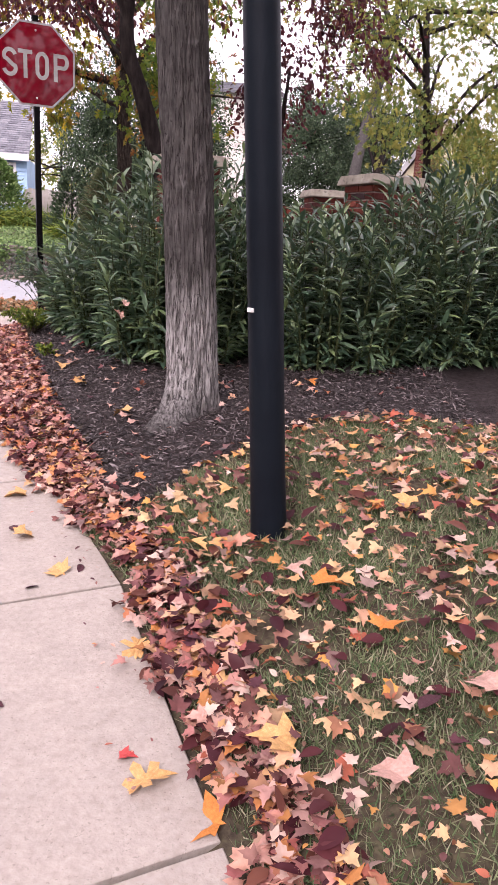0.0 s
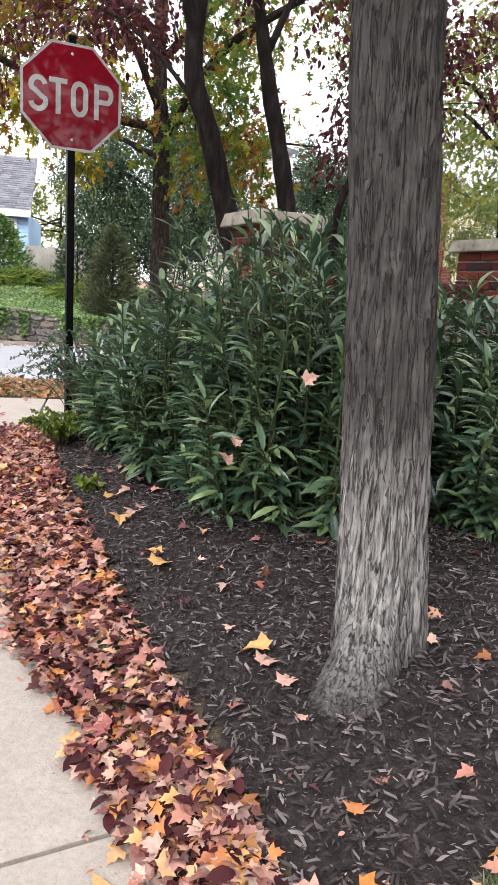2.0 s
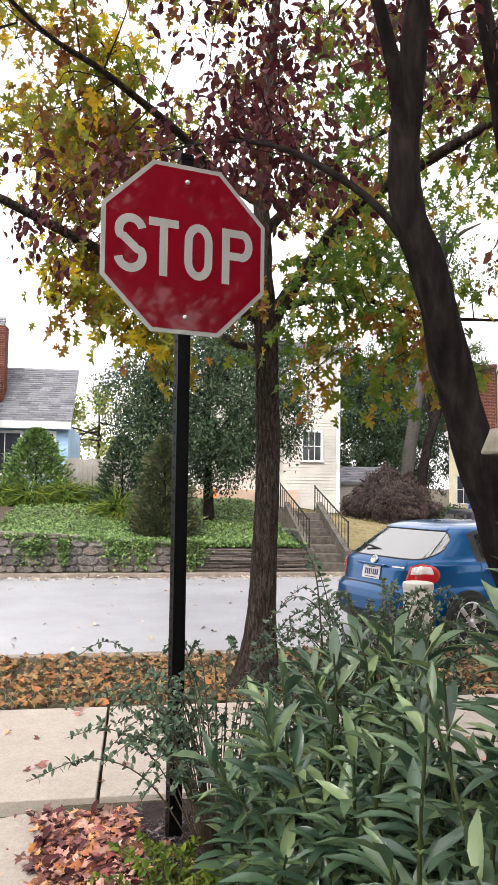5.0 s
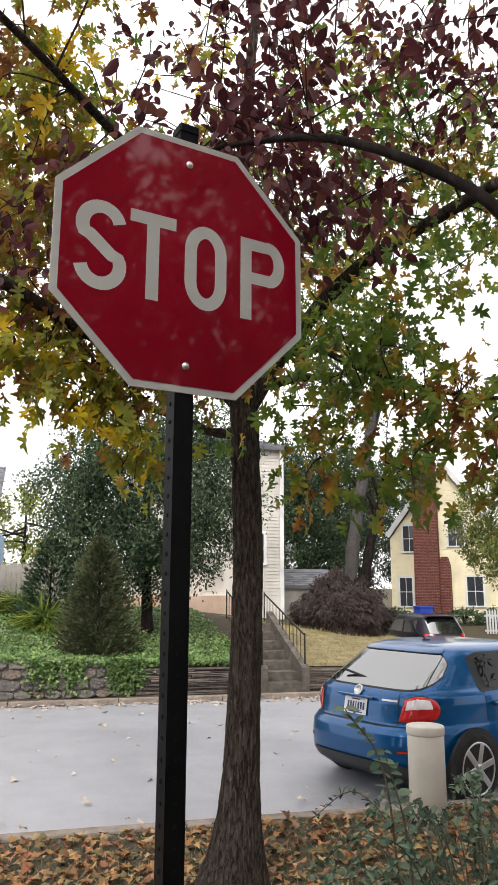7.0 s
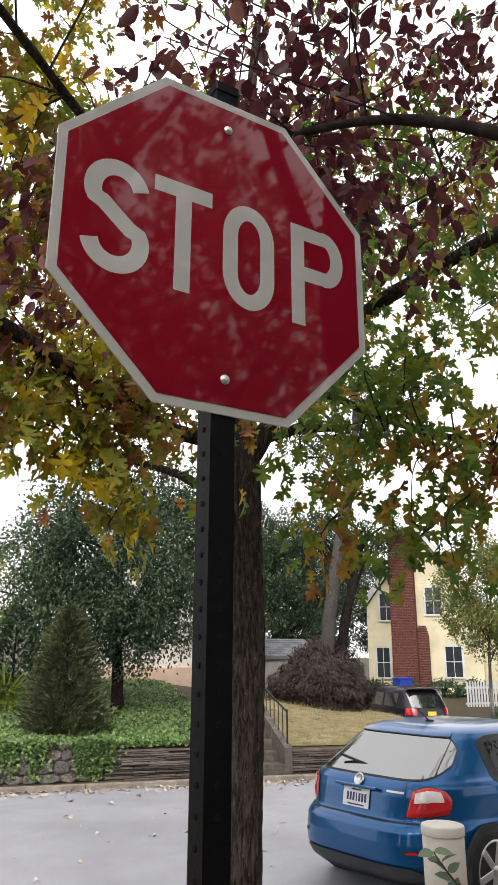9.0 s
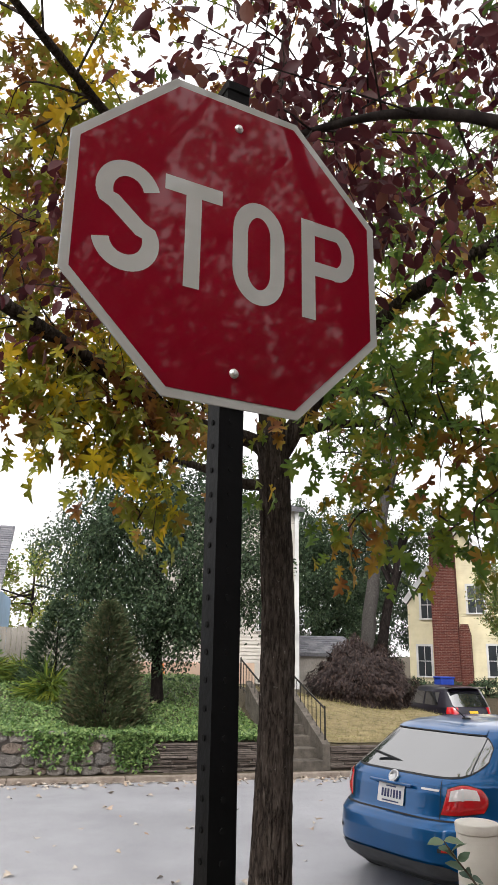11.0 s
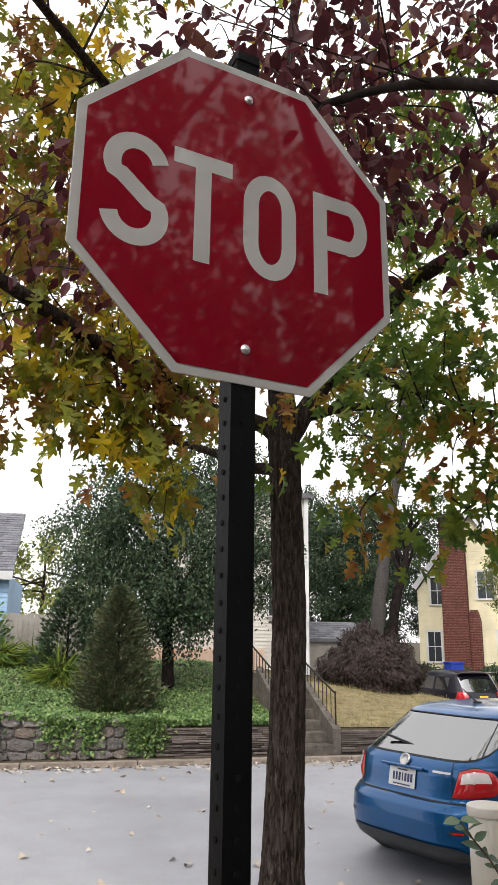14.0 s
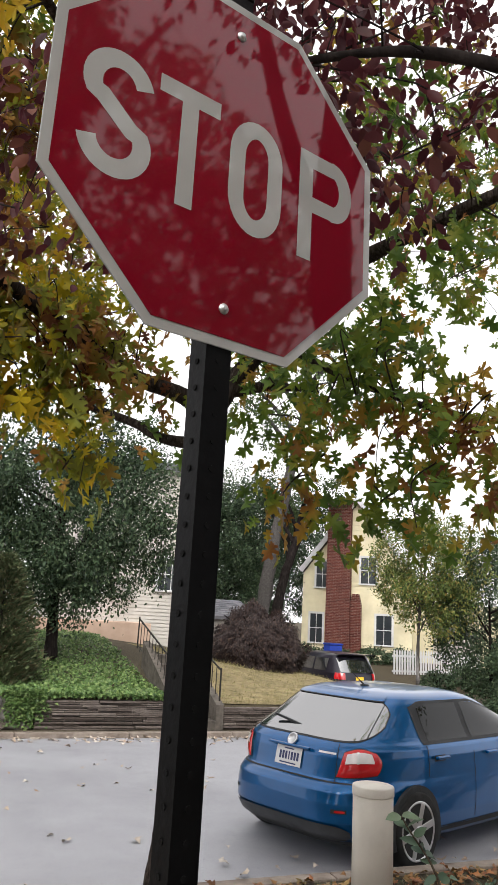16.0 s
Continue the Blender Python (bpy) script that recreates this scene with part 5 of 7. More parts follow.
def shade_tree(name, base, top, centre, radii, n, leaf, mat, size, bark, label, per=24, r0=0.16, gap=-0.2, fork=0.5):
    """A trunk with limbs to a broad crown."""
    ob = tagged(empty(name), label, "tree")
    a, b = Vector(base), Vector(top)
    path = bend([a, a.lerp(b, 0.5) + Vector((0.05, 0.03, 0)), b], 8)
    v, f = tube(path, np.linspace(r0, r0 * 0.6, len(path)), 14, rough=0.3)
    link_mesh("trunk", v, f, bark, ob, smooth=True)
    limbs = []
    for i in range(8):
        ang = i * 0.8 + rng.random() * 0.4
        s0 = a.lerp(b, fork + (1 - fork) * i / 7)
        e = np.array(centre) + np.array(radii) * 0.75 * np.array((math.cos(ang), math.sin(ang), rng.uniform(-0.4, 0.6)))
        m = (np.array(s0) + e) / 2 + (0, 0, 0.3)
        limbs.append(([tuple(s0), tuple(m), tuple(e)], [r0 * 0.45, r0 * 0.3, r0 * 0.1]))
    crown(ob, limbs, blob(n, centre, radii, -0.95, 0.25, gap, 0.7, base[0]), leaf, mat, size, per, bark, 0.3, 0.5)


# unseen big tree added to darken the sign's reflection, and a slim one behind the far pier
shade_tree("shade_tree", (5.2, 2.4, 0.4), (5.1, 2.4, 6.5), (5.2, 2.4, 7.4), (3.4, 2.8, 3.4), 420, MAPLE, LITTER, 0.15, BARK, "unseen tall tree with dense reddish foliage, added beside the lawn to darken the sign's reflection")
shade_tree("slim_tree", (2.78, 12.8, 0.4), (2.3, 12.8, 5.2), (3.0, 12.4, 4.6), (2.6, 1.9, 1.9), 300, OAK, YELLOWLEAF, 0.1, DARKBARK, "slim dark-stemmed tree with yellow-green leaves behind the pier", 26, 0.08, -0.1, 0.55)

# ---- blue hatchback parked at the kerb ----


class Shell:
    """A car's skin: rounded plan outlines stacked over the height."""

    def __init__(self, levels, power=4.5):
        self.z, self.r, self.f, self.w = (np.array(c, float) for c in zip(*levels))
        self.power = power

    def at(self, ang, z, out=0.0):
        r, f, w = (float(np.interp(z, self.z, c)) for c in (self.r, self.f, self.w))
        a, b, c = (f - r) / 2 + out, w + out, (f + r) / 2
        k = 2 / self.power
        co, si = math.cos(ang), math.sin(ang)
        return Vector((c + a * math.copysign(abs(co) ** k, co), b * math.copysign(abs(si) ** k, si), z))

    def rear(self, y, z, out=0.0):
        r, f, w = (float(np.interp(z, self.z, c)) for c in (self.r, self.f, self.w))
        a, c = (f - r) / 2, (f + r) / 2
        return Vector((c - a * max(0.0, 1 - min(1, abs(y) / w) ** self.power) ** (1 / self.power) - out, y, z))

    def side(self, x, z, out=0.0, sign=-1):
        r, f, w = (float(np.interp(z, self.z, c)) for c in (self.r, self.f, self.w))
        a, c = (f - r) / 2, (f + r) / 2
        return Vector((x, sign * (w * max(0.0, 1 - min(1, abs(x - c) / a) ** self.power) ** (1 / self.power) + out), z))

    def body(self, steps=56, rows=50):
        zs = np.unique(np.concatenate([np.linspace(self.z[0], self.z[-1], rows), self.z]))
        v, f = [], []
        for z in zs:
            for i in range(steps):
                v.append(tuple(self.at(2 * math.pi * (i + 0.5) / steps, z)))
        for k in range(len(zs) - 1):
            for i in range(steps):
                j = (i + 1) % steps
                f.append((k * steps + i, k * steps + j, (k + 1) * steps + j, (k + 1) * steps + i))
        f.append(tuple((len(zs) - 1) * steps + i for i in range(steps)))
        f.append(tuple(range(steps))[::-1])
        return v, f


def patch(fn, s0, s1, t0, t1, ns=10, nt=8):
    """A curved panel: fn(s, t) over a grid; t0 and t1 may be functions of s."""
    v, f = [], []
    for j in range(nt + 1):
        for i in range(ns + 1):
            s = s0 + (s1 - s0) * i / ns
            a, b = (q(s) if callable(q) else q for q in (t0, t1))
            v.append(tuple(fn(s, a + (b - a) * j / nt)))
    for j in range(nt):
        for i in range(ns):
            a = j * (ns + 1) + i
            f.append((a, a + 1, a + ns + 2, a + ns + 1))
    return v, f


def wheel(name, parent, m, r=0.318, w=0.2):
    ob = empty(name, m)
    ob.parent = parent
    v, f = lathe([(r - 0.09, -w / 2), (r - 0.03, -w / 2 - 0.004), (r - 0.008, -w / 2 + 0.02), (r, -w / 2 + 0.05), (r, w / 2 - 0.05), (r - 0.008, w / 2 - 0.02), (r - 0.03, w / 2 + 0.004), (r - 0.09, w / 2)], 40)
    link_mesh("tyre", v, f, RUBBER, ob, smooth=True)
    rr = r - 0.085
    v, f = lathe([(rr + 0.006, w / 2 - 0.02), (rr, w / 2 + 0.004), (rr - 0.018, w / 2), (rr - 0.03, w / 2 - 0.03), (0.02, w / 2 - 0.06)], 36)
    rim = link_mesh("rim", v, f, ALLOY, ob, "silver alloy rim", smooth=True)
    for i in range(6):
        bm = box((rr - 0.03, 0.062, 0.03), (rr / 2 + 0.005, 0, w / 2 - 0.012), 0.008)
        bmesh.ops.transform(bm, matrix=pose(0, 0, 0, 0, 0, i * 60 + 12), verts=bm.verts)
        part("spoke", bm, ALLOY, ob, smooth=False)
    v, f = lathe([(0.05, w / 2 - 0.05), (0.05, w / 2 + 0.0), (0.035, w / 2 + 0.008), (0.0, w / 2 + 0.01)], 20)
    link_mesh("hub", v, f, ALLOY, ob, smooth=True)
    v, f = lathe([(rr - 0.03, w / 2 - 0.055), (0.0, w / 2 - 0.055)], 24)
    link_mesh("wheel_well", v, f, DARKPLASTIC, ob)
    return ob


HEAD = 34.0
hatch = tagged(empty("hatchback_car", Matrix.Translation((-0.97, 13.33, ROAD_Z + 0.01)) @ pose(0, 0, 0, 0, 0, HEAD)), "metallic blue five-door hatchback parked at the kerb", "car")
SH = Shell([(0.20, 0.22, 4.2, 0.78), (0.29, 0.07, 4.3, 0.86), (0.40, 0.0, 4.35, 0.88), (0.54, 0.0, 4.36, 0.886), (0.63, 0.015, 4.36, 0.886), (0.675, 0.06, 4.34, 0.884), (0.70, 0.11, 4.3, 0.882), (0.76, 0.125, 4.25, 0.88),
            (0.87, 0.145, 4.1, 0.874), (0.94, 0.17, 3.7, 0.86), (0.975, 0.205, 3.4, 0.835), (1.00, 0.24, 3.25, 0.808), (1.03, 0.285, 3.1, 0.785), (1.11, 0.42, 2.86, 0.745), (1.21, 0.585, 2.6, 0.702), (1.29, 0.72, 2.4, 0.665), (1.335, 0.80, 2.25, 0.63), (1.37, 0.93, 2.1, 0.56), (1.392, 1.15, 1.95, 0.44), (1.402, 1.4, 1.8, 0.25)])
v, f = SH.body()
link_mesh("body", v, f, CARBLUE, hatch, smooth=True)


def car_panel(shell, name, kind, s0, s1, t0, t1, mat, parent, label="", out=0.006, ns=12, nt=8, sign=-1):
    fn = (lambda s, t: shell.rear(s, t, out)) if kind == "rear" else (lambda s, t: shell.side(s, t, out, sign)) if kind == "side" else (lambda s, t: shell.at(s, t, out))
    v, f = patch(fn, s0, s1, t0, t1, ns, nt)
    return link_mesh(name, v, f, mat, parent, label, smooth=True)


WRAP = 0.86
car_panel(SH, "rear_window", "ang", math.pi - WRAP, math.pi + WRAP, lambda a: 1.005 + 0.11 * (abs(a - math.pi) / WRAP) ** 5, lambda a: 1.31 - 0.10 * (abs(a - math.pi) / WRAP) ** 5, CARGLASS, hatch, "dark wrap-round rear window reflecting sky and leaves", 0.006, 60, 12)
car_panel(SH, "window_border", "ang", math.pi - WRAP - 0.02, math.pi + WRAP + 0.02, lambda a: 0.992 + 0.105 * (abs(a - math.pi) / WRAP) ** 5, lambda a: 1.318 - 0.095 * (abs(a - math.pi) / WRAP) ** 5, DARKPLASTIC, hatch, "black border of the rear window", 0.003, 60, 12)
car_panel(SH, "roof_spoiler", "ang", math.pi - 0.62, math.pi + 0.62, 1.312, 1.352, CARBLUE, hatch, "blue lip over the rear window", 0.022, 40, 3)
# the shade below the lip, put in as a dark strip
car_panel(SH, "spoiler_edge", "ang", math.pi - 0.62, math.pi + 0.62, 1.304, 1.314, DARKPLASTIC, hatch, "dark strip painted as the shade under the lip", 0.017, 40, 1)


def lamp_patch(sg, s0, s1, t0, t1, out, name, mat, label):
    """A piece of the almond-shaped rear lamp, bulging from the body's corner."""
    def fn(a, t):
        inner, outer = 0.315 + 0.07 * t, 0.835 - 0.05 * (2 * t - 1) ** 2
        z0, z1 = 0.735 + 0.025 * a ** 2, 0.925 + 0.03 * math.sin(math.pi * min(1, a)) + 0.005 * a
        bulge = out + 0.016 * max(0.0, math.sin(math.pi * a) * math.sin(math.pi * t)) ** 0.5
        return SH.at(math.pi - sg * (inner + (outer - inner) * a), z0 + (z1 - z0) * t, bulge)
    v, f = patch(fn, s0, s1, t0, t1, 26, 10)
    return link_mesh(name, v, f, mat, hatch, label, smooth=True)


for sg in (-1, 1):
    lamp_patch(sg, -0.02, 1.02, -0.03, 1.03, 0.003, "lamp_gasket", DARKPLASTIC, "thin black seal round the lamp")
    lamp_patch(sg, 0.0, 1.0, 0.0, 1.0, 0.006, "rear_lamp", REDLENS, "red rear lamp wrapping round the corner")
    lamp_patch(sg, 0.10, 0.82, 0.52, 0.90, 0.010, "lamp_lens", CLEARLENS, "clear upper lens of the rear lamp")
    lamp_patch(sg, 0.40, 0.46, 0.50, 0.92, 0.0115, "lens_rib", ALLOY, "chrome rib inside the lens")
    o0 = math.pi - sg * 0.30
    car_panel(SH, "bumper_slot", "ang", math.pi - sg * 0.36, math.pi - sg * 0.54, 0.475, 0.505, DARKPLASTIC, hatch, "dark reflector slot in the bumper", 0.004, 8, 2)
    car_panel(SH, "slot_reflector", "ang", math.pi - sg * 0.40, math.pi - sg * 0.52, 0.482, 0.498, REDLENS, hatch, "dull red reflector", 0.0065, 6, 1)
    car_panel(SH, "hatch_seam", "ang", o0, o0 - sg * 0.008, 0.70, 0.985, DARKPLASTIC, hatch, "", 0.003, 1, 10)
    car_panel(SH, "window_divider", "ang", math.pi - sg * 0.655, math.pi - sg * 0.675, 1.03, 1.29, DARKPLASTIC, hatch, "black seam between rear window and quarter glass", 0.009, 2, 8)
    car_panel(SH, "window_surround", "side", 0.98, 2.86, 0.975, lambda x: 1.318 - 0.3 * max(0, 1.14 - x) - 0.27 * max(0, x - 2.0) ** 1.1, DARKPLASTIC, hatch, "black frame round the door windows", 0.004, 26, 8, sg)
    car_panel(SH, "door_window", "side", 1.08, 1.72, 0.998, lambda x: 1.295 - 0.25 * max(0, 1.22 - x), SIDEGLASS, hatch, "dark rear door window", 0.008, 12, 8, sg)
    car_panel(SH, "door_window", "side", 1.80, 2.72, 0.998, lambda x: 1.295 - 0.27 * max(0, x - 2.0) ** 1.1, SIDEGLASS, hatch, "dark front door window", 0.008, 12, 8, sg)
    car_panel(SH, "door_seam", "side", 1.735, 1.743, 0.32, 0.98, DARKPLASTIC, hatch, "", 0.003, 1, 6, sg)
    car_panel(SH, "door_seam", "side", 1.01, 1.018, 0.72, 0.98, DARKPLASTIC, hatch, "", 0.003, 1, 6, sg)
    car_panel(SH, "side_skirt", "side", 1.2, 3.0, 0.24, 0.30, DARKPLASTIC, hatch, "dark sill under the doors", 0.004, 10, 2, sg)
    # flat dark patch that paints the hollow's shade behind the handle
    car_panel(SH, "handle_recess", "side", 1.10, 1.26, 0.835, 0.885, DARKPLASTIC, hatch, "dark patch painted as the shade of the hollow behind the handle", 0.003, 6, 3, sg)
    bm = box((0.19, 0.035, 0.03), (1.18, sg * 0.9, 0.868), 0.012)
    part("door_handle", bm, CARBLUE, hatch, "blue door handle")
    bm = box((0.19, 0.035, 0.03), (2.02, sg * 0.9, 0.86), 0.012)
    part("door_handle", bm, CARBLUE, hatch, "blue door handle")
    bm = box((0.1, 0.2, 0.14), (2.65, sg * 0.98, 1.02), 0.03)
    part("wing_mirror", bm, CARBLUE, hatch)
    for wx in (0.80, 3.40):
        arch = [(wx + 0.352 * math.cos(radians(q)), 0.32 + 0.352 * math.sin(radians(q))) for q in range(-20, 201, 10)]
        bm = prism(arch, 0.03, "y")
        bmesh.ops.translate(bm, vec=(0, 0.8585 if sg > 0 else -0.8885, 0), verts=bm.verts)
        part("wheel_arch", bm, DARKPLASTIC, hatch, "dark wheel arch opening")
        wheel("wheel", hatch, pose(wx, sg * 0.80, 0.318, -90 if sg > 0 else 90))
car_panel(SH, "bumper_skirt", "ang", math.pi - 0.56, math.pi + 0.56, lambda a: 0.235 + 0.06 * (abs(a - math.pi) / 0.56) ** 6, lambda a: 0.385 - 0.05 * (abs(a - math.pi) / 0.56) ** 6, BUMPERGREY, hatch, "dark grey lower bumper skirt", 0.012, 44, 6)
car_panel(SH, "skirt_lip", "ang", math.pi - 0.58, math.pi + 0.58, 0.205, 0.245, DARKPLASTIC, hatch, "black lower edge of the skirt", 0.02, 44, 2)
car_panel(SH, "bumper_seam", "ang", math.pi - 0.66, math.pi + 0.66, 0.688, 0.697, DARKPLASTIC, hatch, "dark gap between tailgate and bumper", 0.003, 44, 1)
car_panel(SH, "number_plate", "rear", -0.155, 0.155, 0.745, 0.895, PLATE, hatch, "white number plate with dark marks", 0.012, 4, 3)
for x0, x1 in [(-0.125, -0.1), (-0.09, -0.065), (-0.055, -0.03), (-0.015, 0.0), (0.015, 0.04), (0.05, 0.075), (0.085, 0.11)]:
    car_panel(SH, "plate_mark", "rear", x0, x1, 0.79, 0.855, PLATEBAR, hatch, "", 0.0135, 1, 1)
car_panel(SH, "plate_mark", "rear", -0.1, 0.1, 0.757, 0.768, PLATEBAR, hatch, "", 0.0135, 1, 1)
car_panel(SH, "plate_mark", "rear", -0.06, 0.06, 0.873, 0.883, PLATEBAR, hatch, "", 0.0135, 1, 1)
bm = box((0.03, 0.5, 0.022), (0.128, 0, 0.912), 0.008)
part("tailgate_grip", bm, CARBLUE, hatch, "blue grip bar over the number plate")
v, f = lathe([(0.055, 0), (0.055, 0.012), (0.047, 0.016), (0.04, 0.012), (0.038, 0.005), (0.0, 0.005)], 28)
o = link_mesh("badge", v, f, ALLOY, hatch, "round chrome badge", smooth=True)
o.matrix_basis = pose(0.176, 0, 0.957, 0, -62, 0)
car_panel(SH, "model_mark", "rear", -0.50, -0.33, 0.90, 0.916, ALLOY, hatch, "small chrome lettering shape", 0.008, 4, 1)
bm = box((0.022, 0.36, 0.022), (0.345, 0.22, 1.085), 0.006, pose(0, 0, 0, 10, 0, 0))
part("rear_wiper", bm, DARKPLASTIC, hatch, "black rear wiper")
v, f = tube([(1.18, 0, 1.395), (1.08, 0, 1.46), (0.98, 0, 1.53)], [0.008, 0.005, 0.004], 8)
link_mesh("aerial", v, f, DARKPLASTIC, hatch)
v, f = lathe([(0.045, 0), (0.04, 0.015), (0.0, 0.02)], 16)
o = link_mesh("aerial_base", v, f, DARKPLASTIC, hatch)
o.matrix_basis = pose(1.18, 0, 1.39)

# dark car further along
suv = tagged(empty("suv_car", street(11.5, 9.3, -0.28, 92)), "dark purple-grey SUV parked beyond the lawn", "car")
S2 = Shell([(0.25, 0.15, 4.5, 0.82), (0.4, 0.02, 4.6, 0.9), (0.7, 0.0, 4.6, 0.91), (0.95, 0.06, 4.4, 0.9), (1.05, 0.1, 3.5, 0.88), (1.2, 0.2, 3.2, 0.84), (1.5, 0.4, 2.8, 0.76), (1.62, 0.5, 2.6, 0.7), (1.68, 0.75, 2.3, 0.55)])
v, f = S2.body(40, 30)
link_mesh("body", v, f, SUVPAINT, suv, smooth=True)
car_panel(S2, "rear_window", "rear", -0.62, 0.62, 1.1, 1.52, CARGLASS, suv, "", 0.008)
car_panel(S2, "number_plate", "rear", -0.15, 0.15, 0.82, 0.98, PLATEYELLOW, suv, "small yellow number plate", 0.012, 2, 2)
bm = box((0.3, 1.3, 0.03), (0.45, 0, 1.66), 0.01)
part("roof_spoiler", bm, SUVPAINT, suv)
for sg in (-1, 1):
    car_panel(S2, "rear_lamp", "ang", math.pi + sg * 0.28, math.pi + sg * 0.8, 0.88, 1.08, REDLENS, suv, "red rear lamp", 0.01, 10, 3)
    car_panel(S2, "door_window", "side", 0.8, 1.6, 1.1, 1.5, CARGLASS, suv, "", 0.008, 8, 5, sg)
    car_panel(S2, "door_window", "side", 1.7, 2.7, 1.1, lambda x: 1.5 - 0.2 * max(0, x - 2.2), CARGLASS, suv, "", 0.008, 8, 5, sg)
    for wx in (0.85, 3.6):
        wheel("wheel", suv, pose(wx, sg * 0.82, 0.33, -90 if sg > 0 else 90), 0.33)

# ---- retaining walls, stairs and rails across the street ----


def stone_wall(u0, u1, base, top0, top1, seed):
    ob = tagged(empty("retaining_wall", street(u0, 0.42, base)), "grey and tan rough fieldstone retaining wall", "wall", kind="structure")
    L = u1 - u0
    bm = prism([(0, 0), (L, 0), (L, top1 - base - 0.05), (0, top0 - base - 0.05)], 0.3, "y")
    bmesh.ops.translate(bm, vec=(0, 0.05, 0), verts=bm.verts)
    part("wall_core", bm, STONEMORTAR, ob, "dark grey mortar")
    r2 = random.Random(seed)
    z = 0.0
    while z < max(top0, top1) - base - 0.06:
        hgt = r2.uniform(0.1, 0.24)
        x = 0.0
        while x < L - 0.05:
            w = min(r2.uniform(0.16, 0.45), L - x)
            lim = top0 + (top1 - top0) * (x + w / 2) / L - base
            if z + hgt * 0.6 < lim:
                hh = min(hgt, lim - z)
                n = r2.randint(6, 8)
                ring = []
                for i in range(n):
                    a = 2 * math.pi * (i + 0.5) / n
                    c, s = math.cos(a), math.sin(a)
                    k = 0.485 / max(abs(c), abs(s)) ** 0.95 * r2.uniform(0.92, 1.03)
                    ring.append((x + w / 2 + c * k * w, z + hh / 2 + s * k * hh))
                bm = prism(ring, 0.14, "y", 0.012)
                bmesh.ops.translate(bm, vec=(0, r2.uniform(-0.03, 0.01), 0), verts=bm.verts)
                part("stone", bm, FIELDSTONE, ob)
            x += w
        z += hgt


stone_wall(-4.08, 0.3, 0.42, 1.30, 0.98, 3)
stone_wall(-9.5, -5.6, 0.42, 1.30, 1.3, 4)


def slate_wall(u0, u1, base, top):
    ob = tagged(empty("slate_wall", street(u0, 0.4, base)), "low dry-stacked dark slate retaining wall", "wall", kind="structure")
    L = u1 - u0
    part("wall_core", box((L, 0.3, top - base - 0.03), (L / 2, 0.2, (top - base) / 2 - 0.015)), DARKPLASTIC, ob)
    r2 = random.Random(int(u0 * 10))
    z = 0.0
    while z < top - base - 0.02:
        hgt = r2.uniform(0.024, 0.045)
        x = -r2.uniform(0, 0.3)
        while x < L:
            w = r2.uniform(0.3, 0.8)
            a, b = max(0, x), min(L, x + w)
            if b - a > 0.04:
                part("slate", box((b - a - 0.008, 0.16, hgt - 0.007), ((a + b) / 2, 0.06 + r2.uniform(-0.035, 0.03), z + hgt / 2), 0.004), SLATE, ob)
            x += w
        z += hgt


slate_wall(0.32, 2.72, 0.42, 0.87)
slate_wall(3.55, 7.2, 0.42, 0.8)


def stairs(u0, u1, n, rise, going, base, label, cheek=True):
    ob = tagged(empty("garden_stairs", street((u0 + u1) / 2, 0.35, base)), label, "stairs")
    w = u1 - u0
    for i in range(n):
        part("step", box((w, going + 0.06, rise), (0, going * (i + 0.5), rise * (i + 0.5)), 0.008), STEPSTONE, ob)
    if cheek:
        for sx in (-1, 1):
            bm = prism([(0, 0), (going * n, 0), (going * n, rise * n + 0.25), (0, 0.42)], 0.14, "x")
            bmesh.ops.translate(bm, vec=(sx * (w / 2 + 0.07) - 0.07, 0, 0), verts=bm.verts)
            part("cheek_wall", bm, STEPSTONE, ob)
    return ob


stairs(2.74, 3.4, 7, 0.16, 0.36, 0.42, "weathered concrete garden steps between low cheek walls")
stairs(-5.45, -4.23, 7, 0.165, 0.33, 0.42, "grey stone steps up to the blue house", True)


def railing(u, v0, z0, v1, z1, height=0.62):
    ob = tagged(empty("iron_railing"), "black wrought iron handrail with thin balusters beside the steps", "railing", group="stair railings")
    a, b = st(u, v0, z0), st(u, v1, z1)
    n = 13
    for i in range(n):
        q = a.lerp(b, i / (n - 1))
        r = 0.016 if i in (0, n - 1) else 0.008
        v, f = tube([q, q + Vector((0, 0, height + (0.04 if r > 0.01 else 0)))], [r, r], 6)
        link_mesh("post" if r > 0.01 else "baluster", v, f, IRON, ob)
    for hh, r in ((height, 0.018), (0.08, 0.01)):
        v, f = tube([a + Vector((0, 0, hh)), b + Vector((0, 0, hh))], [r, r], 6)
        link_mesh("rail", v, f, IRON, ob)


railing(3.5, 0.5, 0.8, 3.4, 1.55)
railing(2.66, 0.5, 0.85, 3.6, 1.6)

# ivy over the bank and hanging down the wall
n = 30000
uu, vv = rng.uniform(-4.0, 2.6, n), 0.4 + 8.2 * rng.random(n) ** 1.6
at = np.array([tuple(st(a, b, far_z(a, max(b, 0.6)) + 0.02 + 0.08 * rng.random())) for a, b in zip(uu, vv)])
hang_u = np.concatenate([rng.normal(c, rng.uniform(0.05, 0.2), 420) for c in (-2.9, -2.3, -1.25, -0.75, -0.05, 0.15, 0.22, 0.3)])
ha = np.array([tuple(st(a, 0.34 + 0.06 * rng.random(), 1.05 - rng.uniform(0.25, 0.6) * rng.random() ** 1.6)) for a in hang_u])
at = np.concatenate([at, ha])
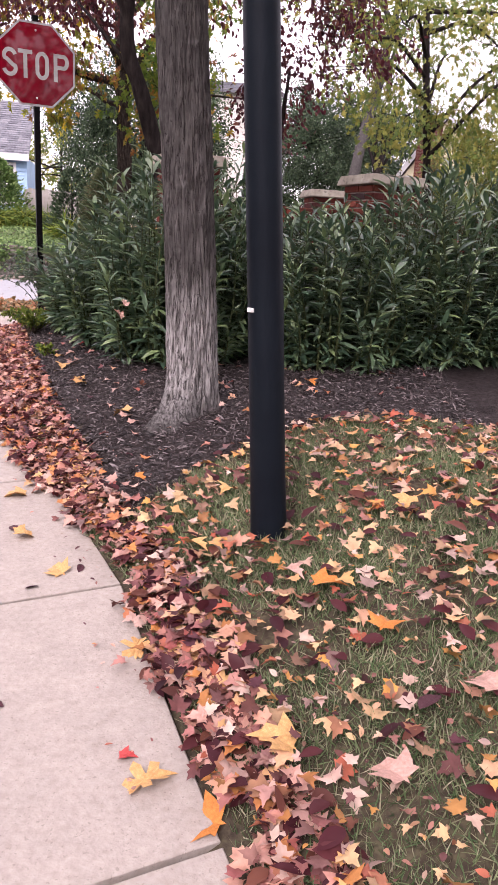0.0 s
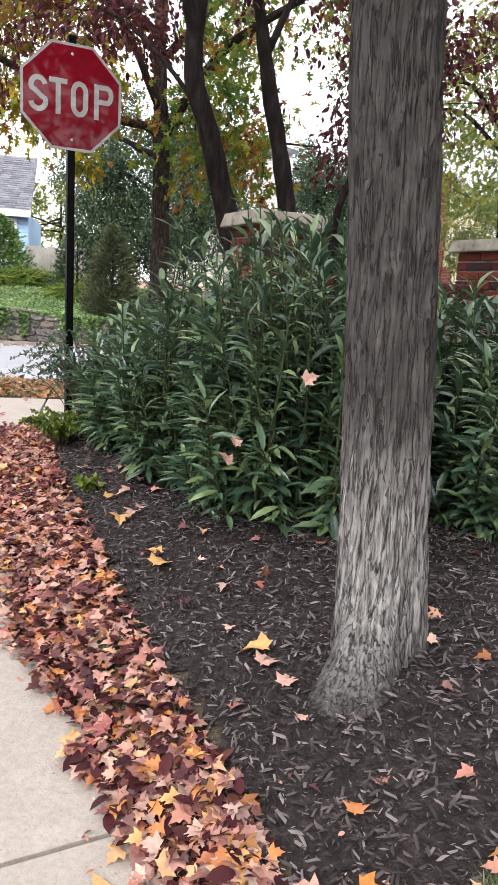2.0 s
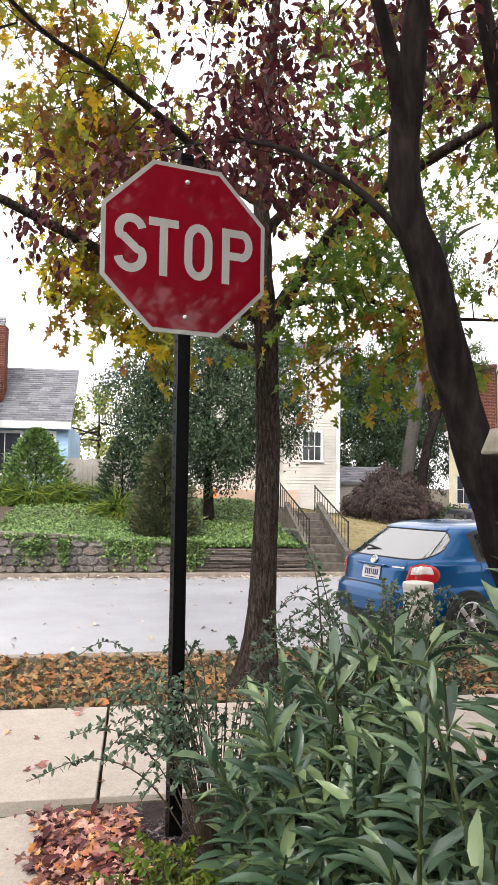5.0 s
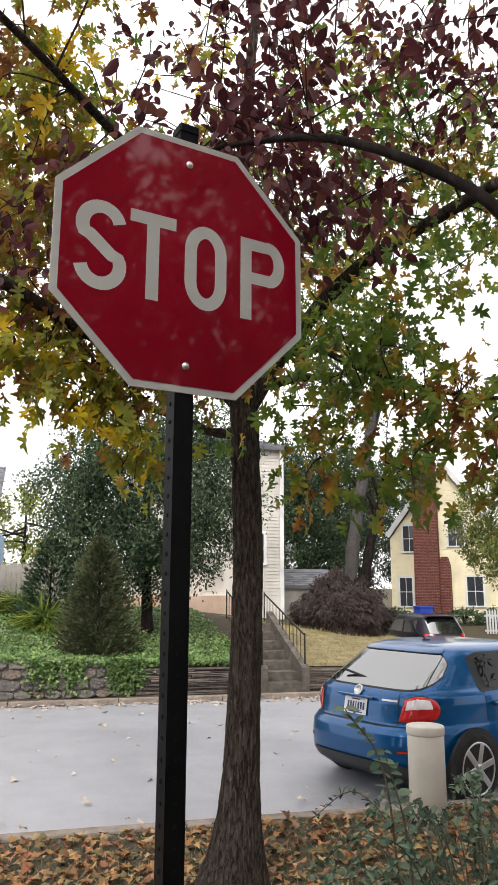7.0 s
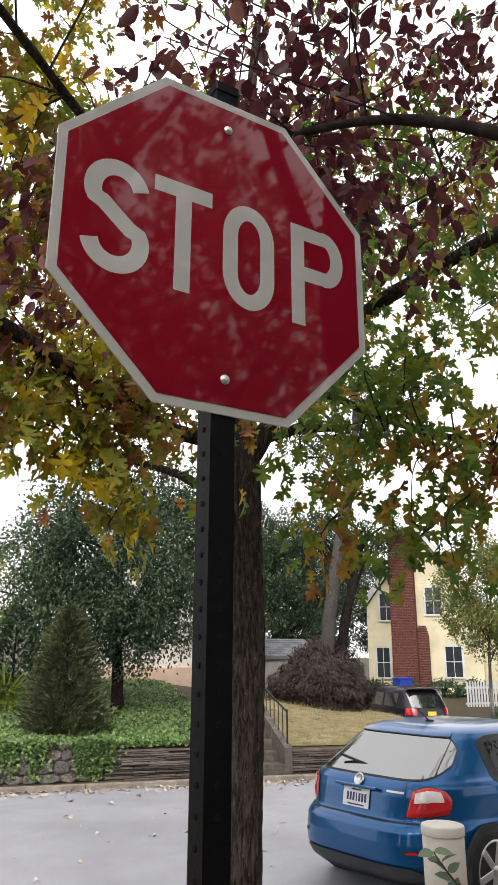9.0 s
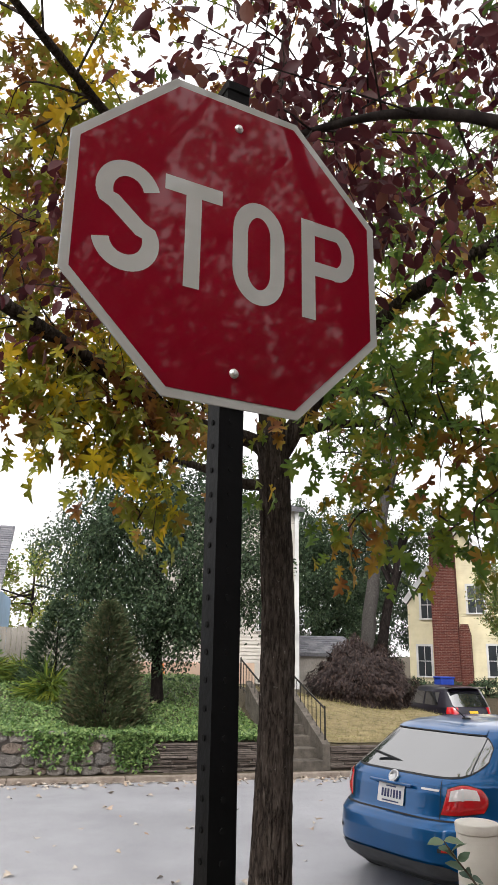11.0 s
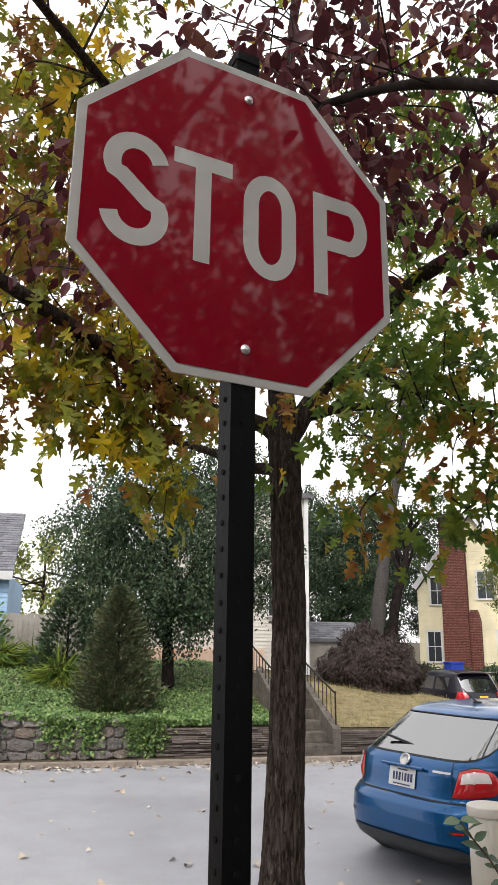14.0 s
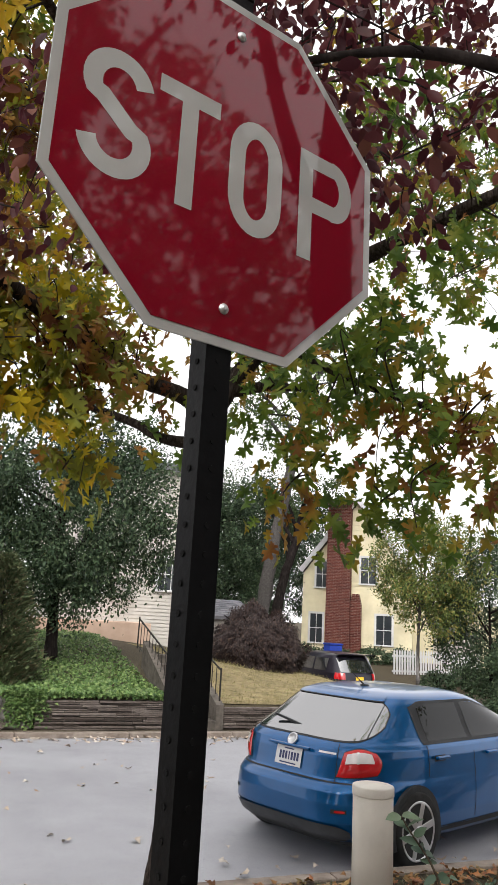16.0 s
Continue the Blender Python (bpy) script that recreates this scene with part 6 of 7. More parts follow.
tagged(scatter("ivy", MAPLE, at, unit(len(at)) + (0, -0.5, -0.2), unit(len(at)) * 0.6 + (0, -0.5, 1), rng.uniform(0.035, 0.075, len(at)), IVY), "green ivy covering the bank and trailing over the stone wall", "ivy", kind="stuff")
# dry lawn skin on the right bank
lv, lf = [], []
lu, lvv = list(np.arange(3.55, 14, 0.3)), list(np.arange(0.72, 9, 0.3))
for b in lvv:
    for a in lu:
        lv.append(tuple(st(a, b, far_z(a, b) + 0.02)))
k = len(lu)
lf = [(j * k + i, j * k + i + 1, (j + 1) * k + i + 1, (j + 1) * k + i) for j in range(len(lvv) - 1) for i in range(k - 1)]
tagged(link_mesh("bank_lawn", lv, lf, DRYGRASS, smooth=True), "dry yellow-brown mown grass on the bank", "lawn", kind="structure")

# ---- houses ----


def window(parent, m, w, h, panes=(2, 2), shutters=False):
    """A sash window at m: x across, -y out of the wall, z up from its sill."""
    ob = empty("window", m)
    ob.parent = parent
    part("frame", box((w + 0.2, 0.06, 0.1), (0, -0.03, h + 0.05)), TRIM, ob)
    part("sill", box((w + 0.24, 0.1, 0.07), (0, -0.05, -0.035)), TRIM, ob)
    for s in (-1, 1):
        part("jamb", box((0.1, 0.06, h), (s * (w / 2 + 0.05), -0.03, h / 2)), TRIM, ob)
    part("pane", box((w, 0.02, h), (0, -0.012, h / 2)), PANE, ob, "dark reflecting glass")
    for i in range(1, panes[0]):
        part("muntin", box((0.025, 0.03, h), (-w / 2 + w * i / panes[0], -0.022, h / 2)), TRIM, ob)
    for i in range(1, panes[1]):
        part("muntin", box((w, 0.03, 0.035), (0, -0.022, h * i / panes[1])), TRIM, ob)
    return ob


def siding(parent, name, length, z0, z1, m, mat, course=0.11, top=None):
    """Lapped boards on a wall plane, each a thin wedge of its own; top(x) clips a gable."""
    back = link_mesh(name, [(-length / 2, 0.05, z0), (length / 2, 0.05, z0), (length / 2, 0.09, z0 + 0.3), (-length / 2, 0.09, z0 + 0.3)], [(0, 1, 2, 3)], mat, parent)
    back.matrix_basis = m
    z = z0
    while z < z1 - 0.01:
        zt = min(z + course, z1)
        a, b = -length / 2, length / 2
        if top:
            xs = [x for x in np.linspace(a, b, 80) if top(x) >= zt]
            if not xs:
                break
            a, b = min(xs), max(xs)
        v = [(a, -0.028, z), (b, -0.028, z), (b, -0.004, zt), (a, -0.004, zt), (a, 0.1, z), (b, 0.1, z), (b, 0.1, zt), (a, 0.1, zt)]
        f = [(0, 1, 2, 3), (0, 4, 5, 1), (3, 2, 6, 7), (0, 3, 7, 4), (1, 5, 6, 2)]
        link_mesh("board", v, f, mat, back)
        z = zt
    return back


def roof_slope(parent, length, depth, m, mat=SHINGLE, rows=16):
    """Courses of shingles rising along y by the pose m; each shingle an island."""
    v, f = [], []
    r2 = random.Random(5)
    d = depth / rows
    for r in range(rows):
        x = -length / 2 - r2.random() * 0.2
        while x < length / 2:
            w = 0.3 + 0.1 * r2.random()
            a, b = max(-length / 2, x), min(length / 2, x + w - 0.008)
            if b > a:
                k = len(v)
                t = 0.018 + 0.008 * r2.random()
                v += [(a, r * d, t), (b, r * d, t), (b, (r + 1) * d + 0.03, 0.004), (a, (r + 1) * d + 0.03, 0.004), (a, r * d, -0.02), (b, r * d, -0.02)]
                f += [(k, k + 1, k + 2, k + 3), (k, k + 4, k + 5, k + 1)]
            x += w
    k = len(v)
    v += [(-length / 2, 0, -0.02), (length / 2, 0, -0.02), (length / 2, depth, -0.02), (-length / 2, depth, -0.02), (-length / 2, 0, -0.12), (length / 2, 0, -0.12), (length / 2, depth, -0.12), (-length / 2, depth, -0.12)]
    f += [(k, k + 1, k + 2, k + 3), (k + 4, k + 7, k + 6, k + 5), (k, k + 4, k + 5, k + 1), (k + 1, k + 5, k + 6, k + 2), (k + 2, k + 6, k + 7, k + 3), (k + 3, k + 7, k + 4, k)]
    o = link_mesh("roof", v, f, mat, parent)
    o.matrix_basis = m
    return o


def chimney(parent, m, sections):
    """A brick chimney of stacked blocks (z0, z1, width, depth), coursed in one joined part."""
    v, f = [], []
    r2 = random.Random(9)
    for z0, z1, w0, w1, d in sections:
        n = max(1, int((z1 - z0) / 0.075))
        for c in range(n):
            z = z0 + (z1 - z0) * c / n
            t = (c + 0.5) / n
            w = w0 + (w1 - w0) * t
            h = (z1 - z0) / n
            for ang, ln, half in ((0, w, d / 2), (-90, d, w / 2), (90, d, w / 2)):
                k = max(1, round(ln / 0.22))
                mm = pose(0, 0, 0, 0, 0, ang)
                for i in range(k + (c % 2)):
                    a, b = max(0, i - 0.5 * (c % 2)) / k * ln - ln / 2, min(k, i + 1 - 0.5 * (c % 2)) / k * ln - ln / 2
                    if b - a < 0.02:
                        continue
                    q = len(v)
                    for x, y, zz in ((a + 0.005, -half - 0.012, z + 0.005), (b - 0.005, -half - 0.012, z + 0.005), (b - 0.005, -half - 0.012, z + h - 0.005), (a + 0.005, -half - 0.012, z + h - 0.005),
                                     (a + 0.005, -half, z + 0.005), (b - 0.005, -half, z + 0.005), (b - 0.005, -half, z + h - 0.005), (a + 0.005, -half, z + h - 0.005)):
                        v.append(tuple(mm @ Vector((x, y, zz))))
                    f += [(q, q + 1, q + 2, q + 3), (q, q + 4, q + 5, q + 1), (q + 3, q + 2, q + 6, q + 7), (q, q + 3, q + 7, q + 4), (q + 1, q + 5, q + 6, q + 2)]
    ob = link_mesh("chimney", v, f, BRICKWALL, parent, "red brick chimney stack")
    ob.matrix_basis = m
    bm = bmesh.new()
    for z0, z1, w0, w1, d in sections:
        ring = [bm.verts.new((sx * w / 2 * 0.995, sy * d / 2, z)) for z, w in ((z0, w0), (z1, w1)) for sx, sy in ((-1, -1), (1, -1), (1, 1), (-1, 1))]
        bm.faces.new(ring[:4][::-1])
        bm.faces.new(ring[4:])
        for i in range(4):
            j = (i + 1) % 4
            bm.faces.new((ring[i], ring[j], ring[4 + j], ring[4 + i]))
    core = part("chimney_core", bm, MORTAR, ob)
    return ob


# yellow house: gable end with chimney towards the street
yh = tagged(empty("yellow_house", street(17.75, 20.6, 0.6, -36)), "pale yellow clapboard house with a tall red brick gable chimney", "house")
GW, EAVE, PEAK = 5.5, 4.35, 8.0
gable = lambda x: EAVE + (PEAK - EAVE) * (1 - abs(x) / (GW / 2))
siding(yh, "gable_wall", GW, 0, PEAK, pose(0, 0, 0), YELLOWWALL, 0.13, lambda x: gable(x))
part("wall_body", prism([(-GW / 2, 0), (GW / 2, 0), (GW / 2, EAVE), (0, PEAK), (-GW / 2, EAVE)], 9, "y"), YELLOWWALL, yh).matrix_basis = pose(0, 0.1, 0)
for sx in (-1, 1):
    ang = math.degrees(math.atan2(PEAK - EAVE, GW / 2))
    L = math.hypot(PEAK - EAVE, GW / 2) + 0.15
    roof_slope(yh, 9.4, L, pose(sx * (GW / 2 + 0.1), 4.5, EAVE - 0.05, 0, 0, 90 * sx) @ pose(0, 0, 0, ang, 0, 0), DARKROOF, 24)
    o = part("rake_board", box((L, 0.06, 0.24), (0, 0, 0)), TRIM, yh, "white rake board")
    o.matrix_basis = pose(sx * (GW / 4 + 0.06), -0.31, (EAVE + PEAK) / 2 + 0.04, 0, sx * ang, 0)
chimney(yh, pose(-0.85, -0.35, 0), [(0, 7.75, 1.2, 1.15, 0.7), (7.75, 7.95, 1.28, 1.28, 0.8)])
chimney(yh, pose(0.0, -0.2, 0), [(0, 2.75, 0.55, 0.55, 0.42), (2.75, 3.25, 0.55, 0.3, 0.4)])
for wx, wz in ((-2.0, 0.8), (1.4, 0.85), (-1.75, 3.55), (0.6, 3.8)):
    window(yh, pose(wx, -0.02, wz), 0.62 if wx < 0 else 0.75, 1.4 if wz < 2 else 1.3, (2, 2))
wingw = 5.5
siding(yh, "wing_wall", wingw, 0, 3.0, pose(GW / 2 + wingw / 2, 1.6, 0), YELLOWWALL, 0.13)
part("wing_body", box((wingw, 5, 3.0), (GW / 2 + wingw / 2, 4.2, 1.5)), YELLOWWALL, yh)

# white house behind the pear tree
wh = tagged(empty("white_house", street(4.1, 12.2, 1.2)), "white clapboard house with a peach-coloured porch base", "house")
siding(wh, "front_wall", 5.0, 0, 6.15, pose(0, 0, 0), WHITEWALL, 0.12)
part("wall_body", box((4.98, 7, 6.15), (0, 3.6, 3.075)), WHITEWALL, wh)
window(wh, pose(1.45, -0.02, 1.95), 0.68, 1.05, (3, 2))
window(wh, pose(-1.2, -0.02, 1.7), 0.8, 1.2, (2, 2))
roof_slope(wh, 5.4, 4.2, pose(0, -0.3, 6.15) @ pose(0, 0, 0, 14, 0, 0), SHINGLE, 18)
part("corner_board", box((0.14, 0.05, 6.15), (2.47, -0.05, 3.075)), TRIM, wh)
part("porch_base", box((4.2, 2.0, 0.85), (-1.6, -1.0, 0.42), 0.02), PEACH, wh, "peach painted porch base")
part("porch_step", box((1.2, 0.9, 0.4), (-3.0, -2.3, 0.2), 0.02), STEPSTONE, wh)
v, f = tube([(-1.9, -1.9, 0.1), (-1.9, -1.9, 1.6)], [0.02, 0.02], 6)
link_mesh("porch_post", v, f, IRON, wh)
orn = tagged(empty("porch_decoration", street(1.62, 9.6, 1.75)), "orange hanging autumn decoration on the porch", "decoration")
for dz, r in ((0, 0.14), (0.22, 0.11), (-0.2, 0.09)):
    v, f = lathe([(0.01, -r), (r * 0.7, -r * 0.7), (r, 0), (r * 0.7, r * 0.7), (0.02, r)], 12)
    o = link_mesh("bead", v, f, ORANGE, orn, smooth=True)
    o.matrix_basis = pose(0, 0, dz)
shed = tagged(empty("garage", street(8.3, 15, 1.1)), "small grey garage behind the weeping maple", "garage")
siding(shed, "front_wall", 3.2, 0, 1.3, pose(0, 0, 0), FENCEWOOD, 0.16)
part("wall_body", box((3.18, 3, 1.3), (0, 1.6, 0.65)), FENCEWOOD, shed)
roof_slope(shed, 3.5, 2.2, pose(0, -0.2, 1.28) @ pose(0, 0, 0, 18, 0, 0), SHINGLE, 9)

# blue house: main wing on the left, lower wing with porch windows
bh = tagged(empty("blue_house", street(-5.76, 9.2, 1.62)), "light blue house with grey shingle roof and brick chimney", "house")
siding(bh, "main_wall", 7.0, 0, 2.75, pose(-3.5, 0, 0), BLUEWALL, 0.14)
part("main_body", box((6.98, 6, 2.75), (-3.5, 3.1, 1.375)), BLUEWALL, bh)
roof_slope(bh, 7.2, 5.0, pose(-3.5, -0.25, 2.78) @ pose(0, 0, 0, 47, 0, 0), SHINGLE, 38)
part("eave_board", box((7.2, 0.08, 0.2), (-3.5, -0.24, 2.72)), TRIM, bh)
part("downpipe", box((0.08, 0.08, 2.6), (-0.1, -0.08, 1.3), 0.02), TRIM, bh)
siding(bh, "wing_wall", 2.6, 0, 2.45, pose(1.3, 0.85, 0), BLUEWALL, 0.14)
part("wing_body", box((2.58, 5, 2.45), (1.3, 3.5, 1.225)), BLUEWALL, bh)
roof_slope(bh, 2.8, 3.3, pose(1.3, 0.55, 2.5) @ pose(0, 0, 0, 40, 0, 0), SHINGLE, 25)
part("wing_eave_board", box((2.8, 0.1, 0.24), (1.3, 0.55, 2.42)), TRIM, bh)
window(bh, pose(0.6, 0.83, 0.85), 0.95, 1.3, (2, 1))
window(bh, pose(1.72, 0.83, 0.85), 0.8, 1.3, (2, 2))
window(bh, pose(-1.9, -0.02, 1.0), 0.75, 1.3, (2, 2))
chimney(bh, pose(0.1, 1.7, 2.9), [(0, 2.9, 0.6, 0.6, 0.6)])
dorm = part("dormer", prism([(-0.7, 0), (0.7, 0), (0.7, 1.4), (0, 2.0), (-0.7, 1.4)], 2.0, "y"), TRIM, bh, "white dormer on the roof")
dorm.matrix_basis = pose(-2.4, 0.9, 3.6)

# fence between the houses
fence = tagged(empty("plank_fence", street(-3.05, 8.6, 1.5)), "weathered grey vertical plank fence", "fence")
for i in range(17):
    part("plank", box((0.135, 0.022, 1.42 + 0.03 * ((i * 7) % 4)), (i * 0.14, 0.006 * ((i * 5) % 3), 0.7), 0.004), FENCEWOOD, fence)
part("rail", box((2.4, 0.04, 0.08), (1.15, 0.045, 1.25)), FENCEWOOD, fence)

# white pickets and a low white outbuilding at the end of the lawn
pickets = tagged(empty("picket_fence", street(17.4, 16.5, 0.05)), "white picket fence with pointed tops beyond the lawn", "fence")
for i in range(34):
    part("picket", prism([(-0.04, 0), (0.04, 0), (0.04, 1.25), (0, 1.33), (-0.04, 1.25)], 0.02, "y"), TRIM, pickets).matrix_basis = pose(i * 0.14, 0, 0)
for z in (0.4, 1.05):
    part("rail", box((4.8, 0.035, 0.08), (2.3, 0.04, z)), TRIM, pickets)
out = tagged(empty("outbuilding", street(24.2, 18.5, 0.0)), "low white clapboard outbuilding half hidden by shrubs", "shed")
siding(out, "front_wall", 5.0, 0, 2.1, pose(0, 0, 0), WHITEWALL, 0.14)
part("wall_body", box((4.98, 3, 2.1), (0, 1.6, 1.05)), WHITEWALL, out)
roof_slope(out, 5.3, 2.2, pose(0, -0.2, 2.1) @ pose(0, 0, 0, 25, 0, 0), SHINGLE, 9)

binn = tagged(empty("recycling_bin", street(14.3, 16.5, 0.55)), "blue plastic recycling bin beyond the dark car", "bin")
part("tub", box((0.6, 0.6, 0.9), (0, 0, 0.45), 0.04), BLUEBIN, binn)
part("lid", box((0.66, 0.66, 0.07), (0, 0, 0.94), 0.02), BLUEBIN, binn)

# ---- far trees and shrubs ----


def simple_tree(name, base, trunk, crown_c, crown_r, n, per, leaf, mat, size, bark, label, gap=-0.12, freq=0.6, low=-1.0, hang=0.3, r0=0.14):
    ob = tagged(empty(name), label, "tree")
    path = bend([base] + trunk, 8)
    v, f = tube(path, np.linspace(r0, r0 * 0.35, len(path)), 12, rough=0.3)
    link_mesh("trunk", v, f, bark, ob, smooth=True)
    c, r = np.array(crown_c), np.array(crown_r)
    top = np.array(trunk[-1])
    limbs = []
    for i in range(7):
        a = i * 0.9 + rng.random()
        s = path[int(len(path) * (0.45 + 0.07 * i))]
        e = c + r * 0.7 * np.array((math.cos(a), math.sin(a), rng.uniform(-0.3, 0.7)))
        m = (np.array(s) + e) / 2 + (0, 0, 0.2)
        limbs.append(([tuple(s), tuple(m), tuple(e)], [r0 * 0.4, r0 * 0.25, r0 * 0.1]))
    crown(ob, limbs, blob(n, c, r, low, 0.25, gap, freq, base[0]), leaf, mat, size, per, bark, 0.32 * (r.mean() / 2.0) ** 0.5, hang, 0.006)
    return ob


P = lambda u, v, z=0: tuple(st(u, v, z))
simple_tree("pear_tree", P(0.9, 4, 1.3), [P(0.85, 4, 2.4), P(0.8, 4, 4), P(0.9, 4, 5.6)], P(0.9, 4.0, 4.55), (2.85, 1.9, 2.65), 700, 84, OVAL, TREELEAF, 0.082, DARKBARK, "broad green tree with small pale-backed leaves on the ivy bank", -0.2)
simple_tree("tall_tree", P(11.4, 18, 0.8), [P(11.7, 18, 4), P(12.5, 18, 8.6), P(13.2, 18, 12), P(13.4, 18, 15)], P(12.6, 18, 13), (3.6, 3, 3.2), 170, 20, OVAL, FARLEAF, 0.18, BARK, "tall grey leaning tree with thin foliage behind the garage", 0.0, r0=0.34)
simple_tree("back_tree", P(9, 24, 0.8), [P(9, 24, 4), P(9.2, 24, 7)], P(9.5, 24, 5.4), (6.0, 3, 4.8), 620, 80, OVAL, TREELEAF, 0.15, DARKBARK, "dark green broad tree rising over the grey garage", -0.25)
simple_tree("back_tree", P(13, 27, 0.8), [P(13, 27, 4), P(12.6, 27, 8)], P(13.5, 28, 6.5), (5.0, 3, 5.0), 420, 76, OVAL, TREELEAF, 0.15, DARKBARK, "dark green tall tree next to the yellow house", -0.2)
simple_tree("tall_tree", P(12.9, 20, 0.6), [P(13.2, 20, 3.4), P(13.9, 20, 6.0), P(14.8, 21, 8.2)], P(14.4, 21, 8.4), (2.6, 2, 2.0), 120, 40, OVAL, FARLEAF, 0.13, DARKBARK, "dark leaning trunk with thin foliage beside the yellow house", 0.0, r0=0.3)
simple_tree("back_tree", P(17, 31, 0.8), [P(17, 31, 4), P(17, 31, 8)], P(17.5, 31, 6.5), (5.0, 3, 5.0), 380, 70, OVAL, TREELEAF, 0.16, DARKBARK, "dark green tall tree behind the yellow house", -0.2)
simple_tree("back_tree", P(-3, 26, 1.5), [P(-3, 26, 4), P(-3, 26, 6)], P(-3, 26, 4.6), (6, 3, 3.4), 260, 34, OVAL, YELLOWLEAF, 0.22, DARKBARK, "yellow-green autumn tree beyond the fence", -0.25)
simple_tree("back_tree", P(-14, 26, 1.5), [P(-14, 26, 4), P(-14, 26, 7)], P(-14, 26, 5.5), (6, 3, 4), 220, 30, OVAL, YELLOWLEAF, 0.22, DARKBARK, "green autumn tree behind the blue house", -0.25)
simple_tree("crape_myrtle", P(13.5, 9, -0.15), [P(13.5, 9, 1.5), P(13.6, 9, 3.2), P(13.8, 9, 4.4)], P(14.0, 9, 4.3), (2.2, 1.5, 2.3), 420, 50, OVAL, MYRTLE, 0.1, BARK, "slender multi-stemmed tree with yellow-green leaves by the house", -0.2, r0=0.07)
simple_tree("holly_tree", P(16.5, 9, 0.15), [P(16.5, 9, 1.5), P(16.5, 9, 3.5)], P(16.9, 9, 2.9), (2.8, 1.8, 3.0), 500, 70, OVAL, TREELEAF, 0.1, DARKBARK, "dense dark green tree at the end of the lawn", -0.3, r0=0.09)


def cone_shrub(name, base, r, h, n, leaf, mat, size, label, droop=0.0, power=0.8):
    ob = tagged(empty(name, Matrix.Translation(base)), label, "shrub")
    v, f = tube([(0, 0, 0), (0, 0, h * 0.9)], [0.05, 0.01], 8)
    link_mesh("stem", v, f, DARKBARK, ob)
    z = rng.random(n) ** 1.3
    a = rng.uniform(0, 2 * math.pi, n)
    wob = 1 + 0.2 * np.sin(a * 5 + z * 14) + 0.16 * np.sin(a * 11 - z * 37) + 0.13 * rng.normal(size=n)
    rr = r * (1 - z) ** power * wob * np.sqrt(0.35 + 0.65 * rng.random(n)) * np.where(z < 0.12, 0.75 + 2 * z, 1)
    at = np.stack([rr * np.cos(a), rr * np.sin(a), z * h + 0.05], 1)
    w = np.stack([np.cos(a), np.sin(a), 0.6 - droop + 0 * a], 1) + 0.35 * unit(n)
    scatter("foliage", leaf, at, w, unit(n) + (0, 0, 0.8), size * rng.uniform(0.6, 1.3, n), mat, ob)


cone_shrub("cedar", P(-0.3, 2.1, 0.95), 0.72, 2.25, 15000, SPRAY, CONIFER, 0.13, "soft grey-green young cedar on the ivy bank", 0, 0.6)
cone_shrub("yew", P(-1.3, 5.2, 1.35), 0.75, 2.0, 4200, SPRAY, TREELEAF, 0.17, "dark green conical yew before the fence", 0, 0.6)
cone_shrub("holly_shrub", P(-3.75, 7, 1.6), 1.05, 2.05, 6500, OVAL, IVY, 0.11, "dense rounded green holly before the blue house", 0, 0.55)


def mound(name, base, rx, ry, h, n, leaf, mat, size, label, hang=0.8):
    ob = tagged(empty(name, Matrix.Translation(base)), label, "shrub")
    sv, sf = [], []
    for k in range(6):
        a = k * 1.05
        tube(bend([(0, 0, 0), (0.2 * rx * math.cos(a), 0.2 * ry * math.sin(a), h * 0.6), (0.6 * rx * math.cos(a), 0.6 * ry * math.sin(a), h * 0.85)], 5), np.linspace(0.05, 0.015, 11), 6, sv, sf)
    link_mesh("stemwork", sv, sf, DARKBARK, ob)
    d = unit(n)
    d[:, 2] = np.abs(d[:, 2])
    lump = np.array([1 + 0.1 * noise.noise(Vector(q * 2.2)) + 0.18 * noise.noise(Vector(q * 6.0)) for q in d])[:, None]
    at = d * lump * (0.72 + 0.3 * rng.random((n, 1)) ** 0.6) * (rx, ry, h)
    at[:, :2] *= (0.74 + 0.26 * np.clip(at[:, 2:3] / (0.4 * h), 0, 1))
    w = d * (0.8, 0.8, 0.1) + (0, 0, -hang) + 0.4 * unit(n)
    scatter("foliage", leaf, at, w, d + 0.5 * unit(n), size * rng.uniform(0.6, 1.3, n), mat, ob)


mound("weeping_maple", P(6.45, 6.2, 0.95), 1.45, 1.15, 1.72, 34000, SPRAY, WEEPING, 0.11, "dark purple-brown weeping laceleaf maple mound on the lawn")
for u, v, r in ((-4.6, 6.2, 0.55), (-3.7, 6.0, 0.6), (-2.9, 6.2, 0.5), (-2.0, 6.3, 0.5), (-1.4, 4.3, 0.4)):
    mound("grassy_clump", P(u, v, far_z(u, v) - 0.02), r, r * 0.8, 0.5, 900, BLADE, LIME, 0.5, "arching clump of strappy green leaves", 0.2)
for u, v, r in ((14.0, 18.5, 0.9), (15.5, 18.7, 0.9), (17.5, 18.6, 1.0), (19, 18.4, 0.9), (20.5, 14, 1.2), (14.5, 10, 0.7), (16, 7.5, 0.8), (18.2, 14.5, 0.8), (20.2, 15.2, 0.9), (13.6, 16.5, 0.7), (22.5, 15.5, 1.1)):
    mound("shrub", P(u, v, far_z(u, v) - 0.02), r, r * 0.7, 0.75, 1500, OVAL, TREELEAF, 0.12, "low dark green foundation shrub", 0.2)

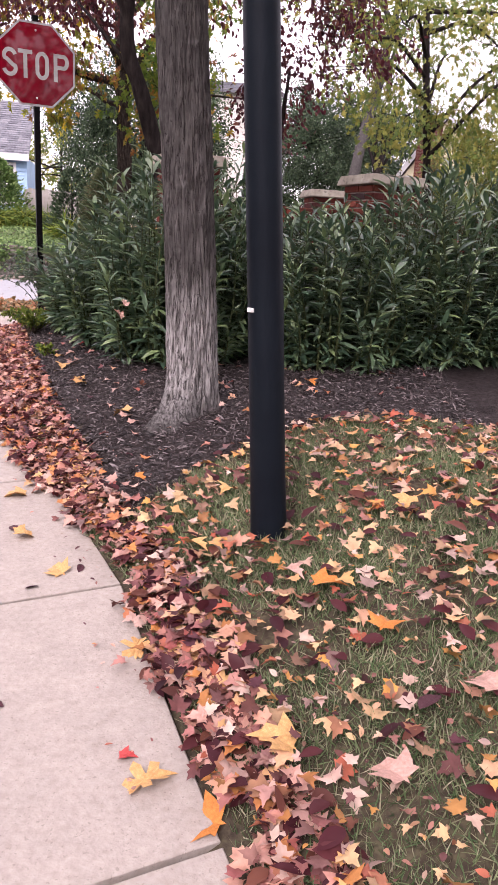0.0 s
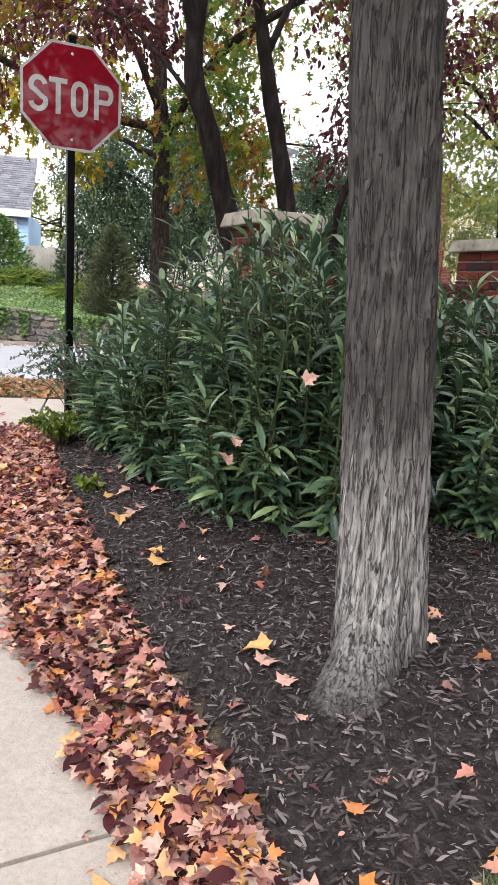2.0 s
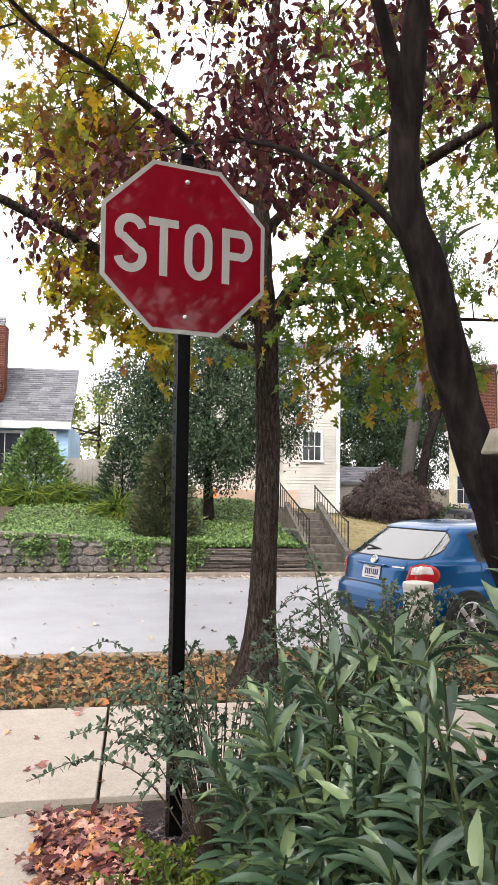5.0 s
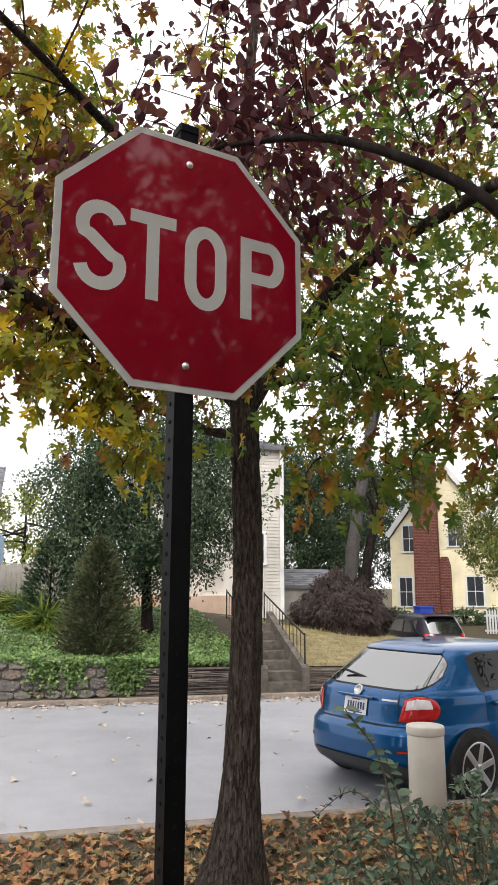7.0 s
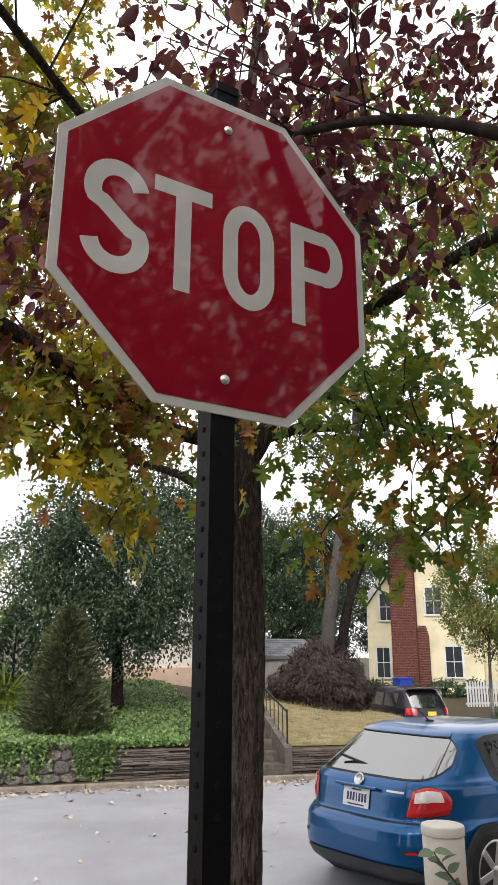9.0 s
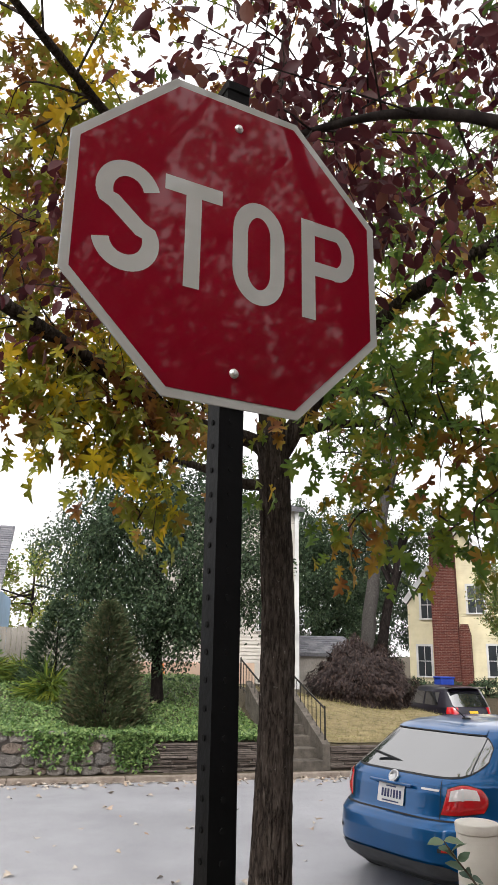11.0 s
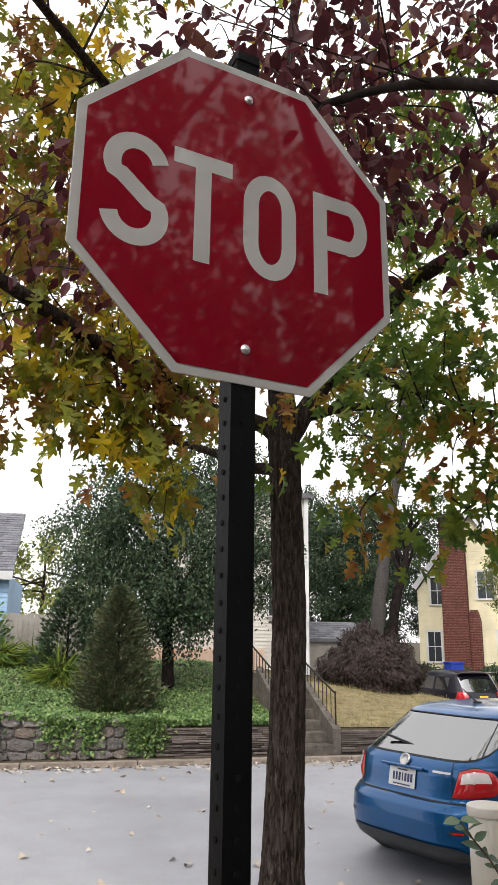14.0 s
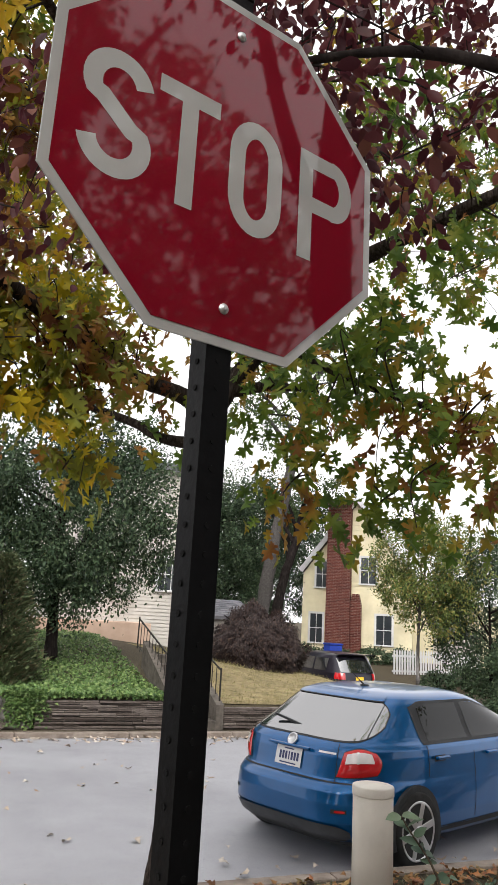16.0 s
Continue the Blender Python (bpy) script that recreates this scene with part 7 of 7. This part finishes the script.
# unseen trees added behind the walk, so sign and car reflect dark foliage
for x, y, h, r in ((-7, -7, 8.5, 3.6), (-1.5, -10, 10, 4.0), (5, -8, 11, 4.2), (11, -3, 11, 4.2), (-11, 0, 7.5, 3.6), (13, 4, 10, 4.0), (-12, 7, 7, 3.4), (-17, 2, 9, 4.0), (-20, 9, 9, 4.2), (-16, -6, 9, 4.0)):
    simple_tree("unseen_backdrop_tree", (x, y, 0.2), [(x, y, 1.5), (x + 0.2, y, h * 0.55), (x, y, h)], (x, y, h * 0.55), (r, r, h * 0.5), 240, 26, MAPLE, TREELEAF, 0.2, DARKBARK, "unseen full green tree added as a dark backdrop for reflections", -0.35)

n = 16000
uu, vv = rng.uniform(3.6, 11, n), 0.75 + 7.5 * rng.random(n) ** 1.3
at = np.array([tuple(st(a, b, far_z(a, b) + 0.015)) for a, b in zip(uu, vv)])
STRAW = material("straw_blades", [(0.16, 0.15, 0.06), (0.26, 0.22, 0.1), (0.36, 0.3, 0.16), (0.2, 0.2, 0.07)], 0.8, 3, by="island", bump=0, translucent=0.2)
tagged(scatter("bank_grass", BLADE, at, unit(n) * 0.9 + (0, 0, 0.6), unit(n), rng.uniform(0.05, 0.13, n), STRAW), "dry straw-coloured grass on the bank", "grass", kind="stuff")

wr = tagged(empty("wreath", street(3.9, 12.02, 3.1)), "green leafy wreath hanging on the white house wall", "wreath")
ang = rng.uniform(0, 2 * math.pi, 260)
rad = 0.3 + rng.normal(0, 0.04, 260)
at = np.stack([rad * np.cos(ang), -0.08 + 0.04 * rng.normal(size=260), rad * np.sin(ang)], 1)
scatter("garland", OVAL, at, unit(260), unit(260) + (0, -0.6, 0), rng.uniform(0.06, 0.12, 260), TREELEAF, wr)
for x, y, z, size in ((-0.73, 5.1, 1.13, 0.09), (-0.69, 5.1, 1.21, 0.07), (-0.38, 5.1, 1.5, 0.08)):
    me = LEAF_SHAPES["maple"].copy()
    me.materials.append(FALLEN["pale pink"])
    o = new("caught_leaf", me)
    o.matrix_basis = pose(x, y, z, 50 + rng.normal(0, 15), rng.normal(0, 20), rng.uniform(0, 360)) @ Matrix.Diagonal((size, size, size, 1))
    tagged(o, "dry tan leaf caught in the laurel foliage", "leaf", "caught leaves")
